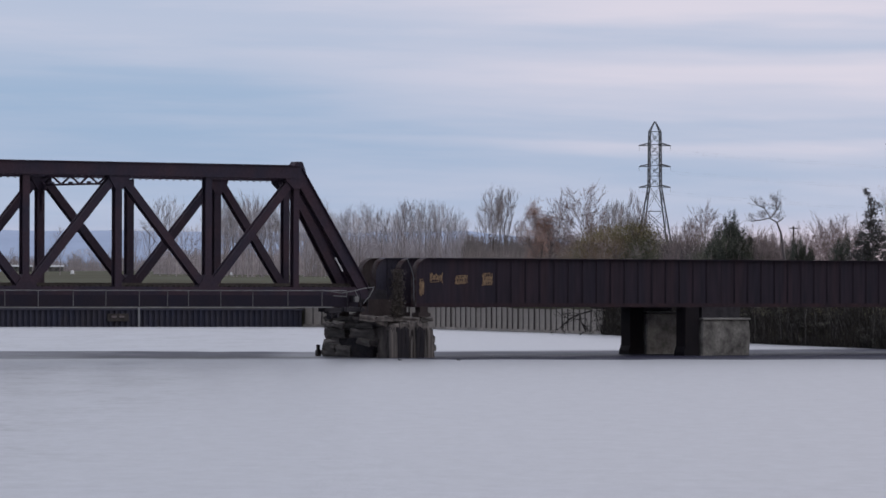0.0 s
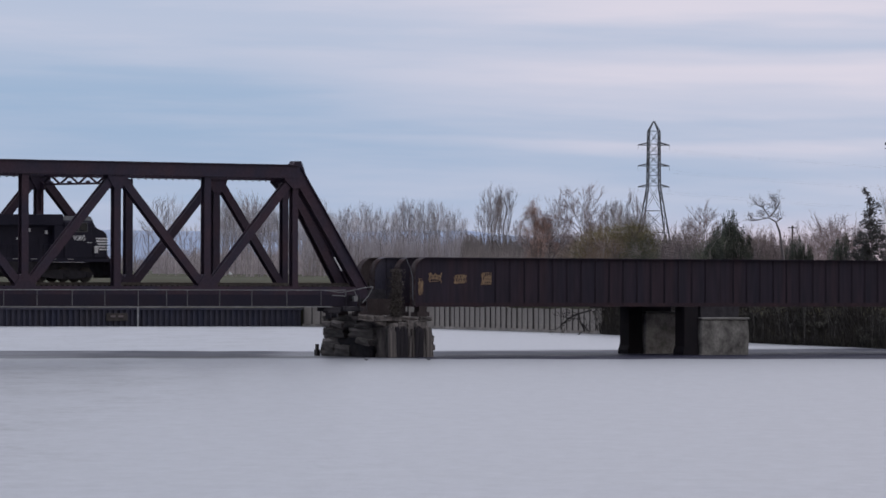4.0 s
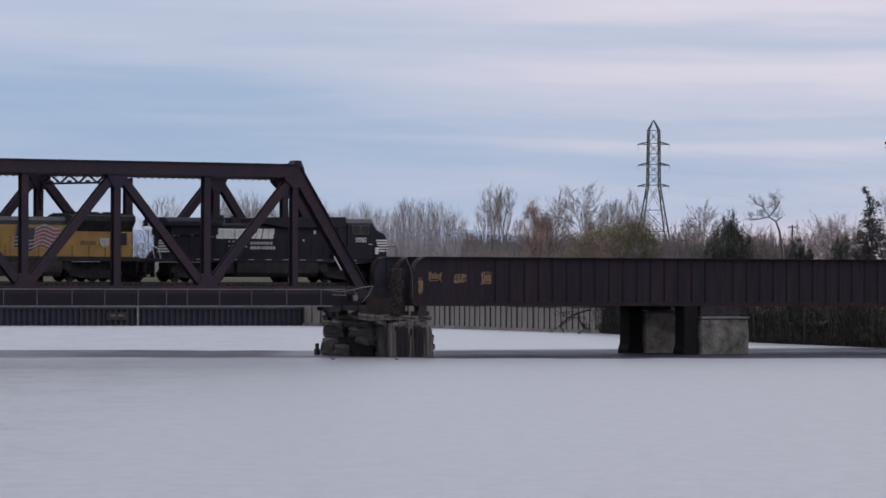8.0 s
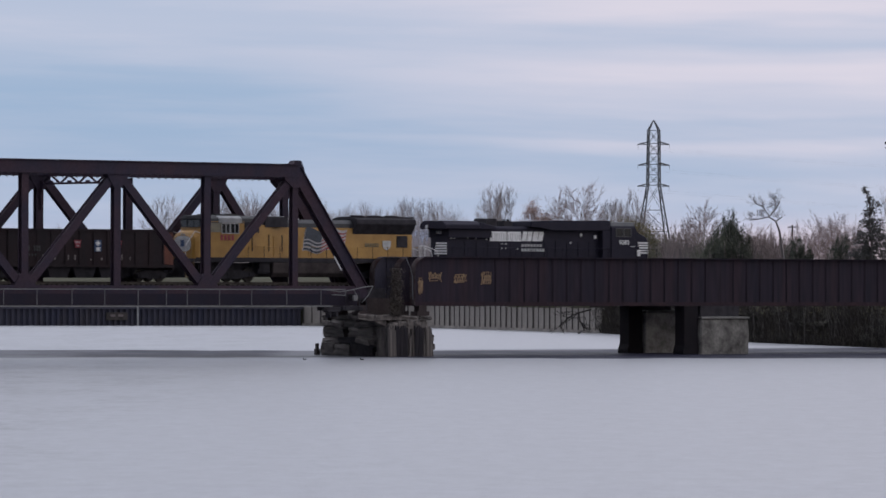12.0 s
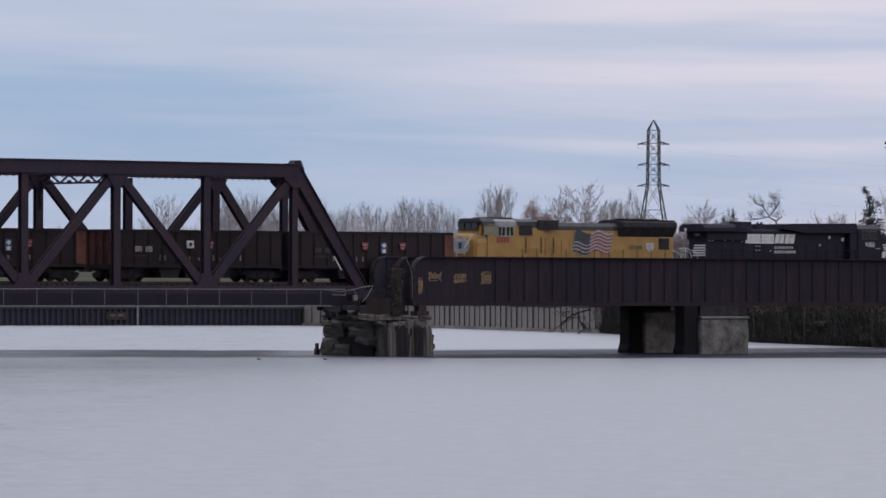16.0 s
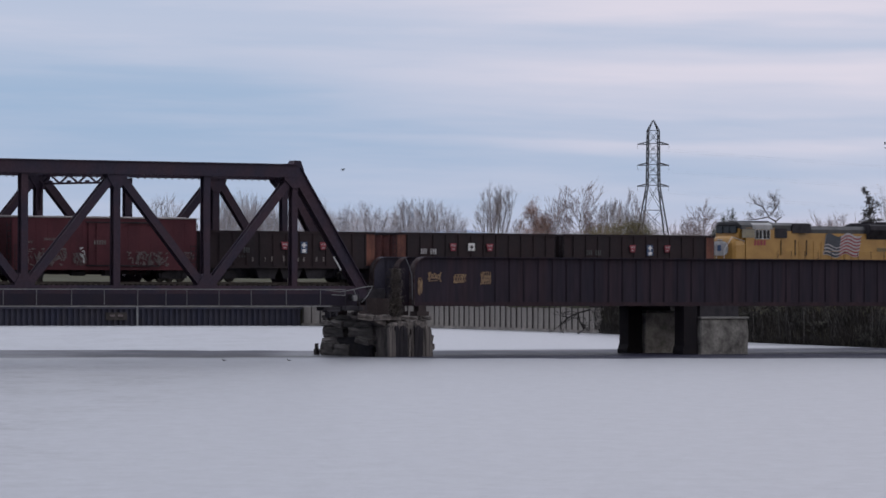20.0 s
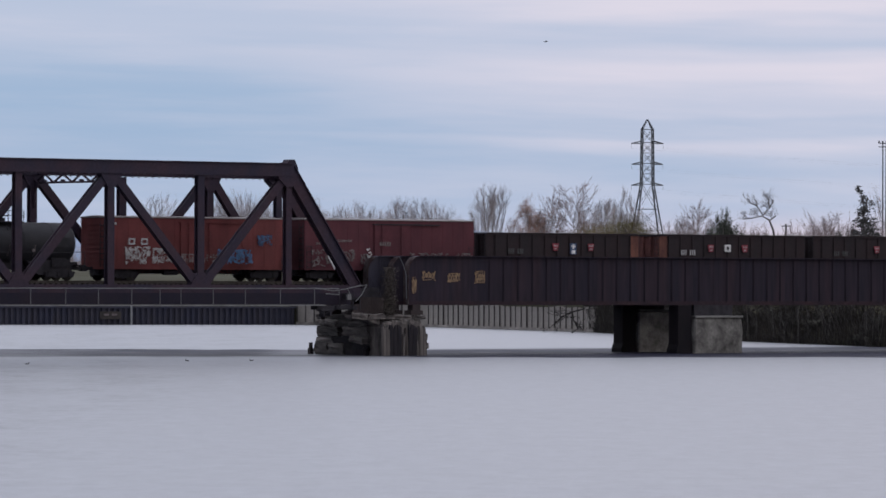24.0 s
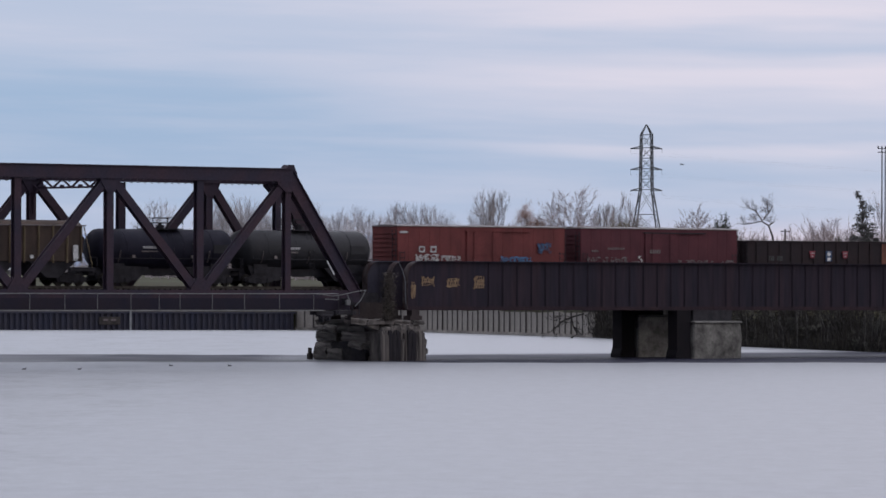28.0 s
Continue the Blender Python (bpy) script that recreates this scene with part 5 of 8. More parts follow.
def build_yellow_loco():
    c = car_thing("locomotive", -91.55, "yellow six-axle diesel locomotive with grey roof and flag panel", "locomotive", "locomotives of the train")
    Y, G = M["yellow"], M["loco_grey"]
    underframe(c, -10.9, 11.0, M["dark"], (-3.0, 3.9), M["tank_grime"])
    for x in (-6.6, 7.0):
        truck(c, x, 3, 1.9, True)
    coupler(c, -10.9), coupler(c, 11.0)
    bm = NB()
    box(bm, -9.9, 10.5, -1.505, -1.49, 1.44, 1.75)
    part("side_sill", bm, M["dark"], c)
    bm = NB()
    section(bm, [(-0.98, 1.66), (0.98, 1.66), (0.98, 3.95), (-0.98, 3.95)], -3.0, 10.2)
    part("long_hood", bm, Y, c)
    for i in range(9):
        x = -2.6 + 0.8 * i
        bm = NB()
        box(bm, x, x + 0.7, -1.01, -0.98, 1.9, 3.3)
        part("hood_door", bm, Y, c)
    bm = NB()
    section(bm, [(-0.98, 3.95), (0.98, 3.95), (0.98, 4.25), (0.7, 4.52), (-0.7, 4.52), (-0.98, 4.25)], -2.2, 4.7)
    part("hood_roof", bm, G, c)
    # flared radiator section
    bm = NB()
    section(bm, [(-0.98, 3.5), (0.98, 3.5), (1.5, 4.25), (1.45, 4.6), (1.2, 4.72), (-1.2, 4.72), (-1.45, 4.6), (-1.5, 4.25)], 4.65, 10.2)
    part("radiator_flare", bm, M["dark"], c, bevel=0.03)
    bm = NB()
    box(bm, 4.9, 10.15, -1.25, 1.25, 4.72, 4.8)
    for x in (5.8, 7.4, 9.0):
        cyl(bm, (x, 0, 4.78), (x, 0, 4.9), 0.55, n=14)
    part("radiator_roof", bm, M["dark"], c)
    bm = NB()
    box(bm, 8.75, 9.75, -1.03, -0.98, 2.55, 3.42)
    part("air_grille", bm, M["dark"], c)
    # equipment behind the cab
    bm = NB()
    section(bm, [(-1.35, 1.66), (1.35, 1.66), (1.35, 4.1), (-1.35, 4.1)], -5.6, -3.0)
    part("electrical_cabinet", bm, Y, c)
    bm = NB()
    section(bm, [(-1.3, 4.1), (1.3, 4.1), (1.3, 4.55), (0.9, 4.74), (-0.9, 4.74), (-1.3, 4.55)], -5.6, -1.6)
    part("blower_housing", bm, G, c)
    for x0, x1, z0, z1 in ((-5.5, -4.2, 3.55, 4.28), (-3.65, -1.65, 3.95, 4.68)):
        bm = NB()
        box(bm, x0, x1, -1.42, -1.34, z0, z1)
        part("air_grille", bm, M["dark"], c)
    # cab with its two side windows, wide nose
    bm = NB()
    section(bm, [(-1.5, 1.66), (1.5, 1.66), (1.5, 4.3), (1.5, 4.32), (-1.5, 4.32)], -8.6, -5.6)
    part("cab", bm, Y, c, bevel=0.03)
    bm = NB()
    section(bm, [(-1.48, 4.5), (1.48, 4.5), (1.1, 4.78), (-1.1, 4.78)], -9.15, -5.6)
    part("cab_roof", bm, G, c, bevel=0.03)
    bm = NB()
    section(bm, [(-1.51, 4.2), (1.51, 4.2), (1.47, 4.5), (-1.47, 4.5)], -9.05, -5.6)
    part("cab_upper", bm, M["loco_grey"], c, "dark grey upper cab band")
    bm = NB()
    box(bm, -7.9, -5.9, -1.15, 1.15, 4.74, 4.86)
    part("air_conditioner", bm, M["loco_grey"], c)
    bm = NB()
    section(bm, [(-1.53, 4.22), (-1.5, 4.55), (-1.2, 4.72), (-1.15, 4.66), (-1.45, 4.5)], -7.9, -5.85)
    part("roof_panel", bm, M["pale_grey"], c, "light grey roof panel")
    bm = NB()
    box(bm, -9.0, -7.7, -1.53, -1.5, 3.55, 4.2)
    part("cab_side_panel", bm, M["cab_panel"], c, "dull olive-grey cab side panel")
    for x0, x1 in ((-7.62, -6.95), (-6.85, -6.15)):
        bm = NB()
        box(bm, x0, x1, -1.54, -1.5, 3.5, 4.15)
        part("cab_window", bm, M["glass"], c)
        bm = NB()
        for a, b, z0, z1 in ((x0 - 0.04, x0, 3.46, 4.19), (x1, x1 + 0.04, 3.46, 4.19), (x0, x1, 3.46, 3.5), (x0, x1, 4.15, 4.19)):
            box(bm, a, b, -1.56, -1.5, z0, z1)
        xm = (x0 + x1) / 2
        box(bm, xm - 0.022, xm + 0.022, -1.56, -1.54, 3.5, 4.15)
        part("window_frame", bm, M["grey_paint"], c)
    bm = NB()
    prism(bm, [(-8.6, 3.3), (-8.6, 4.32), (-9.08, 4.3), (-9.22, 3.7), (-9.22, 3.3)], -1.32, 1.32)
    part("cab_front", bm, Y, c, bevel=0.05)
    bm = NB()
    rings = []
    for x, w, top in ((-8.6, 1.44, 3.7), (-9.55, 1.42, 3.66), (-9.85, 1.32, 3.52), (-9.97, 1.12, 3.32)):
        out = [(-w, 1.66), (w, 1.66), (w, top - 0.7), (w * 0.95, top - 0.38), (w * 0.8, top - 0.14), (w * 0.5, top), (-w * 0.5, top), (-w * 0.8, top - 0.14), (-w * 0.95, top - 0.38), (-w, top - 0.7)]
        rings.append([bm.verts.new((x, y, z)) for y, z in out])
    for a, b in zip(rings, rings[1:]):
        for k in range(10):
            bm.faces.new((a[k], a[(k + 1) % 10], b[(k + 1) % 10], b[k]))
    bm.faces.new(rings[0]), bm.faces.new(rings[-1])
    part("nose", bm, Y, c)
    bm = NB()
    for y in (-1.1, -0.35, 0.45):
        box(bm, -9.3, -9.08, y, y + 0.65, 3.9, 4.42)
    part("windshield", bm, M["windshield"], c)
    bm = NB()
    section(bm, [(0.98 * math.cos(a) * abs(math.cos(a)) ** -0.4, 2.72 + 0.56 * math.sin(a) * abs(math.sin(a)) ** -0.25) for a in (2 * math.pi * (k + 0.5) / 20 for k in range(20))], -10.0, -9.93)
    part("nose_panel", bm, M["grey_paint"], c, "pale grey nose band")
    bm = NB()
    prism(bm, [(-10.03, 2.52), (-9.96, 2.52), (-9.96, 2.98), (-10.03, 2.98)], -0.2, 0.2)
    part("nose_emblem", bm, M["blue_mark"], c, "blue shield emblem on the nose")
    bm = NB()
    for s in (-1, 1):
        for i in range(4):
            box(bm, -10.012, -9.99, min(s * 0.32, s * (0.86 - 0.1 * i)), max(s * 0.32, s * (0.86 - 0.1 * i)), 3.0 - 0.13 * i, 3.05 - 0.13 * i)
    part("nose_wings", bm, M["old_white"], c, "pale wing stripes on the nose")
    bm = NB()
    for y in (-0.25, 0.05):
        cyl(bm, (-9.99, y + 0.1, 3.36), (-9.8, y + 0.1, 3.36), 0.09, n=10)
    part("headlight", bm, M["pale_grey"], c)
    # flag: pale waving panel, dark blue canton, red stripes on the fly, dark stripes below the canton
    def wave(x):
        return 0.15 * math.sin(3.0 * x + 0.3) + 0.03 * x

    def ribbon(x0, x1, za, zb, y, material, name, label=""):
        xs = [x0 + (x1 - x0) * k / 16 for k in range(17)]
        bm = NB()
        prism(bm, [(x - 0.18 * (3.0 - za), za + wave(x)) for x in xs] + [(x - 0.18 * (3.0 - zb), zb + wave(x)) for x in reversed(xs)], y - 0.012, y)
        part(name, bm, material, c, label)

    ribbon(0.15, 3.95, 2.15, 3.78, -1.015, M["old_white"], "flag_panel", "pale waving flag panel")
    ribbon(0.2, 1.75, 2.98, 3.82, -1.03, M["navy"], "flag_canton", "dark blue field of the flag")
    for k in range(6):
        z = 2.2 + 0.26 * k
        ribbon(1.8, 3.92, z, z + 0.11, -1.03, M["red_mark"], "flag_stripe")
    for k in range(3):
        z = 2.2 + 0.27 * k
        ribbon(0.2, 1.8, z, z + 0.14, -1.03, M["navy"], "flag_stripe")
    bars(c, -7.75, -6.45, 3.17, 0.4, 4, -1.51, M["red_mark"], "road_number", "red road number", 0.7)
    bars(c, 5.8, 7.1, 2.72, 0.3, 6, -1.02, M["grain"])
    bm = NB()
    prism(bm, [(7.45, 2.55), (7.8, 2.35), (8.15, 2.55), (8.2, 3.05), (7.4, 3.05)], -1.03, -1.0)
    part("shield", bm, M["grey_paint"], c, "grey and blue shield")
    # dark stanchions and door handles
    railing(c, -5.2, 10.4, -1.46, 1.66, 2.55, 1.45, M["dark"], M["yellow"])
    bm = NB()
    for y in (-1.38, 1.38):
        cyl(bm, (-10.75, y, 1.6), (-10.75, y, 2.6), 0.03, n=6)
        cyl(bm, (-10.75, y, 2.6), (-9.9, y, 3.6), 0.03, n=6)
        cyl(bm, (-9.9, y, 3.6), (-8.7, y, 3.3), 0.03, n=6)
        cyl(bm, (-8.7, y, 3.3), (-8.4, y, 1.7), 0.03, n=6)
        cyl(bm, (-10.8, y * 0.4, 1.6), (-10.8, y * 0.4, 2.6), 0.03, n=6)
    part("nose_handrail", bm, M["spray_pale"], c, "pale curved handrail")
    for x in (-4.8, -3.3, -2.1):
        bm = NB()
        box(bm, x - 0.03, x + 0.03, -1.4, -1.34, 2.2, 3.4)
        part("grab_bar", bm, M["dark"], c)
    steps_end(c, -10.45, M["grain"])
    steps_end(c, 10.6, M["dark"])
    bm = NB()
    for y in (-1.4, -0.6, 0.6, 1.4):
        cyl(bm, (10.9, y, 1.6), (10.9, y, 2.7), 0.03, n=6)
    part("end_railing", bm, M["pale_grey"], c)


def build_open_hopper(centre, group_label, variant):
    c = car_thing("hopper_car", centre, group_label, "hopper car", "open hopper cars of the train")
    hp = M["hopper"]
    n = 6.75
    for y in (-1.5, 1.5):
        bm = NB()
        box(bm, -n, n, y - 0.02, y + 0.02, 1.15, 3.55)
        part("side_sheet", bm, hp, c)
        bm = NB()
        box(bm, -n - 0.75, n + 0.75, y - 0.09, y + 0.09, 3.52, 3.68)
        part("top_rail", bm, hp, c)
        bm = NB()
        box(bm, -n - 0.85, n + 0.85, y - 0.06, y + 0.06, 1.0, 1.2)
        part("side_sill", bm, hp, c)
    for i in range(12):
        x = -n + 0.12 + (2 * n - 0.24) * i / 11
        for y in (-1.56, 1.56):
            bm = NB()
            box(bm, x - 0.05, x + 0.05, y - 0.035, y + 0.035, 1.15, 3.52)
            part("side_post", bm, hp, c)
    for s in (-1, 1):
        orange = (variant, s) in ((1, 1), (2, -1), (3, 1))
        tone = M["rust"] if orange else hp
        deep = M["rust_dull"] if orange else hp
        word = "orange rusted" if orange else "dark grimy"
        bm = NB()
        beam(bm, (s * (n + 0.7), 0, 3.55), (s * (n - 1.7), 0, 1.25), 2.96, 0.04)
        part("slope_sheet", bm, deep, c, word + " slope sheet")
        bm = NB()
        box(bm, s * (n + 0.62) - 0.02, s * (n + 0.62) + 0.02, -1.46, 1.46, 1.05, 3.52)
        part("end_sheet", bm, deep, c, word + " end sheet")
        for y in (-1.47, 1.47):
            bm = NB()
            x0, x2 = s * n, s * (n + 0.72)
            prism(bm, [(x0, 1.25), (x0, 3.52), (x2, 3.52), (x2, 1.2)], y - 0.02, y + 0.02)
            part("end_gusset", bm, tone, c, word + " side gusset at the car end")
        bm = NB()
        box(bm, s * (n + 0.72) - 0.05, s * (n + 0.72) + 0.05, -1.5, 1.5, 3.5, 3.66)
        part("end_rail", bm, hp, c)
        for y in (-1.42, -0.45, 0.45, 1.42):
            bm = NB()
            box(bm, s * (n + 0.75) - 0.05, s * (n + 0.75) + 0.05, y - 0.06, y + 0.06, 1.1, 3.5)
            part("end_post", bm, tone if abs(y) > 1 else deep, c)
        bm = NB()
        box(bm, s * (n + 0.8) - 0.1, s * (n + 0.8) + 0.1, -1.5, 1.5, 0.85, 1.2)
        part("end_sill", bm, hp, c)
        bm = NB()
        for y in (-1.45, -1.05):
            cyl(bm, (s * (n + 0.85), y, 1.0), (s * (n + 0.85), y, 3.6), 0.02, n=5)
        for k in range(6):
            cyl(bm, (s * (n + 0.85), -1.45, 1.25 + 0.42 * k), (s * (n + 0.85), -1.05, 1.25 + 0.42 * k), 0.02, n=5)
        part("ladder", bm, M["dark"], c)
        coupler(c, s * (n + 0.85))
        truck(c, s * 6.0, 2, 1.75)
    bm = NB()
    box(bm, -n - 0.8, n + 0.8, -0.32, 0.32, 0.3, 1.2)
    part("center_sill", bm, M["dark"], c)
    # discharge hoppers under the floor
    for x in (-2.2, 0.0, 2.2):
        bm = NB()
        prism(bm, [(x - 1.1, 1.2), (x + 1.1, 1.2), (x + 0.7, 0.26), (x - 0.7, 0.26)], -1.3, 1.3)
        part("discharge_chute", bm, M["dark"], c)
    # marks on the side
    dx = 0.9 if variant != 2 else -0.65
    for k, x in enumerate((dx - 1.75, dx + 1.75)):
        bm = NB()
        prism(bm, [(x - 0.19, 2.36), (x + 0.19, 2.36), (x + 0.3, 2.9), (x - 0.3, 2.9)], -1.66, -1.61)
        part("crest", bm, M["crest"], c, "red crest panel")
        for u, w, z0, z1 in ((-0.15, 0.035, 2.68, 2.8), (0.0, 0.035, 2.68, 2.8), (0.15, 0.035, 2.68, 2.8), (0.0, 0.11, 2.46, 2.53)):
            bm = NB()
            box(bm, x + u - w, x + u + w, -1.67, -1.66, z0, z1)
            part("crest_bar", bm, M["old_white"], c)
    bm = NB()
    if variant == 2:
        box(bm, dx - 0.3, dx + 0.3, -1.65, -1.61, 2.38, 2.92)
        part("sign_panel", bm, M["white_paint"], c, "white sign panel with dark emblem")
        bm = NB()
        prism(bm, [(dx - 0.17, 2.65), (dx, 2.46), (dx + 0.17, 2.65), (dx, 2.84)], -1.66, -1.65)
        part("sign_emblem", bm, M["dark"], c)
    else:
        box(bm, dx - 0.29, dx + 0.29, -1.65, -1.61, 2.1, 2.92)
        part("sign_panel", bm, M["blue_mark"], c, "blue sign panel with white marks")
        bm = NB()
        box(bm, dx - 0.07, dx + 0.07, -1.66, -1.65, 2.5, 2.86)
        box(bm, dx - 0.19, dx + 0.19, -1.662, -1.65, 2.62, 2.76)
        part("sign_cross", bm, M["white_paint"], c)
        bm = NB()
        box(bm, dx - 0.16, dx + 0.16, -1.66, -1.65, 2.14, 2.4)
        part("sign_block", bm, M["white_paint"], c)
    for x in (-5.45, -4.55):
        bars(c, x, x + 0.62, 2.3, 0.4, 3, -1.63, M["loco_grey"] if variant != 2 else M["old_white"], fill=0.6)
    bars(c, -5.5, -4.2, 1.85, 0.18, 5, -1.63, M["loco_grey"], fill=0.35)
    rnd = random.Random(variant)
    for k in range(9):
        bm = NB()
        x, h = -3.6 + 0.93 * k + rnd.uniform(-0.3, 0.3), rnd.uniform(0.1, 0.42)
        box(bm, x, x + rnd.uniform(0.06, 0.16), -1.622, -1.61, 1.5, 1.5 + h)
        part("chalk_mark", bm, M["box_roof"], c, "faded pale chalky mark")


def scrawl(car, x0, x1, z0, z1, y, material, count, seed, label):
    """Loose loops and strokes of spray paint inside a band."""
    rnd = random.Random(seed)
    bm = NB()
    for i in range(count):
        x, z = rnd.uniform(x0, x1), rnd.uniform(z0, z1)
        a = rnd.gauss(math.pi / 2, 0.6) if i % 3 else rnd.uniform(0, math.pi)
        n = rnd.uniform(0.12, 0.5)
        w = rnd.uniform(0.04, 0.12)
        q = (min(x1, max(x0, x + n * math.cos(a))), y, min(z1, max(z0, z + n * math.sin(a))))
        if (Vector(q) - Vector((x, y, z))).length > 0.05:
            beam(bm, (x, y, z), q, 0.012, w)
    return part("spray_paint", bm, material, car, label)


def build_boxcar(centre, half, material, label, red):
    c = car_thing("boxcar", centre, label, "boxcar", "boxcars of the train")
    bm = NB()
    section(bm, [(-1.5, 1.0), (1.5, 1.0), (1.5, 4.45), (-1.5, 4.45)], -half, half)
    part("body", bm, material, c, bevel=0.03)
    bm = NB()
    section(bm, [(-1.56, 4.44), (1.56, 4.44), (1.56, 4.5), (0.0, 4.6), (-1.56, 4.5)], -half - 0.06, half + 0.06)
    part("roof", bm, M["box_roof"], c, "pale metal roof")
    for i in range(11):
        x = -half + 0.3 + (2 * half - 0.6) * i / 10
        bm = NB()
        section(bm, [(-1.58, 4.515), (0, 4.62), (1.58, 4.515), (1.58, 4.48), (0, 4.57), (-1.58, 4.48)], x - 0.05, x + 0.05)
        part("roof_rib", bm, M["box_roof"], c)
    # side posts and sliding door
    n = 16
    for i in range(n + 1):
        x = -half + 0.06 + (2 * half - 0.12) * i / n
        if abs(x) < 1.7:
            continue
        bm = NB()
        box(bm, x - 0.035, x + 0.035, -1.512, -1.5, 1.0, 4.4)
        part("side_post", bm, material, c)
    bm = NB()
    box(bm, -1.55, 1.55, -1.6, -1.5, 1.2, 4.1)
    door = part("sliding_door", bm, material, c)
    for z in (1.6, 2.4, 3.2, 3.8):
        bm = NB()
        box(bm, -1.5, 1.5, -1.62, -1.6, z - 0.04, z + 0.04)
        part("door_rib", bm, material, door)
    for x in (-0.9, 0.9):
        bm = NB()
        cyl(bm, (x, -1.66, 1.2), (x, -1.66, 4.1), 0.03, n=6)
        part("lock_rod", bm, material, door)
    for z in (1.12, 4.16):
        bm = NB()
        box(bm, -1.7, 4.6, -1.64, -1.5, z - 0.04, z + 0.04)
        part("door_track", bm, M["dark"] if not red else material, c)
    bm = NB()
    box(bm, -half, half, -1.53, 1.53, 0.82, 1.02)
    prism(bm, [(-half + 3.2, 0.82), (half - 3.2, 0.82), (half - 3.8, 0.55), (-half + 3.8, 0.55)], -0.3, 0.3)
    part("side_sill", bm, material, c)
    for s in (-1, 1):
        for k in range(9):
            z = 1.35 + 0.33 * k
            bm = NB()
            section(bm, [(-1.35, z - 0.07), (1.35, z - 0.07), (1.35, z + 0.07), (-1.35, z + 0.07)], min(s * half, s * (half + 0.07)), max(s * half, s * (half + 0.07)))
            part("end_rib", bm, material if red else M["box_a"], c, bevel=0.0)
        bm = NB()
        for y in (-1.45, -1.0):
            cyl(bm, (s * (half + 0.1), y, 0.9), (s * (half + 0.1), y, 4.2), 0.025, n=5)
        for k in range(8):
            cyl(bm, (s * (half + 0.1), -1.45, 1.1 + 0.4 * k), (s * (half + 0.1), -1.0, 1.1 + 0.4 * k), 0.025, n=5)
        part("ladder", bm, M["dark"], c)
        bm = NB()
        for x in (s * (half - 0.15), s * (half - 0.6)):
            cyl(bm, (x, -1.6, 0.9), (x, -1.6, 2.6), 0.022, n=5)
        for k in range(5):
            cyl(bm, (s * (half - 0.15), -1.6, 1.0 + 0.38 * k), (s * (half - 0.6), -1.6, 1.0 + 0.38 * k), 0.022, n=5)
        part("side_ladder", bm, M["dark"], c)
        coupler(c, s * (half + 0.1))
        truck(c, s * (half - 1.75), 2, 1.75)
    bm = NB()
    box(bm, -half - 0.1, half + 0.1, -0.3, 0.3, 0.5, 0.84)
    part("center_sill", bm, M["dark"], c)
    bm = NB()
    cyl(bm, (-2.4, -0.6, 0.6), (-1.2, -0.6, 0.6), 0.2, n=10)
    part("air_reservoir", bm, M["dark"], c)
    bm = NB()
    box(bm, 0.4, 1.3, -0.9, -0.4, 0.4, 0.8)
    part("brake_valve", bm, M["dark"], c)
    y = -1.57
    if red:
        scrawl(c, -6.4, -4.2, 1.15, 2.4, y, M["spray_pale"], 80, 3, "pale grey spray paint lettering")
        scrawl(c, -4.0, -2.0, 1.2, 2.3, y - 0.02, M["spray_pale"], 60, 4, "pale grey spray paint lettering")
        for x in (-6.1, -5.0):
            bm = NB()
            for a, b, z0, z1 in ((x, x + 0.56, 2.55, 2.65), (x, x + 0.56, 2.9, 3.0), (x, x + 0.1, 2.65, 2.9), (x + 0.46, x + 0.56, 2.65, 2.9)):
                box(bm, a, b, y - 0.01, y, z0, z1)
            part("white_square", bm, M["grey_paint"], c, "pale painted square outline")
        scrawl(c, 1.7, 4.8, 1.25, 2.25, y - 0.1, M["spray_blue"], 130, 6, "bright blue spray paint lettering")
        scrawl(c, 5.3, 6.6, 2.5, 3.3, y - 0.02, M["blue_mark"], 40, 7, "dark blue spray paint tag")
        scrawl(c, 5.4, 6.5, 2.6, 3.25, y - 0.035, M["spray_blue"], 12, 9, "light blue strokes of the tag")
        scrawl(c, -1.5, 1.6, 1.25, 1.9, y - 0.09, M["box_roof"], 34, 11, "faded brown-grey spray paint")
        bm = NB()
        box(bm, -half + 0.2, -half + 0.9, -1.56, -1.5, 3.95, 4.1)
        part("reporting_plate", bm, M["grey_paint"], c)
    else:
        scrawl(c, -7.3, -3.4, 1.05, 2.3, y, M["spray_dull"], 90, 12, "faded grey spray paint lettering")
        scrawl(c, -2.8, -1.7, 1.1, 2.0, y, M["spray_dull"], 22, 14, "faded grey spray paint lettering")
        bars(c, -5.3, -3.6, 2.95, 0.17, 9, y, M["spray_dull"], fill=0.55)
        bars(c, -6.9, -6.2, 2.75, 0.16, 3, y, M["spray_dull"], fill=0.6)
        scrawl(c, -2.25, -1.85, 1.3, 2.4, y - 0.02, M["white_paint"], 9, 15, "white painted squiggle")
        bars(c, -1.1, 0.0, 2.75, 0.3, 5, y - 0.09, M["box_roof"], fill=0.5)
        scrawl(c, 1.8, 5.4, 1.05, 2.1, y - 0.02, M["spray_dull"], 80, 17, "faded pale spray paint lettering")
        scrawl(c, 6.2, 7.6, 1.4, 2.1, y - 0.02, M["spray_dull"], 24, 19, "faded pale spray paint tag")
    return c


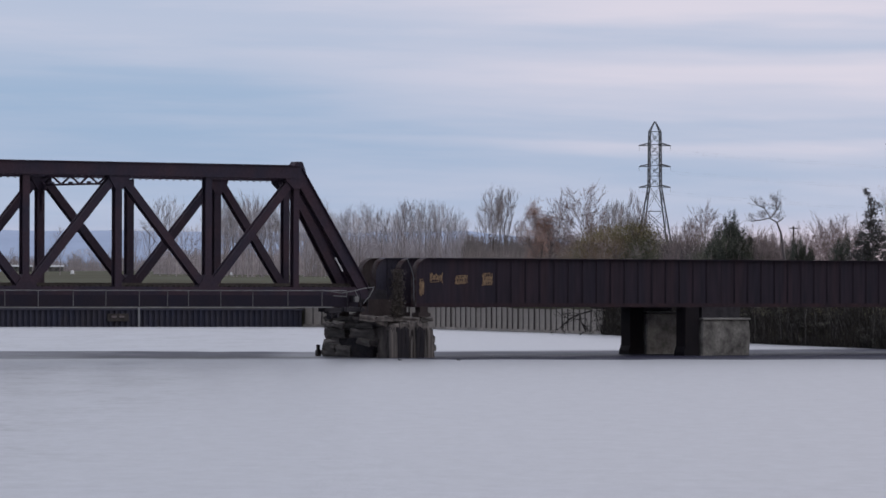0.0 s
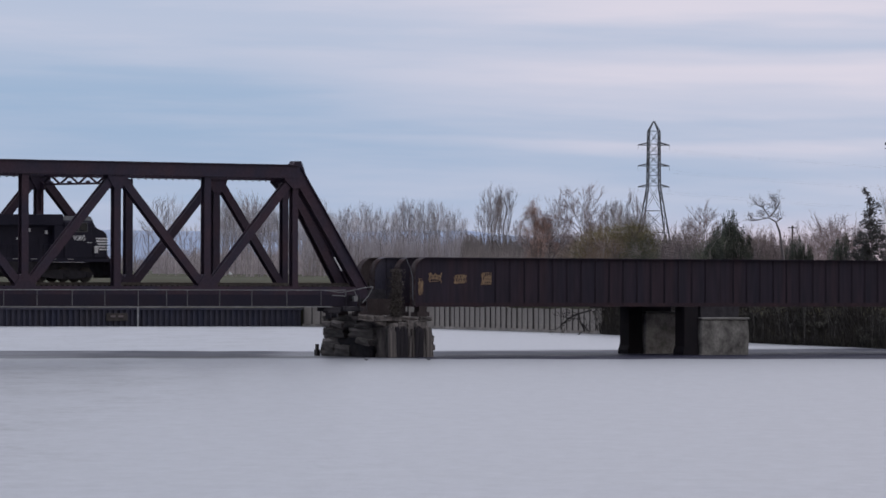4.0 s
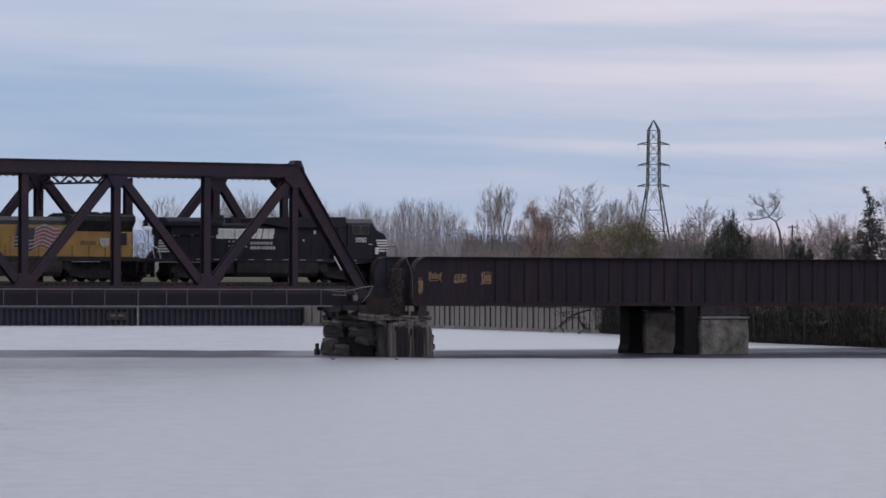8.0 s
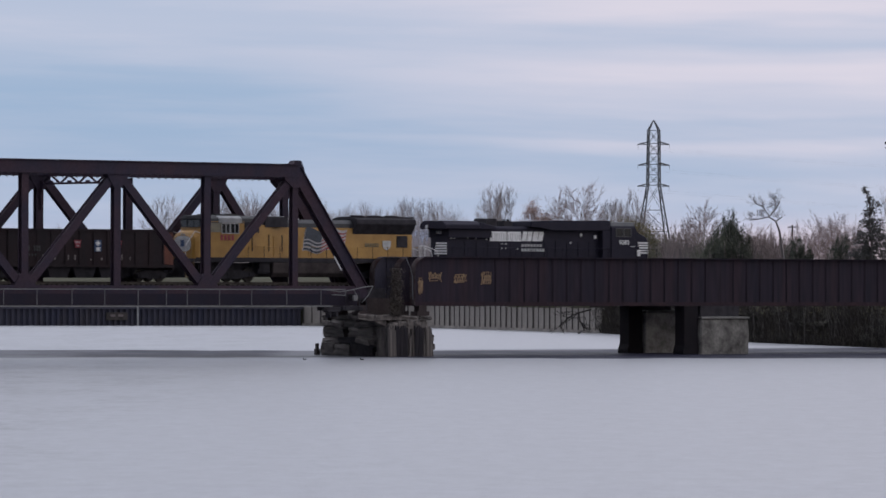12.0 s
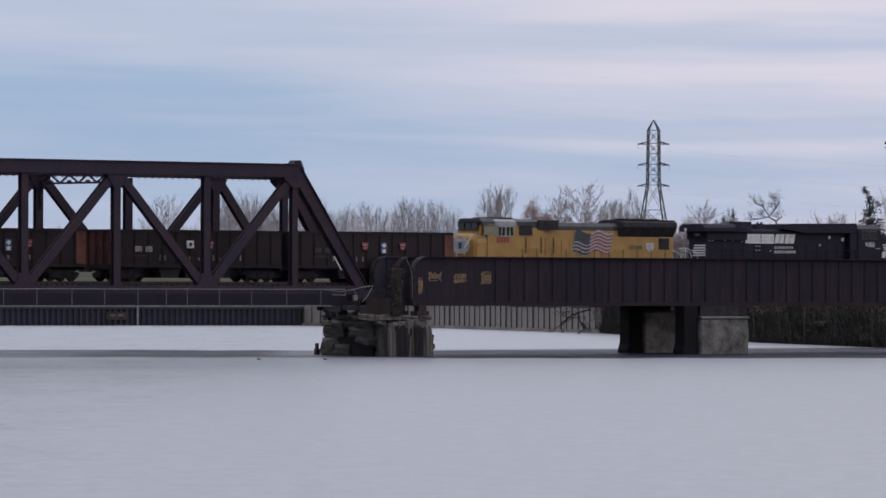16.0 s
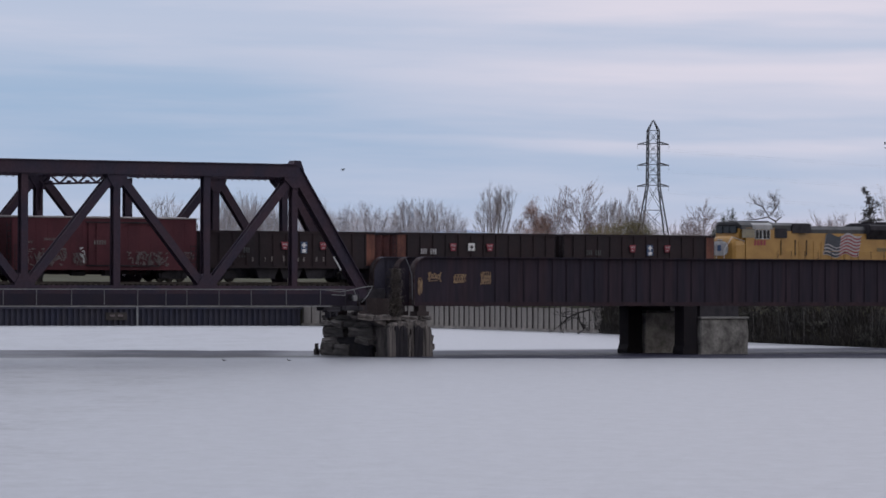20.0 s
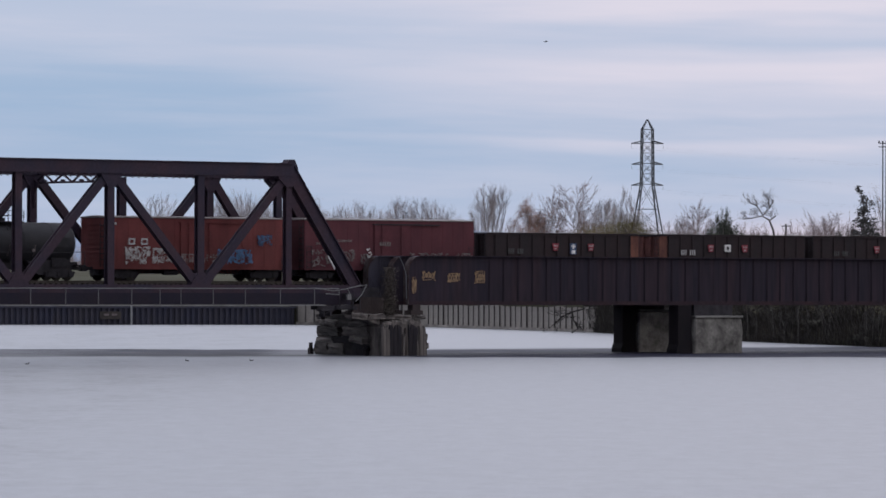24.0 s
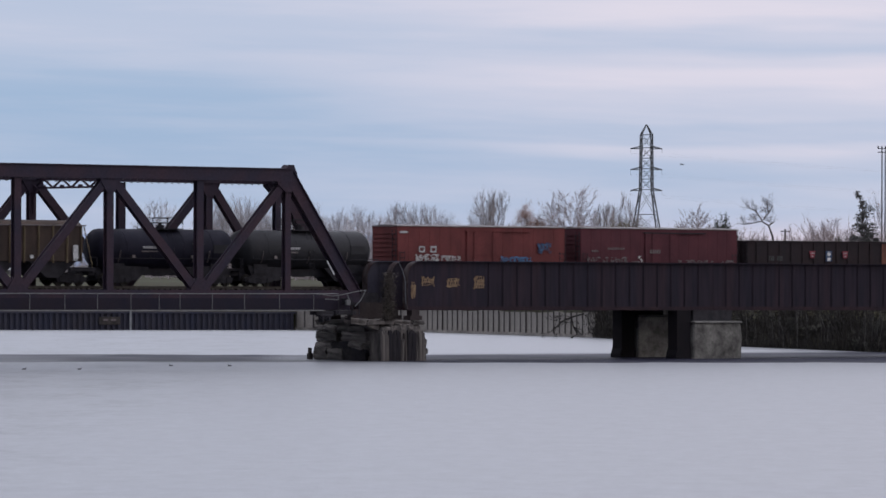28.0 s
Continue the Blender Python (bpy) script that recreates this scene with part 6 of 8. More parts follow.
def build_tank(centre, half, material, label, platform):
    c = car_thing("tank_car", centre, label, "tank car", "tank cars of the train")
    r, zc = 1.43, 2.62
    bm = NB()
    rings = []
    prof = [(-half, 0.02)] + [(-half + 0.75 - 0.75 * math.cos(a), r * math.sin(a)) for a in (math.pi / 2 * i / 6 for i in range(1, 7))]
    prof = prof + [(-x, q) for x, q in reversed(prof)]
    for x, q in prof:
        rings.append([bm.verts.new((x, q * math.cos(b), zc + q * math.sin(b))) for b in (2 * math.pi * i / 32 for i in range(32))])
    for a, b in zip(rings, rings[1:]):
        for i in range(32):
            f = bm.faces.new((a[i], a[(i + 1) % 32], b[(i + 1) % 32], b[i]))
            f.smooth = True
    bm.faces.new(rings[0][::-1]), bm.faces.new(rings[-1])
    part("tank_shell", bm, material, c)
    for x in (-half * 0.62, -half * 0.2, half * 0.2, half * 0.62):
        bm = NB()
        n = 32
        for i in range(n):
            a, b = 2 * math.pi * i / n, 2 * math.pi * (i + 1) / n
            beam(bm, (x, (r + 0.01) * math.cos(a), zc + (r + 0.01) * math.sin(a)), (x, (r + 0.01) * math.cos(b), zc + (r + 0.01) * math.sin(b)), 0.08, 0.02, (1, 0, 0))
        part("weld_band", bm, material, c)
    bm = NB()
    cyl(bm, (0.1, 0, zc + r - 0.1), (0.1, 0, zc + r + 0.3), 0.32, n=14)
    cyl(bm, (0.1, 0, zc + r + 0.3), (0.1, 0, zc + r + 0.42), 0.12, n=8)
    part("manway_dome", bm, M["dark"], c)
    bm = NB()
    box(bm, -1.2, 1.4, -1.0, 1.0, zc + r - 0.02, zc + r + 0.05)
    part("dome_platform", bm, M["dark"], c)
    bm = NB()
    for y in (-0.95, 0.95):
        for z in (0.45, 0.8) if platform else (0.5,):
            cyl(bm, (-1.2, y, zc + r + z), (1.4, y, zc + r + z), 0.03, n=5)
        for x in (-1.2, 0.1, 1.4):
            cyl(bm, (x, y, zc + r), (x, y, zc + r + 0.8), 0.03, n=5)
    part("dome_railing", bm, M["dark"], c)
    bm = NB()
    box(bm, -half - 0.35, half + 0.35, -0.4, 0.4, 0.75, 1.3)
    for s in (-1, 1):
        box(bm, s * (half - 1.7) - 0.6, s * (half - 1.7) + 0.6, -1.1, 1.1, 0.95, 1.6)
        box(bm, s * (half + 0.2) - 0.2, s * (half + 0.2) + 0.2, -1.4, 1.4, 1.0, 1.12)
    part("stub_sill", bm, M["dark"], c)
    bm = NB()
    for s in (-1, 1):
        x = s * (half + 0.3)
        cyl(bm, (x, -1.4, 1.1), (x, -1.4, 2.0), 0.028, n=5)
        cyl(bm, (x, 1.4, 1.1), (x, 1.4, 2.0), 0.028, n=5)
        cyl(bm, (x, -1.4, 2.0), (x, 1.4, 2.0), 0.028, n=5)
    cyl(bm, (-half + 0.8, -1.5, 1.95), (half - 0.8, -1.5, 1.95), 0.028, n=5)
    for i in range(7):
        x = -half + 0.8 + (2 * half - 1.6) * i / 6
        cyl(bm, (x, -1.5, 1.95), (x, -1.36, 2.2), 0.02, n=5)
    part("side_handrail", bm, M["dark"], c)
    bm = NB()
    for dx in (-0.2, 0.2):
        cyl(bm, (0.1 + dx, -1.5, 0.6), (0.1 + dx, -1.5, 2.4), 0.025, n=5)
        cyl(bm, (0.1 + dx, -1.5, 2.4), (0.1 + dx, -0.98, zc + r + 0.05), 0.025, n=5)
    for k in range(6):
        cyl(bm, (-0.1, -1.5, 0.7 + 0.32 * k), (0.3, -1.5, 0.7 + 0.32 * k), 0.02, n=5)
    part("ladder", bm, M["dark"], c)
    bm = NB()
    section(bm, [(-0.25, 0.7), (0.25, 0.7), (0.3, 1.25), (-0.3, 1.25)], -0.4, 0.4)
    part("bottom_outlet", bm, M["dark"], c)
    # dark wedges added under the tank to narrow the open gap between trucks
    for s in (-1, 1):
        bm = NB()
        prism(bm, [(s * 1.6, 1.35), (s * 2.6, 0.4), (s * (half - 1.2), 0.4), (s * (half - 0.6), 1.5)], -1.0, 1.0)
        part("bolster_skirt", bm, M["dark"], c)
    if material == M["tank_b"]:
        bm = NB()
        prism(bm, [(1.9, 3.0), (2.4, 2.45), (2.9, 3.0), (2.4, 3.55)], -1.5, -1.43)
        part("placard_holder", bm, M["loco_grey"], c, "grey diamond placard holder")
        bm = NB()
        prism(bm, [(2.12, 3.0), (2.4, 2.62), (2.62, 3.0), (2.4, 3.42)], -1.53, -1.5)
        part("placard", bm, M["white_paint"], c, "white diamond placard")
    for k, x in enumerate((-half * 0.72, -half * 0.02, half * 0.34, half * 0.56)):
        bm = NB()
        for i in range(4):
            a, b = (math.pi * (1.02 + 0.05 * (i + g)) for g in (0, 1))
            cyl(bm, (x, (r + 0.05) * math.cos(a), zc + (r + 0.05) * math.sin(a)), (x, (r + 0.05) * math.cos(b), zc + (r + 0.05) * math.sin(b)), 0.03, n=5)
        part("grab_iron", bm, M["box_roof"], c, "pale curved grab iron")
    bars(c, -half * 0.40, -half * 0.16, zc + 0.12, 0.17, 6, -r - 0.01, M["old_white"], fill=0.85)
    bars(c, -half * 0.42, -half * 0.18, zc - 0.16, 0.1, 8, -r - 0.01, M["box_roof"], fill=0.6)
    bm = NB()
    box(bm, half - 2.3, half - 1.0, -1.46, -1.38, 2.35, 2.95)
    part("placard_panel", bm, M["tank_a"] if platform else M["loco_grey"], c)
    for x in (-half * 0.55, half * 0.3):
        bm = NB()
        box(bm, x, x + 0.22, -1.47, -1.40, 2.0, 2.2)
        part("placard", bm, M["box_roof"], c)
    for s in (-1, 1):
        coupler(c, s * (half + 0.35))
        truck(c, s * (half - 1.6), 2, 1.75)


def build_covered_hopper(centre, half):
    c = car_thing("covered_hopper", centre, "weathered tan covered hopper car with rust-streaked ribs", "covered hopper")
    bm = NB()
    section(bm, [(-1.5, 1.7), (1.5, 1.7), (1.5, 4.2), (1.1, 4.5), (-1.1, 4.5), (-1.5, 4.2)], -half, half)
    part("body", bm, M["grain_body"], c, bevel=0.03)
    for i in range(13):
        x = -half + 0.1 + (2 * half - 0.2) * i / 12
        bm = NB()
        box(bm, x - 0.04, x + 0.04, -1.62, -1.5, 1.6, 4.2)
        part("side_post", bm, M["grain"], c)
    bm = NB()
    box(bm, -half - 0.3, half + 0.3, -1.6, 1.6, 4.18, 4.26)
    part("roof_eave", bm, M["box_roof"], c)
    bm = NB()
    box(bm, -half + 0.4, half - 0.4, -0.35, 0.35, 4.5, 4.6)
    part("roof_hatch", bm, M["box_roof"], c)
    for x in (-half + 2.4, 0, half - 2.4):
        bm = NB()
        prism(bm, [(x - 2.0, 1.7), (x + 2.0, 1.7), (x + 0.5, 0.55), (x - 0.5, 0.55)], -1.35, 1.35)
        part("discharge_chute", bm, M["dark"], c)
    for s in (-1, 1):
        bm = NB()
        box(bm, s * (half + 1.0) - 0.1, s * (half + 1.0) + 0.1, -1.5, 1.5, 0.9, 1.25)
        box(bm, min(s * (half - 1), s * (half + 1.1)), max(s * (half - 1), s * (half + 1.1)), -1.52, -1.42, 1.05, 1.3)
        part("end_sill", bm, M["dark"], c)
        bm = NB()
        for y in (-1.4, 1.4):
            cyl(bm, (s * (half + 1.0), y, 1.2), (s * (half + 0.2), y, 4.2), 0.04, n=5)
        part("end_brace", bm, M["grain"], c)
        coupler(c, s * (half + 1.1))
        truck(c, s * (half - 0.6), 2, 1.75)
    bm = NB()
    box(bm, half - 0.85, half - 0.45, -1.66, -1.62, 1.9, 2.85)
    part("placard", bm, M["white_paint"], c, "white placard beside the end")
    bm = NB()
    box(bm, half - 0.85, half - 0.5, -1.66, -1.62, 1.75, 1.87)
    part("placard", bm, M["grey_paint"], c)
    bm = NB()
    box(bm, half - 4.5, half - 4.25, -1.64, -1.6, 1.9, 2.15)
    part("placard", bm, M["white_paint"], c)


build_black_loco()
build_yellow_loco()
build_open_hopper(-111.0, "dark open-top hopper car with orange rusted ends and blue sign", 1)
build_open_hopper(-127.0, "dark open-top hopper car with orange rusted ends and pale sign", 2)
build_open_hopper(-144.2, "dark open-top hopper car with blue and white sign panel", 3)
build_boxcar(-160.78, 7.95, M["box_a"], "dull brown steel boxcar with faint white marks", False)
build_boxcar(-178.35, 8.05, M["box_b"], "red steel boxcar with blue and grey spray paint", True)
build_tank(-194.4, 6.0, M["tank_a"], "dark green-black tank car with dome railing", True)
build_tank(-206.95, 6.1, M["tank_b"], "blue-black tank car with dome railing", True)
build_covered_hopper(-222.1, 7.4)


def wheel_rows(place, r):
    rows = []
    for i in range(281):
        t = i / 10
        rows.append((t, pose(*place) @ Matrix.Rotation(travelled(t) / r, 4, "Y")))
    return rows


def motions():
    for c, centre in CARS:
        walk(c, [(t, BR @ pose(centre + travelled(t), 0, RAIL)) for t in TIMES])
    for w, place, r in WHEELSETS:
        walk(w, wheel_rows(place, r))
    for b, rows in FLYERS:
        walk(b, rows)


FLYERS = []

# ---- vegetation and pylons ----


def view_place(px, d):
    """East-west place of something seen at px across the view, d metres off."""
    return (px - 784) / F_PX * d


def view_height(px, py, d):
    return H_EYE + (500 + 0.0033 * (px - 784) - py) / F_PX * d


def ground_z(px, y):
    x = px
    for _ in range(8):
        e = y - shore(x)
        x = px / (1 + max(0, e) / 350)
    e = y - shore(x)
    if e < 0:
        return -0.5
    bank = (2.3 if x < -17 else 2.9) if x < 16.6 else min(2.6, 0.3 + e * 0.28)
    return bank + (6.0 - bank) * min(1, e / 170) ** 0.8 + min(900, max(0, e - 170)) * 0.0035


class Tubes:
    """Tapered three-sided limbs gathered into one mesh."""

    def __init__(self):
        self.v, self.f = [], []

    def add(self, p, q, r0, r1):
        d = (q - p)
        if d.length < 1e-4:
            return
        d.normalize()
        a = d.orthogonal().normalized()
        b = d.cross(a)
        k = len(self.v)
        for c, r in ((p, r0), (q, r1)):
            for i in range(3):
                t = 2.0944 * i
                self.v.append(tuple(c + (a * math.cos(t) + b * math.sin(t)) * r))
        for i in range(3):
            j = (i + 1) % 3
            self.f.append((k + i, k + j, k + 3 + j, k + 3 + i))


def bend(rnd, d, amount):
    return (d + Vector((rnd.uniform(-1, 1), rnd.uniform(-1, 1), rnd.uniform(-1, 1))) * amount).normalized()


def grow(rnd, tubes, tips, p, d, length, r, level, fork, wide, rise, thin):
    n = 3 if level < 2 else 2
    for i in range(n):
        q = p + d * (length / n)
        r1 = r * (1 - 0.22 / n * (i + 1)) if level else r * (1 - 0.12 * (i + 1))
        tubes[0 if level == 0 else 1].add(p, q, r, r1)
        p, r = q, r1
        d = bend(rnd, d, 0.10 if level == 0 else 0.16)
        d = (d + Vector((0, 0, rise))).normalized()
    if level >= len(fork):
        tips.append(p)
        return
    for k in range(fork[level]):
        a = bend(rnd, d, wide * (0.55 if k == 0 else 1.0))
        start = p - d * (length * rnd.uniform(0, 0.55) if k else 0)
        grow(rnd, tubes, tips, start, a, length * rnd.uniform(0.55, 0.85), max(thin, r * rnd.uniform(0.45, 0.72)), level + 1, fork, wide, rise, thin)


def vase(seed, height, half, limbs, subs, twigs, r, thin, bark, fine, low=0.15, leader=0.6, leaves=None, lift=0.3, reach=(0.045, 0.11), dome=0.0):
    """A bare tree: limbs leave the stem low, swing out and then rise into a crown of fine upright twigs; dome is the foot of a rounded crown."""
    rnd = random.Random(seed)
    st, cr, tw, tips = Tubes(), Tubes(), Tubes(), []
    stem = [Vector((0, 0, -0.4))]
    for k in range(6):
        stem.append(Vector((rnd.gauss(0, 0.012) * height * (k / 6) ** 0.5, rnd.gauss(0, 0.012) * height * (k / 6) ** 0.5, height * leader * (k + 1) / 6)))
    for k in range(6):
        st.add(stem[k], stem[k + 1], r * (1 - 0.1 * k), r * (0.9 - 0.1 * k))

    def twig(p, d, n, r0):
        m = p + d * n * 0.55
        q = m + (bend(rnd, d, 0.25) + Vector((0, 0, 0.12))) * n * 0.45
        tw.add(p, m, r0, r0 * 0.8)
        tw.add(m, q, r0 * 0.8, r0 * 0.5)
        tips.append(q)
        return m, q

    for k in range(limbs + 1):
        u = leader if k == limbs else low + (leader - low) * (k + rnd.random()) / limbs
        f = min(5.999, 6 * u / leader)
        p = stem[int(f)].lerp(stem[int(f) + 1], f % 1)
        a = 2.4 * k + rnd.uniform(-0.5, 0.5)
        z = height * (rnd.uniform(0.93, 1.0) if k == limbs else min(0.97, rnd.uniform(0.52, 0.8) + 0.3 * u))
        w = half * height * max(0.05, 1 - ((z / height - 0.58) / 0.45) ** 2) ** 0.5 * rnd.uniform(0.6, 1.0)
        if dome:
            z = height * (1 - (1 - dome) * (0.93 if k == 0 else 1 - (k / limbs) ** 0.8) - 0.06 * rnd.random())
            e = (z / height - (1 + dome) / 2) / (1 - dome) * 2
            w = half * height * max(0.12, 1 - abs(e) ** (3.2 if e > 0 else 2)) ** 0.5 * rnd.uniform(0.75, 1.0)
        end = Vector((math.cos(a) * w, math.sin(a) * w, z))
        out_by, up_by = (0.5, 0.6) if dome else (0.72, 0.42)
        mid = Vector((p.x + (end.x - p.x) * out_by, p.y + (end.y - p.y) * out_by, p.z + (end.z - p.z) * up_by))
        path = []
        for i in range(6):
            t = i / 5
            path.append(p * (1 - t) ** 2 + mid * (2 * t * (1 - t)) + end * t * t + Vector((rnd.gauss(0, 1), rnd.gauss(0, 1), 0)) * (0.006 * height * t))
        r0 = r * (0.62 - 0.42 * u)
        for i in range(5):
            cr.add(path[i], path[i + 1], max(thin, r0 * (1 - 0.19 * i)), max(thin, r0 * (0.81 - 0.19 * i)))
        for i in range(subs):
            t = 0.2 + 0.78 * (i + rnd.random()) / subs
            g = path[int(5 * t)].lerp(path[min(5, int(5 * t) + 1)], 5 * t % 1)
            d = (path[min(5, int(5 * t) + 1)] - path[int(5 * t)]).normalized()
            d = (bend(rnd, d, 1.0 if dome else 0.55) + Vector((0, 0, 0.22))).normalized()
            n = height * rnd.uniform(0.09, 0.2) * (1.0 if dome else 1.15 - 0.6 * t)
            m, q = twig(g, d, n, thin * 1.4)
            for _ in range(twigs):
                twig(g.lerp(m, rnd.random()) if rnd.random() < 0.4 else m.lerp(q, rnd.random()), (bend(rnd, d, 0.5) + Vector((0, 0, lift))).normalized(), height * rnd.uniform(*reach), thin)
    k = len(st.v)
    stem_faces = st.f + [tuple(i + k for i in face) for face in cr.f]
    out = [("trunk", pydata("trunk", st.v + cr.v, stem_faces, bark)), ("crown", pydata("crown", tw.v, tw.f, fine))]
    if leaves:
        material, count, size, spread = leaves
        out.append(("foliage", leaf_mesh("foliage", rnd, tips, spread, size, count, material)))
    return out


def leaf_mesh(name, rnd, spots, spread, size, count, material):
    v, f = [], []
    for _ in range(count):
        c = rnd.choice(spots) + Vector((rnd.gauss(0, spread), rnd.gauss(0, spread), rnd.gauss(0, spread * 0.8)))
        a = Vector((rnd.uniform(-1, 1), rnd.uniform(-1, 1), rnd.uniform(-1, 1))).normalized() * size * rnd.uniform(0.6, 1.3)
        b = a.orthogonal().normalized() * size * rnd.uniform(0.35, 0.7)
        k = len(v)
        v += [tuple(c - a), tuple(c + b), tuple(c + a), tuple(c - b)]
        f.append((k, k + 1, k + 2, k + 3))
    return pydata(name, v, f, material)


def tree_meshes(seed, height, fork, wide, rise, trunk_part, r, thin, bark, leaves=None):
    rnd = random.Random(seed)
    tubes, tips = (Tubes(), Tubes()), []
    grow(rnd, tubes, tips, Vector((0, 0, -0.4)), bend(rnd, Vector((0, 0, 1)), 0.05), trunk_part, r, 0, fork, wide, rise, thin)
    top = max(t.z for t in tips)
    s = height / top
    for tb in tubes:
        tb.v = [(x * s, y * s, z * s) for x, y, z in tb.v]
    tips = [t * s for t in tips]
    out = [("trunk", pydata("trunk", tubes[0].v, tubes[0].f, bark)), ("crown", pydata("crown", tubes[1].v, tubes[1].f, bark))]
    if leaves:
        material, count, size, spread = leaves
        out.append(("foliage", leaf_mesh("foliage", rnd, tips, spread, size, count, material)))
    return out


def plant(meshes, px, top, d, base_h, label, group="", name="tree", turn=0.0, category="tree", wide=1.0):
    x = view_place(px, d)
    z0 = ground_z(x, d)
    s = (view_height(px, top, d) - z0) / base_h
    t = thing(name, Matrix.Translation((x, d, z0)) @ Matrix.Rotation(turn, 4, "Z") @ Matrix.Diagonal((s * wide, s * wide, s, 1)), label, category, group)
    for nm, me in meshes:
        o = new(nm, me)
        o.parent = t
    return t


def build_woods():
    rnd = random.Random(21)
    H = 16.0
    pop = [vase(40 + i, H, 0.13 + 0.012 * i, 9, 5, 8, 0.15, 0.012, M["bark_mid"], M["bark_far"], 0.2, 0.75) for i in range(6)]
    slim = [vase(50 + i, H, 0.17, 10, 6, 12, 0.15, 0.0115, M["bark"], M["bark_mid"], 0.22, 0.7) for i in range(3)]
    wide = [vase(60 + i, H, 0.37, 12, 10, 17, 0.30, 0.0125, M["bark_dark"], M["bark"], 0.16, 0.6, (M["leaf_scrub"], 260, 0.06, 0.2), 0.06, (0.03, 0.075)) for i in range(4)]
    ball = [vase(64 + i, H, 0.22 + 0.03 * i, 22, 10, 11, 0.17, 0.0165, M["bark"], M["bark_rose"], 0.28, 0.72, (M["leaf_scrub"], 500, 0.05, 0.2), 0.12, (0.03, 0.07), 0.34) for i in range(3)]
    grp = "bare poplars of the far bank"
    lab = "tall bare grey poplar in the far leafless belt"
    # dense belt behind the pier
    for i in range(52):
        px = 556 + 5.2 * i + rnd.uniform(-3, 3)
        top = 369 + rnd.uniform(-12, 24) - 5 * math.sin(px * 0.045) + max(0, px - 790) * 0.5
        plant(rnd.choice(pop), px, top, rnd.uniform(930, 1230), H, lab, grp, turn=rnd.uniform(0, 6), wide=0.9)
    # thinner trees seen through the truss
    for i in range(44):
        px = 366 + 4.6 * i + rnd.uniform(-5, 5)
        plant(rnd.choice(pop), px, 366 + rnd.uniform(-18, 26), rnd.uniform(980, 1250), H, lab, grp, turn=rnd.uniform(0, 6))
    for px, top in ((262, 384), (281, 356), (296, 352), (310, 380), (326, 402), (345, 398), (238, 408), (104, 402), (436, 345), (448, 352), (400, 356)):
        plant(rnd.choice(pop), px, top, rnd.uniform(1000, 1150), H, "bare spreading tree standing in the far field", grp, turn=rnd.uniform(0, 6), wide=1.25)
    for i in range(26):
        px = 4 + 13 * i + rnd.uniform(-5, 5)
        plant(rnd.choice(pop), px, 452 + rnd.uniform(-16, 10), rnd.uniform(1700, 2100), H, "small bare tree in the hazy far hedge", "far hedge trees", turn=rnd.uniform(0, 6), wide=1.8)
    # right half
    for px, top, d in ((858, 362, 900), (870, 336, 860), (882, 346, 900), (892, 334, 870), (916, 390, 940), (930, 398, 900), (966, 388, 900), (1078, 358, 860), (1094, 362, 880), (1108, 352, 900), (1124, 346, 900), (1134, 372, 900), (1196, 398, 900)):
        plant(rnd.choice(slim), px, top, d, H, "tall slender bare tree in the river bank wood", "bank wood trees", turn=rnd.uniform(0, 6), wide=0.95)
    for px, top, d in ((972, 378, 800), (1058, 368, 810), (1220, 396, 800), (1276, 392, 780), (1318, 412, 760), (1336, 406, 700), (1352, 410, 700), (1372, 414, 700)):
        plant(rnd.choice(wide), px, top, d, H, "broad bare tree in the river bank wood", "bank wood trees", turn=rnd.uniform(0, 6), wide=0.9)
    for i, px, top, d, broad in ((2, 1027, 334, 785, 0.9), (1, 988, 356, 800, 0.72), (1, 1246, 371, 760, 1.1), (0, 1222, 394, 770, 0.9), (2, 1056, 378, 795, 0.6)):
        plant(ball[i], px, top, d, H, "bare round-crowned tree of rosy grey twigs", "round-crowned bare trees", turn=1.7 * i, wide=broad)
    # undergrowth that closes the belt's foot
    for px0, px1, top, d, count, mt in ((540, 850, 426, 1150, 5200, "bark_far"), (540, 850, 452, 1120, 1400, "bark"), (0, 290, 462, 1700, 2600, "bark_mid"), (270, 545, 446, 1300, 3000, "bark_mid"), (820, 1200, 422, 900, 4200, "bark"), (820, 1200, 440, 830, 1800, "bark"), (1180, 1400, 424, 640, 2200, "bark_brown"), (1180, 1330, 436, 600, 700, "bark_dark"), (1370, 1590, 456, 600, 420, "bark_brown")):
        tb = Tubes()
        for _ in range(count):
            dd = d + rnd.uniform(-40, 60)
            px = rnd.uniform(px0, px1)
            x = view_place(px, dd)
            z0 = ground_z(x, dd)
            p = Vector((x, dd, z0 - 0.2))
            hh = max(1.0, (view_height(px, top + 14 * noise.noise(Vector((px * 0.05, 0, 1))) + rnd.uniform(-12, 30), dd) - z0))
            w = d / 1000
            m = p + Vector((rnd.uniform(-0.5, 0.5), 0, hh * 0.55))
            q = m + Vector((rnd.uniform(-0.9, 0.9), 0, hh * 0.45))
            tb.add(p, m, 0.07 * w, 0.045 * w)
            tb.add(m, q, 0.045 * w, 0.02 * w)
            tb.add(m, m + Vector((rnd.uniform(-1, 1), 0, hh * 0.3)), 0.03 * w, 0.015 * w)
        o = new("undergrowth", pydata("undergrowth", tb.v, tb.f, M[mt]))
        tagged(o, "thicket of leafless brush at the foot of the wood", "brush", kind="stuff")
    # leafy ones
    brown = tree_meshes(80, 14.0, (6, 4, 3, 2), 0.5, 0.06, 4.5, 0.2, 0.025, M["bark"], (M["leaf_brown"], 8000, 0.12, 0.5))
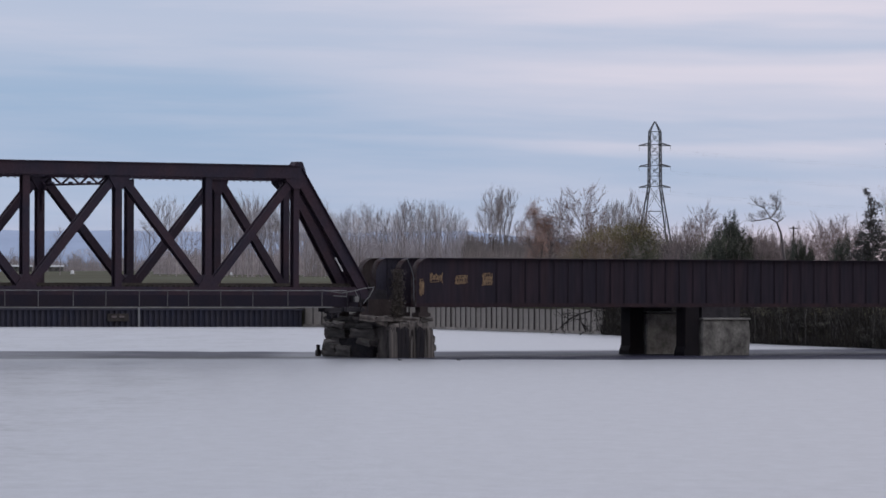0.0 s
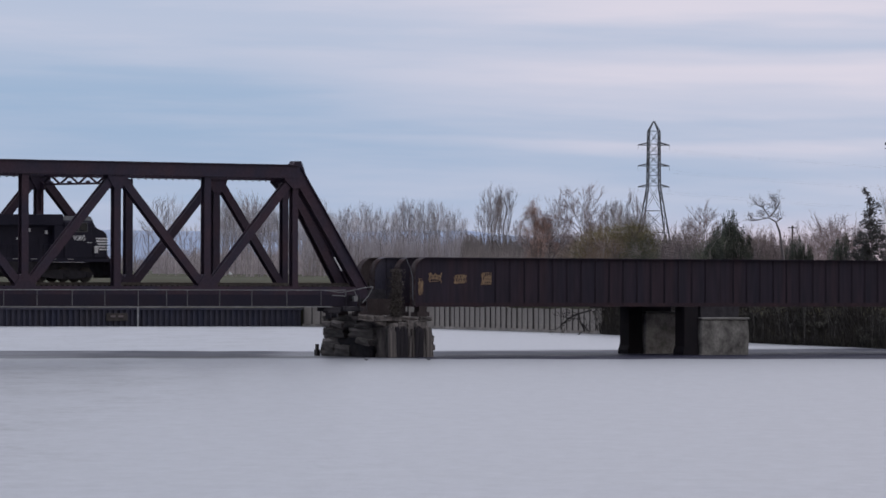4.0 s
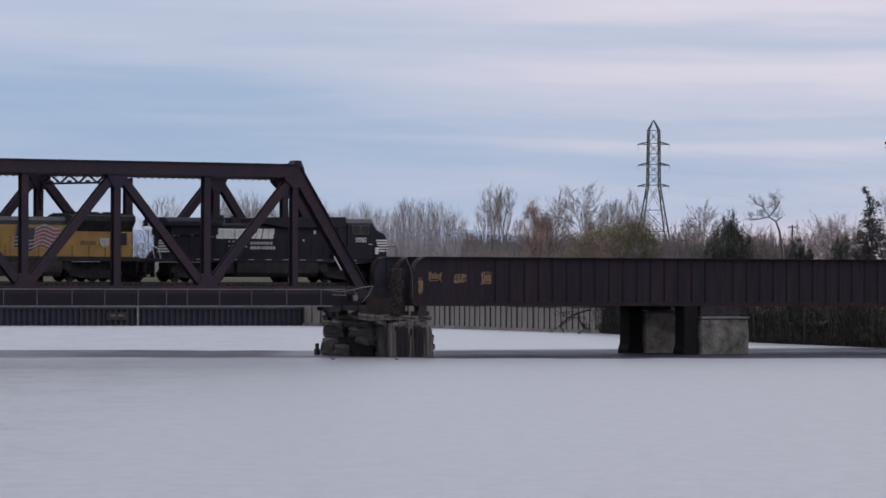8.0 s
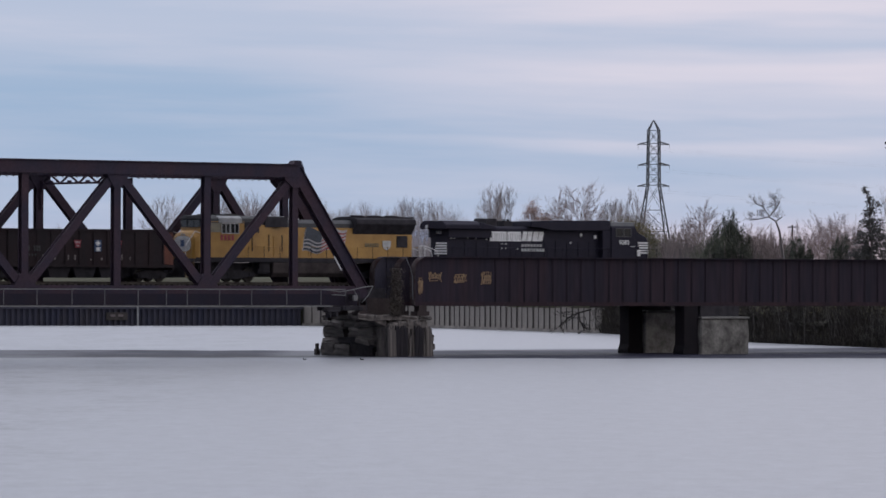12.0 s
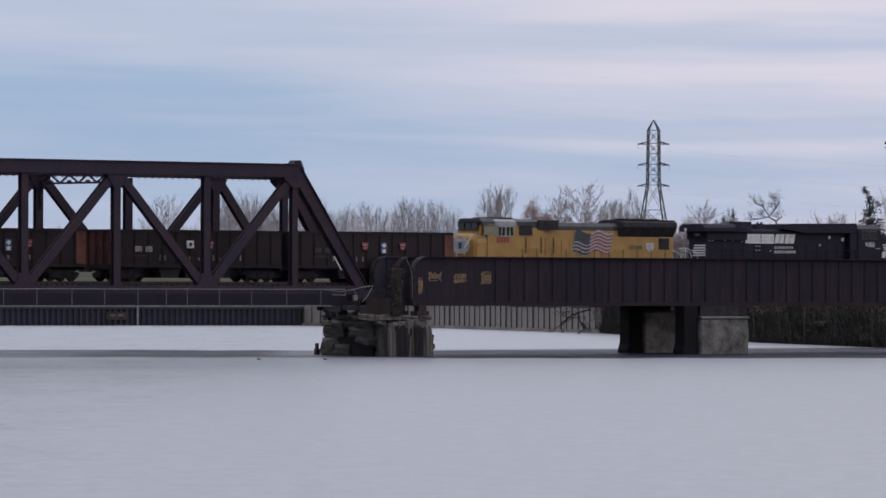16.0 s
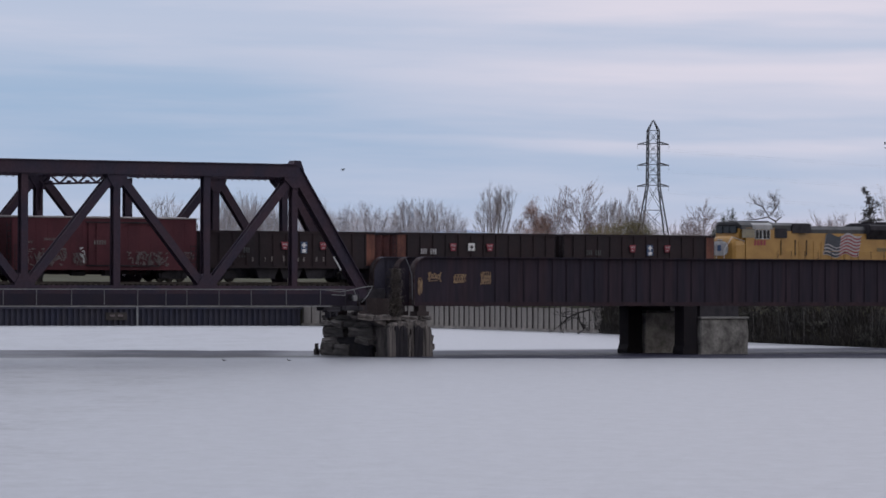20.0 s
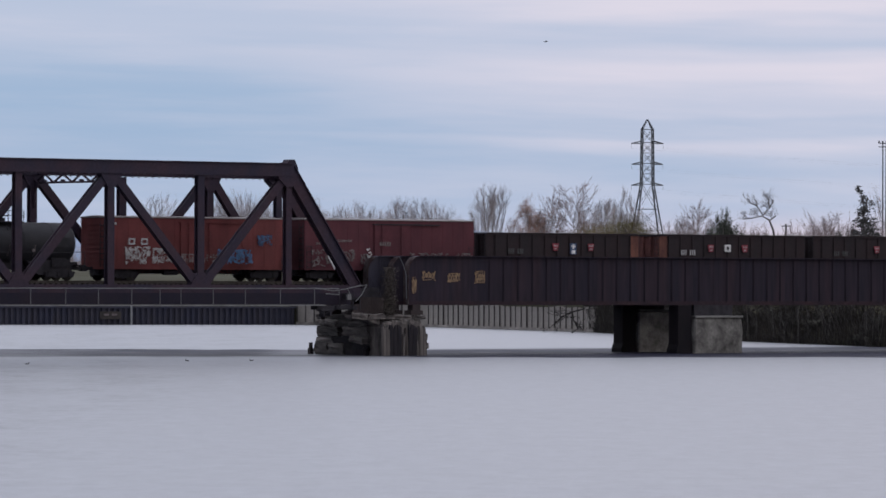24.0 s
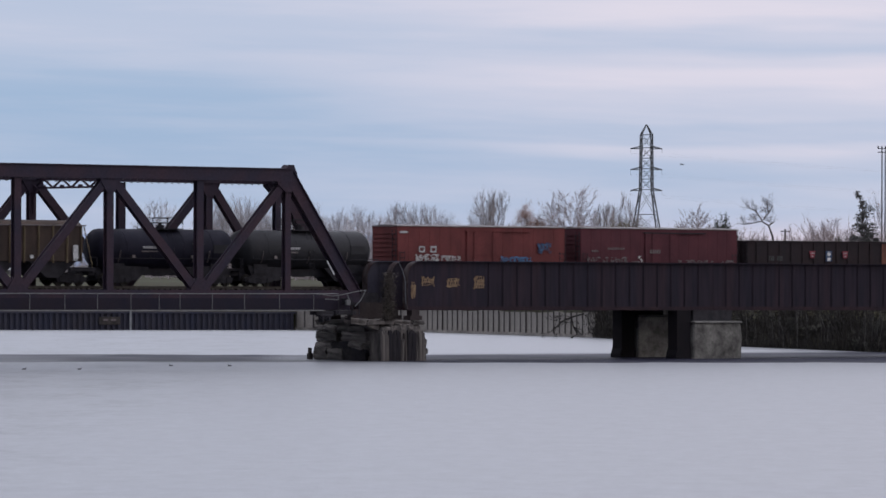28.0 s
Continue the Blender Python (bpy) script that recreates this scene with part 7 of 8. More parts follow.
    plant(brown, 946, 350, 800, 14.0, "slender tree with russet brown leaves", name="tree", wide=0.6)
    plant(tree_meshes(82, 9.0, (7, 5, 4), 0.8, 0.06, 1.8, 0.16, 0.025, M["bark"], (M["leaf_brown"], 5200, 0.09, 0.7)), 950, 398, 795, 9.0, "low russet sapling in the wood", name="tree", wide=0.6)
    shrub = [tree_meshes(90 + i, 8.0, (7, 5, 4), 0.95, 0.05, 1.6, 0.16, 0.025, M["bark"], (M["leaf_olive"], 12000, 0.085, 0.85)) for i in range(3)]
    tan = [tree_meshes(95 + i, 8.0, (7, 5, 4), 0.95, 0.05, 1.6, 0.16, 0.025, M["bark"], (M["leaf_tan"], 4200, 0.09, 0.8)) for i in range(2)]
    low = [tree_meshes(98 + i, 8.0, (7, 5, 4), 0.95, 0.05, 1.6, 0.16, 0.025, M["bark"], (M["leaf_low"], 4600, 0.10, 0.8)) for i in range(2)]
    for kinds, word, spots in ((tan, "tan brown", ((945, 440, 820), (1000, 438, 790), (1024, 420, 780), (1046, 408, 770), (1066, 404, 765), (1090, 420, 755))),
                               (shrub, "olive", ((1050, 404, 772), (1072, 398, 774), (1094, 394, 775), (1118, 390, 770), (1138, 396, 780))),
                               (low, "dull green", ((1112, 428, 745), (1136, 424, 742), (1156, 418, 746), (1258, 432, 548), (1272, 424, 550), (1290, 416, 552), (1306, 426, 550)))):
        for px, top, d in spots:
            plant(rnd.choice(kinds), px, top, d, 8.0, "dense " + word + " bush at the wood's edge", word + " bushes", "bush", rnd.uniform(0, 6), "bush", 0.85)
    dark = [tree_meshes(100 + i, 8.0, (6, 5, 4), 0.8, 0.08, 2.0, 0.16, 0.03, M["bark"], (M["leaf_bush"], 11000, 0.12, 0.4)) for i in range(2)]
    for px, top, d, broad in ((1288, 381, 556, 0.28), (1279, 403, 552, 0.42), (1299, 401, 552, 0.42), (1270, 428, 548, 0.42), (1308, 426, 548, 0.42)):
        plant(dark[0], px, top, d, 8.0, "dark green leafy bush", "dark green bushes", "bush", rnd.uniform(0, 6), "bush", broad)
    # ragged dark tree: clumps of leaves on a bent stem, bare at the tip
    spots, tb, br = [], Tubes(), Tubes()
    stem = [Vector(p) for p in ((0, 0, -0.4), (0.15, 0, 3.0), (0.3, 0, 6.0), (0.05, 0, 8.2), (0.1, 0, 9.8), (-0.2, 0, 11.4), (-0.5, 0, 12.0))]
    for k in range(6):
        tb.add(stem[k], stem[k + 1], 0.17 - 0.024 * k, 0.146 - 0.024 * k)
    for z, x, y, w in ((11.95, -0.5, 0, 0.12), (11.5, -0.2, 0.1, 0.14), (11.0, 0.0, 0.1, 0.14), (10.6, 0.0, 0, 0.22), (10.2, 0.5, 0.1, 0.24), (9.6, 0.2, -0.1, 0.3), (9.3, -0.1, 0.1, 0.34), (8.6, 0.45, 0.1, 0.4), (8.4, -0.25, 0, 0.3), (7.6, 0.9, 0, 0.34), (7.2, -0.7, 0.2, 0.3), (8.0, 0.3, 0.2, 0.45), (7.4, 0.3, -0.2, 0.5), (6.6, 0.6, 0.1, 0.5), (6.4, -0.4, 0.1, 0.5), (5.8, 0.7, 0, 0.5), (5.2, -0.8, 0.2, 0.5), (5.0, 1.0, 0.1, 0.5), (6.8, 1.3, 0, 0.22),
                       (7.0, 0.2, -0.3, 0.4), (6.2, -1.0, 0, 0.36), (6.0, 1.3, 0.2, 0.3), (5.4, 0.1, 0.3, 0.44), (4.8, -1.5, 0, 0.4), (4.6, 1.7, 0, 0.4), (4.0, -0.4, -0.4, 0.5), (3.6, 1.0, 0.3, 0.5), (3.2, -1.7, 0.2, 0.45), (3.0, 2.1, 0, 0.4)):
        c = Vector((x, y, z))
        br.add(Vector((0.1, 0, z - 0.7)), c, 0.035, 0.014)
        for _ in range(int(160 * w)):
            spots.append(c + Vector((rnd.gauss(0, w), rnd.gauss(0, w), rnd.gauss(0, w * 0.7))))
    spire = [("trunk", pydata("trunk", tb.v, tb.f, M["bark_dark"])), ("crown", pydata("crown", br.v, br.f, M["bark_dark"])), ("foliage", leaf_mesh("foliage", rnd, spots, 0.08, 0.12, 5600, M["leaf_green"]))]
    plant(spire, 1538, 334, 520, 12.0, "narrow dark green tree with ragged crown", "", "tree", 0.0, "tree", 1.15)
    plant(dark[1], 1524, 430, 530, 8.0, "dark green leafy bush", "dark green bushes", "bush", 2.0, "bush", 0.4)
    plant(dark[0], 1488, 420, 528, 8.0, "dark green leafy bush", "dark green bushes", "bush", 1.0, "bush", 0.36)
    sparse = [vase(130 + i, 9.0, 0.36, 18, 9, 8, 0.08, 0.011, M["bark_brown"], M["bark_rose"], 0.16, 0.6, (M["leaf_rust"], 1000, 0.065, 0.22), 0.0, (0.035, 0.08), 0.3) for i in range(3)]
    for i, (px, top, d, broad) in enumerate(((1412, 408, 560, 0.8), (1430, 402, 572, 0.9), (1448, 396, 560, 0.8), (1462, 390, 566, 0.9), (1480, 386, 576, 1.0), (1498, 389, 570, 0.9), (1512, 400, 566, 0.8), (1424, 420, 552, 0.7), (1470, 404, 556, 0.8), (1500, 412, 552, 0.8), (1340, 400, 640, 0.9), (1322, 408, 650, 0.9), (1360, 412, 630, 0.8), (1562, 396, 600, 0.9), (1580, 400, 600, 0.9))):
        plant(sparse[i % 3], px, top, d, 9.0, "scrubby half-bare tree with sparse brown leaves", "scrub trees of the near bank", "tree", rnd.uniform(0, 6), "tree", broad)
    for px, top, d in ((1408, 424, 545), (1422, 438, 545)):
        plant(dark[0], px, top, d, 8.0, "dark green leafy bush", "dark green bushes", "bush", rnd.uniform(0, 6), "bush", 0.35)
    pale = tree_meshes(140, 14.0, (5, 4, 3, 2), 0.45, 0.1, 5.0, 0.13, 0.016, M["bark_far"], (M["leaf_brown"], 120, 0.12, 0.3))
    plant(pale, 1576, 310, 640, 14.0, "thin pale birch with a few dry leaves", "", "tree", 0.5, "tree", 0.8)
    # leaning tree with an umbrella-like crown
    d = 540
    x, z0 = view_place(1390, d), ground_z(view_place(1390, d), d)
    tb, cr, tips = Tubes(), Tubes(), []
    r2 = random.Random(9)
    u = d / F_PX
    way = [Vector((x, d, z0 - 0.3)), Vector((x - 0.2, d, 7.9)), Vector((x - 10 * u, d, view_height(1380, 410, d))), Vector((x - 17 * u, d, view_height(1373, 392, d))), Vector((x - 31 * u, d, view_height(1359, 384, d)))]
    for i in range(4):
        tb.add(way[i], way[i + 1], 0.2 - 0.035 * i, 0.165 - 0.035 * i)
    for a, b in (((1362, 383), (1373, 370)), ((1373, 370), (1370, 352)), ((1361, 384), (1343, 388)), ((1343, 388), (1326, 390)), ((1362, 383), (1350, 366)), ((1373, 370), (1380, 356)), ((1350, 366), (1336, 360)), ((1373, 392), (1384, 384))):
        p, q = (Vector((view_place(*k[:1], d), d + r2.uniform(-0.4, 0.4), view_height(*k, d))) for k in (a, b))
        cr.add(p, q, 0.075, 0.045)
        for _ in range(9):
            g = p.lerp(q, r2.uniform(0.3, 1))
            grow(r2, (cr, cr), tips, g, bend(r2, Vector((-0.25, 0, 0.5)).normalized(), 0.8), r2.uniform(0.35, 0.62), 0.016, 1, (3, 3, 3), 0.75, 0.02, 0.007)
    t = thing("tree", Matrix.Identity(4), "leaning half-bare tree with a flat umbrella crown", "tree")
    part_me = (("trunk", pydata("trunk", tb.v, tb.f, M["bark_dark"])), ("crown", pydata("crown", cr.v, cr.f, M["bark_dark"])), ("foliage", leaf_mesh("foliage", r2, tips, 0.06, 0.045, 520, M["leaf_scrub"])))
    for nm, me in part_me:
        new(nm, me).parent = t


build_woods()


def build_bank_brush():
    """Reeds and brush that hang over the water on the natural bank."""
    rnd = random.Random(31)
    v, f = [], []
    spots = []
    line = [(16.0, 592), (18.6, 570.7), (28, 499.5), (37, 459.7), (60, 440)]
    stems = Tubes()
    for i in range(12000):
        k = rnd.choices(range(4), (3, 5, 5, 4))[0]
        (x0, y0), (x1, y1) = line[k], line[k + 1]
        t = rnd.random()
        e = abs(rnd.gauss(0, 3.0)) - 0.5
        x, y = x0 + (x1 - x0) * t + 0.55 * e, y0 + (y1 - y0) * t + 0.35 * e
        z = max(0.0, ground_z(x, y)) - 0.1
        lump = 0.5 + 1.1 * abs(noise.noise(Vector((x * 0.22, y * 0.06, 0.5))))
        h = rnd.uniform(1.4, 4.2) * lump * max(0.4, min(1, 0.55 + e * 0.2))
        lean = Vector((rnd.uniform(-0.35, 0.35) - 0.10, rnd.uniform(-0.35, 0.2), 1)) * h
        p = Vector((x, y, z))
        w = rnd.uniform(0.015, 0.045)
        m = p + lean * 0.55
        q = p + lean + Vector((rnd.uniform(-0.5, 0.5), 0, -0.12 * h))
        if i % 3:
            n = len(v)
            v += [tuple(p + Vector((-w, 0, 0))), tuple(p + Vector((w, 0, 0))), tuple(m + Vector((w, 0, 0))), tuple(q), tuple(m - Vector((w, 0, 0)))]
            f.append((n, n + 1, n + 2, n + 3, n + 4))
        else:
            # drooping twigs
            stems.add(p, m, 0.04, 0.03)
            stems.add(m, q, 0.03, 0.02)
            stems.add(q, q + Vector((rnd.uniform(-0.5, 0.3), rnd.uniform(-0.6, 0), -h * rnd.uniform(0.3, 0.7))), 0.025, 0.01)
        if i % 5 == 0:
            spots.append(m + Vector((0, 0, rnd.uniform(-0.4, 0.9))))
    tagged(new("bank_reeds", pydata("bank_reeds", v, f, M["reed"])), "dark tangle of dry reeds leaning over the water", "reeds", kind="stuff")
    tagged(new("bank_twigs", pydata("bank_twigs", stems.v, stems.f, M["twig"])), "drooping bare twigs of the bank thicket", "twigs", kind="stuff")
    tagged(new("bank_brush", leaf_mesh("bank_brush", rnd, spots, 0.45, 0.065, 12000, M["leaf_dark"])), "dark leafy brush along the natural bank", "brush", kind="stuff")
    # saplings that stand in the brush, and clumps of leaves among them
    poles, clumps = Tubes(), []
    for i in range(90):
        k = rnd.choices(range(4), (2, 6, 6, 5))[0]
        (x0, y0), (x1, y1) = line[k], line[k + 1]
        t = rnd.random()
        p = Vector((x0 + (x1 - x0) * t + rnd.uniform(-0.3, 1.2), y0 + (y1 - y0) * t - 0.9, 0.0))
        h = rnd.uniform(1.8, 4.4)
        q = p + Vector((rnd.gauss(0, 0.16), 0, h * 0.55))
        w = rnd.uniform(0.03, 0.075)
        poles.add(p, q, w, w * 0.8)
        poles.add(q, q + Vector((rnd.gauss(0, 0.3), 0, h * 0.45)), w * 0.8, w * 0.5)
        if i % 2:
            c = p + Vector((rnd.gauss(0, 0.5), -0.2, rnd.uniform(0.5, 3.2)))
            clumps += [c + Vector((rnd.gauss(0, 0.45), rnd.gauss(0, 0.2), rnd.gauss(0, 0.3))) for _ in range(6)]
    tagged(new("bank_saplings", pydata("bank_saplings", poles.v, poles.f, M["bark_bank"])), "thin grey saplings standing in the dark bank brush", "saplings", kind="stuff")
    tagged(new("bank_clumps", leaf_mesh("bank_clumps", rnd, clumps, 0.16, 0.075, 5200, M["leaf_bank"])), "dull olive clumps of leaves in the bank brush", "brush", kind="stuff")
    # paler broken stalks in front, and a fringe of ochre and green leaves along the top of the bank
    pale, top_spots = Tubes(), []
    for i in range(260):
        k = rnd.choices(range(1, 4), (3, 6, 4))[0]
        (x0, y0), (x1, y1) = line[k], line[k + 1]
        t = rnd.random()
        if noise.noise(Vector((k * 3.1 + t * 5.0, 2.0, 0))) < -0.1:
            continue
        p = Vector((x0 + (x1 - x0) * t, y0 + (y1 - y0) * t - 0.6, 0.1))
        h = rnd.uniform(0.4, 1.7)
        pale.add(p, p + Vector((rnd.uniform(-0.12, 0.12), 0, h)), 0.028, 0.014)
    for i in range(420):
        k = rnd.choices(range(4), (3, 6, 6, 4))[0]
        (x0, y0), (x1, y1) = line[k], line[k + 1]
        t = rnd.random()
        top_spots.append(Vector((x0 + (x1 - x0) * t + 1.2, y0 + (y1 - y0) * t + 0.8, rnd.gauss(3.0, 0.35))))
    tagged(new("pale_stalks", pydata("pale_stalks", pale.v, pale.f, M["creeper_low"])), "pale broken reed stalks at the water's edge", "reeds", kind="stuff")
    tagged(new("bank_fringe", leaf_mesh("bank_fringe", rnd, top_spots, 0.35, 0.1, 3800, M["leaf_fringe"])), "ochre and green leaves along the top of the bank", "brush", kind="stuff")
    # fallen limb at the end of the bulkhead
    d = 577
    limb = thing("fallen_tree", Matrix.Identity(4), "dead fallen tree drooping over the bulkhead into the water", "fallen tree")
    tb, cr, tips = Tubes(), Tubes(), []
    p = [Vector((view_place(a, d), d - 1, view_height(a, b, d))) for a, b in ((1046, 548), (1024, 554), (1006, 562), (992, 576))]
    for a, b in zip(p, p[1:]):
        tb.add(a, b, 0.11, 0.08)
    q = [Vector((view_place(a, d), d - 1, view_height(a, b, d))) for a, b in ((1024, 554), (1026, 568), (1034, 584))]
    for a, b in zip(q, q[1:]):
        tb.add(a, b, 0.08, 0.06)
    for s in (p[1:] + q[1:]) * 3:
        grow(rnd, (cr, cr), tips, s, Vector((rnd.uniform(-0.9, 0.6), 0, rnd.uniform(-0.6, 0.3))).normalized(), 0.8, 0.045, 1, (3, 3, 3), 0.7, -0.02, 0.018)
    for nm, t in (("trunk", tb), ("branches", cr)):
        new(nm, pydata(nm, t.v, t.f, M["twig"])).parent = limb


build_bank_brush()


def build_tower():
    d = 1300.0
    x = view_place(1156, d)
    z0 = ground_z(x, d)
    tw = thing("transmission_tower", Matrix.Translation((x, d, z0)) @ Matrix.Rotation(radians(7), 4, "Z"), "grey steel lattice transmission tower with three crossarms", "pylon")
    lv = [view_height(1156, y, d) - z0 for y in (213, 231, 254, 291, 328, 372, 410, 452)] + [0]
    hw = [0.05, 1.25, 1.3, 1.35, 1.4, 2.3, 3.1, 4.0, 4.9]
    steel = M["tower"]
    for a in (-1, 1):
        for b in (-1, 1):
            bm = NB()
            rings = [[bm.verts.new((a * w + u * 0.145, b * w + q * 0.145, z)) for u, q in ((-1, -1), (1, -1), (1, 1), (-1, 1))] for w, z in zip(hw, lv)]
            for r0, r1 in zip(rings, rings[1:]):
                for i in range(4):
                    bm.faces.new((r0[i], r1[i], r1[(i + 1) % 4], r0[(i + 1) % 4]))
            bm.faces.new(rings[0]), bm.faces.new(rings[-1][::-1])
            part("leg", bm, steel, tw)
    for side in range(4):
        m = Matrix.Rotation(math.pi / 2 * side, 4, "Z")
        for i in range(1, len(lv) - 1):
            n = 2 if i in (2, 3) else 1
            for k in range(n):
                f0, f1 = k / n, (k + 1) / n
                za, zb = lv[i] + (lv[i + 1] - lv[i]) * f0, lv[i] + (lv[i + 1] - lv[i]) * f1
                wa, wb = hw[i] + (hw[i + 1] - hw[i]) * f0, hw[i] + (hw[i + 1] - hw[i]) * f1
                bm = NB()
                beam(bm, m @ Vector((-wa, -wa, za)), m @ Vector((wb, -wb, zb)), 0.09, 0.09, (0.3, 0.7, 0.2))
                beam(bm, m @ Vector((wa, -wa, za)), m @ Vector((-wb, -wb, zb)), 0.09, 0.09, (0.3, 0.7, 0.2))
                beam(bm, m @ Vector((-wa, -wa, za)), m @ Vector((wa, -wa, za)), 0.09, 0.09, (0.3, 0.7, 0.2))
                part("bracing", bm, steel, tw)
    for i in (2, 3, 4):
        for s in (-1, 1):
            bm = NB()
            z = lv[i]
            tip = (s * 3.75, 0, z - 0.25)
            for b in (-1, 1):
                beam(bm, (s * hw[i], b * hw[i], z + 0.35), tip, 0.22, 0.22, (0, 0, 1))
                beam(bm, (s * hw[i], b * hw[i], z - 0.25), tip, 0.17, 0.17, (0, 0, 1))
            part("crossarm", bm, steel, tw)
            bm = NB()
            for k in range(5):
                cyl(bm, (tip[0], 0, tip[2] - 0.15 - 0.2 * k), (tip[0], 0, tip[2] - 0.25 - 0.2 * k), 0.05, n=8)
            part("insulator", bm, M["dark"], tw)
    for i in (2, 3, 4):
        for s in (-1, 1):
            tip = tw.matrix_basis @ Vector((s * 3.75, 0, lv[i] - 1.3))
            for ex, ey, sag in ((420, 1150, 9),):
                w = thing("power_line", Matrix.Identity(4), "thin dark overhead power line slung from the tower", "power line", "overhead lines")
                bm = NB()
                end = Vector((ex + s * 3, ey, tip.z))
                pts = [tip.lerp(end, k / 24) - Vector((0, 0, sag * 4 * (k / 24) * (1 - k / 24))) for k in range(25)]
                for p, q in zip(pts, pts[1:]):
                    cyl(bm, p, q, 0.006, n=4, caps=False)
                part("conductor", bm, M["dark"], w)
    # tall twin mast at the wood's end
    d = 900.0
    x = view_place(1576, d)
    z0 = ground_z(x, d)
    top = view_height(1576, 251, d) - z0
    ms = thing("utility_mast", Matrix.Translation((x, d, z0)), "tall grey twin-pole utility mast with insulators on top", "mast")
    for s in (-0.27, 0.27):
        bm = NB()
        cyl(bm, (s, 0, -0.3), (s, 0, top - 0.4), 0.13, 0.09, n=8)
        part("pole", bm, M["tower"], ms)
    for z in (top - 1.0, top - 0.4):
        bm = NB()
        box(bm, -1.0, 1.0, -0.08, 0.08, z - 0.07, z + 0.07)
        part("crossarm", bm, M["tower"], ms)
    for s in (-0.9, -0.3, 0.3, 0.9):
        bm = NB()
        cyl(bm, (s, 0, top - 0.35), (s, 0, top), 0.14, 0.08, n=8)
        part("insulator", bm, M["dark"], ms)
    d = 590.0
    x = view_place(1402, d)
    z0 = ground_z(x, d)
    top = view_height(1402, 398, d) - z0
    up = thing("utility_pole", Matrix.Translation((x, d, z0)), "short wooden utility pole with one crossarm", "utility pole")
    bm = NB()
    cyl(bm, (0, 0, -0.3), (0, 0, top), 0.12, 0.09, n=8)
    part("pole", bm, M["timber"], up)
    bm = NB()
    box(bm, -0.5, 0.5, -0.05, 0.05, top - 0.3, top - 0.2)
    part("crossarm", bm, M["timber"], up)


build_tower()


def build_field_things():
    for px, py, d, w in ((126, 487, 1250, 0.5), (347, 489, 1200, 0.5), (407, 490, 1200, 0.35)):
        x = view_place(px, d)
        z = max(ground_z(x, d), view_height(px, py + 4, d))
        t = thing("boulder", Matrix.Translation((x, d, z)), "small white stone marker in the far field", "stone", "white field stones")
        bm = NB()
        bmesh.ops.create_icosphere(bm, subdivisions=2, radius=w, matrix=Matrix.Diagonal((1, 1, 1.6, 1)))
        for v in bm.verts:
            v.co += v.normal * noise.noise(v.co * 2) * 0.15
        part("stone", bm, M["white_paint"], t)
    for px, half in ((36, 3.2), (97, 2.2)):
        d = 1660.0
        x = view_place(px, d)
        z = ground_z(x, d)
        t = thing("farm_shed", Matrix.Translation((x, d, z)), "long low pale farm shed across the field", "shed", "farm sheds")
        bm = NB()
        box(bm, -half, half, -2, 2, -0.3, 1.2)
        part("wall", bm, M["cap"], t)
        bm = NB()
        section(bm, [(-2.3, 1.2), (2.3, 1.2), (0, 1.8)], -half - 0.2, half + 0.2)
        part("roof", bm, M["pale_grey"], t)


build_field_things()

# ---- birds ----


def on_water(px, py):
    d = (H_EYE - LEVEL) * F_PX / (py - 500 - 0.0033 * (px - 784))
    return (px - 784) / F_PX * d, d


def build_duck(rows):
    d = thing("duck", Matrix.Identity(4), "small dark duck swimming on the grey river", "duck", "ducks on the river")
    bm = NB()
    bmesh.ops.create_uvsphere(bm, u_segments=12, v_segments=8, radius=1.0, matrix=Matrix.Translation((0, 0, 0.045)) @ Matrix.Diagonal((0.15, 0.07, 0.055, 1)))
    prism(bm, [(-0.2, 0.08), (-0.13, 0.02), (-0.11, 0.07)], -0.04, 0.04)
    part("body", bm, M["feather"], d)
    bm = NB()
    cyl(bm, (0.11, 0, 0.05), (0.13, 0, 0.12), 0.032, 0.026, n=8)
    bmesh.ops.create_uvsphere(bm, u_segments=10, v_segments=6, radius=0.04, matrix=Matrix.Translation((0.14, 0, 0.135)))
    hd = part("head", bm, M["feather"], d)
    bm = NB()
    prism(bm, [(0.17, 0.145), (0.215, 0.125), (0.17, 0.12)], -0.02, 0.02)
    part("bill", bm, M["grain"], hd)
    for ch in d.children:
        ch.data.transform(Matrix.Scale(0.8, 4))
    hd.children[0].data.transform(Matrix.Scale(0.8, 4))
    out = []
    for t, px, py in rows:
        x, y = on_water(px, py)
        right = rows[-1][1] > rows[0][1]
        out.append((t, pose(x, y, LEVEL - 0.01, 0, 0, 8 if right else 172)))
    FLYERS.append((d, out))


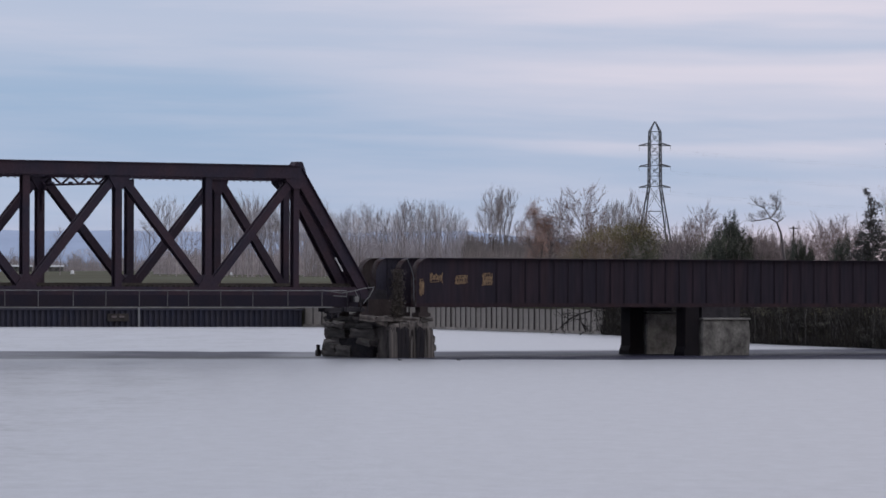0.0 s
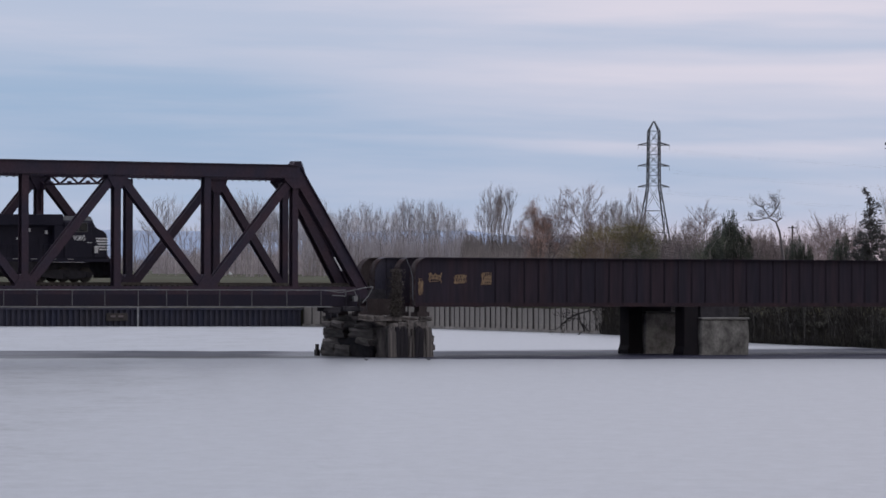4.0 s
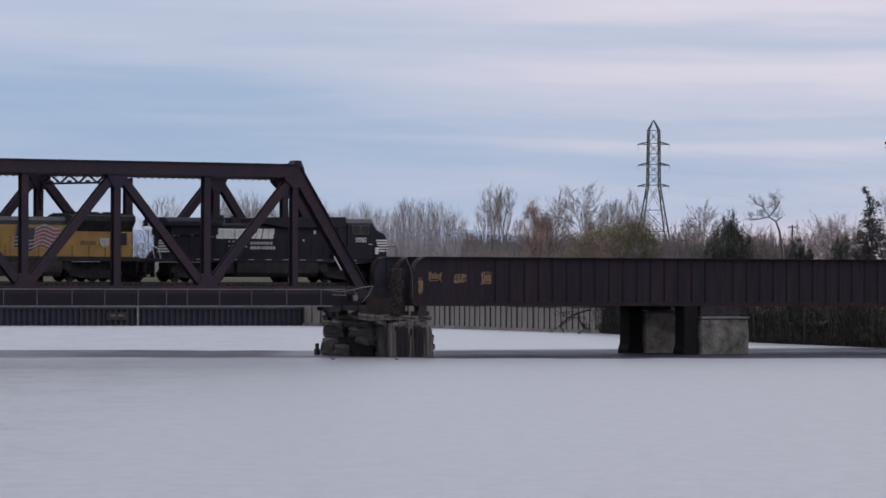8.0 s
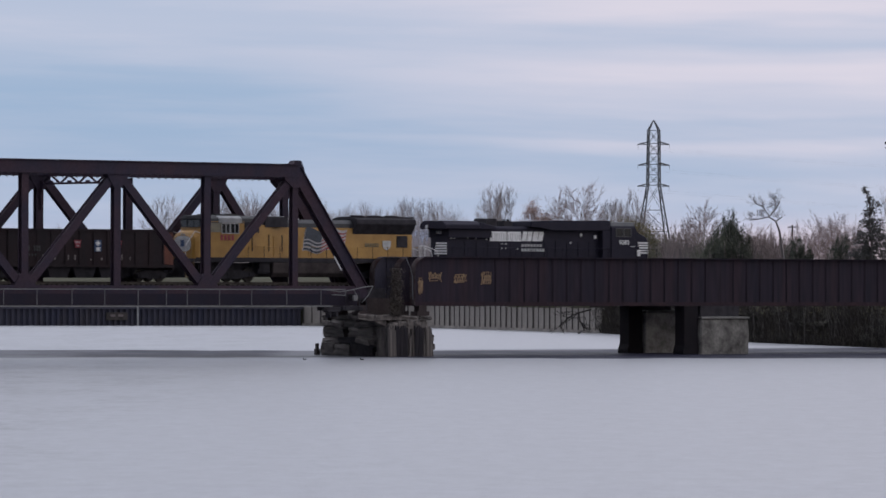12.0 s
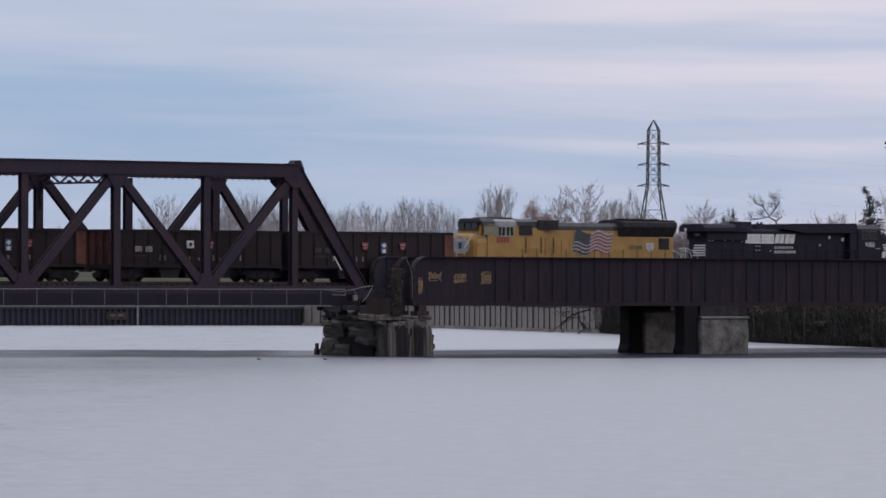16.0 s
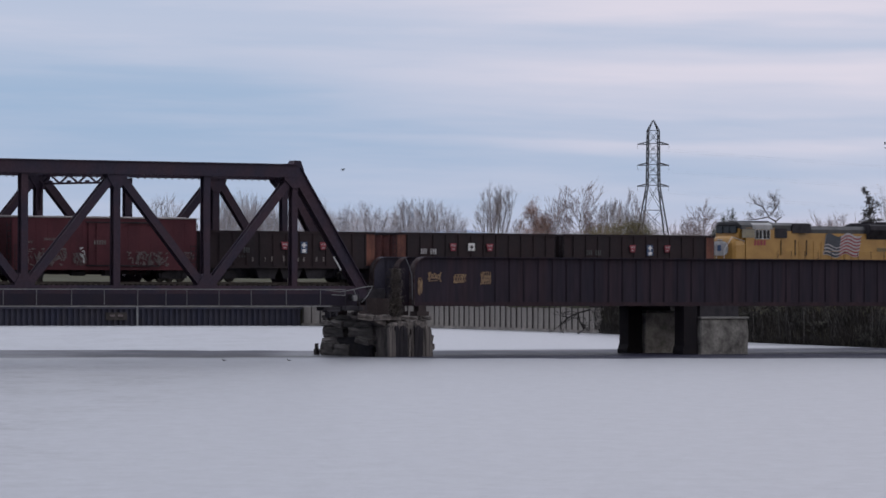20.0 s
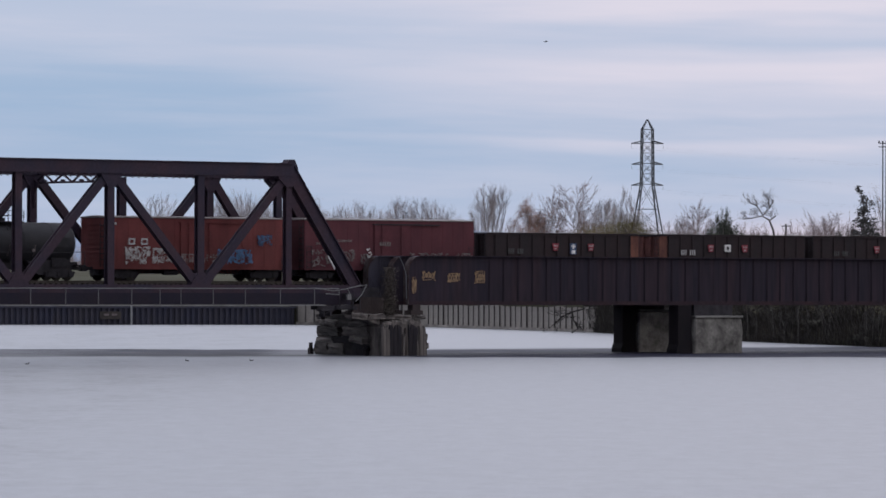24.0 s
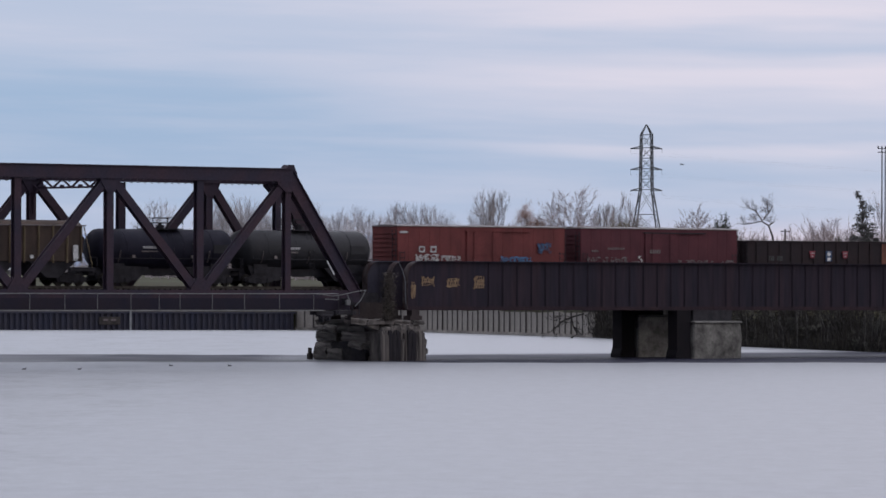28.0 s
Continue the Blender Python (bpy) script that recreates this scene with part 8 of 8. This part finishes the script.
build_duck([(0, 706, 636), (3, 664, 636.5), (8, 590, 636.5), (11, 556, 637), (17, 441, 637), (20, 398, 638.5), (25, 333, 641), (28, 316, 640.5)])
build_duck([(0, 810, 636), (3, 772, 636), (8, 702, 636.5), (11, 657, 637), (17, 560, 637), (20, 513, 638.5), (25, 446, 640.5), (28, 420, 640.5)])
build_duck([(0, -640, 648), (24, 60, 646.5), (25, 85, 647), (26, 109, 647), (27, 131, 647), (28, 154, 646.5)])
build_duck([(0, -740, 648), (25, -18, 647), (26, 10, 647), (27, 36, 647), (28, 56, 646.5)])


def build_flying_bird():
    d = 600.0
    b = thing("gull", Matrix.Identity(4), "small dark bird flying with raised wings against the sky", "bird")
    bm = NB()
    bmesh.ops.create_uvsphere(bm, u_segments=12, v_segments=8, radius=1.0, matrix=Matrix.Diagonal((0.2, 0.065, 0.06, 1)))
    prism(bm, [(-0.32, 0.02), (-0.15, -0.02), (-0.15, 0.04)], -0.05, 0.05)
    part("body", bm, M["feather"], b)
    wings = []
    for s in (-1, 1):
        bm = NB()
        v = []
        for z in (-0.01, 0.01):
            v.append([bm.verts.new(p) for p in ((0.1, s * 0.03, z), (0.12, s * 0.22, z), (0.02, s * 0.48, z), (-0.06, s * 0.42, z), (-0.05, s * 0.2, z), (-0.1, s * 0.03, z))])
        bm.faces.new(v[0]), bm.faces.new(v[1][::-1])
        for i in range(6):
            j = (i + 1) % 6
            bm.faces.new((v[0][i], v[0][j], v[1][j], v[1][i]))
        wings.append((part("wing", bm, M["feather"], b), s))
    seen = [(0, -1500, 420), (17.4, -60, 440), (18.4, 300, 430), (19.4, 530, 352), (20, 607, 301), (20.5, 676, 255), (21, 736, 206), (21.5, 794, 162), (22.5, 900, 85),
            (23.5, 960, 61), (24, 976, 75), (24.5, 1003, 100), (25, 1035, 128), (25.5, 1077, 148), (26, 1112, 170), (26.5, 1139, 196), (27, 1165, 228), (27.5, 1192, 258), (28, 1219, 283)]
    rows = [(t, pose((px - 784) / F_PX * d, d, H_EYE + (500 + 0.0033 * (px - 784) - py) / F_PX * d, 0, 0, 20)) for t, px, py in seen]
    FLYERS.append((b, rows))
    for w, s in wings:
        FLYERS.append((w, [(i / 10, pose(0, 0, 0.02, s * (12 + 34 * math.sin(i * 1.9)), 0, 0)) for i in range(281)]))


build_flying_bird()
motions()
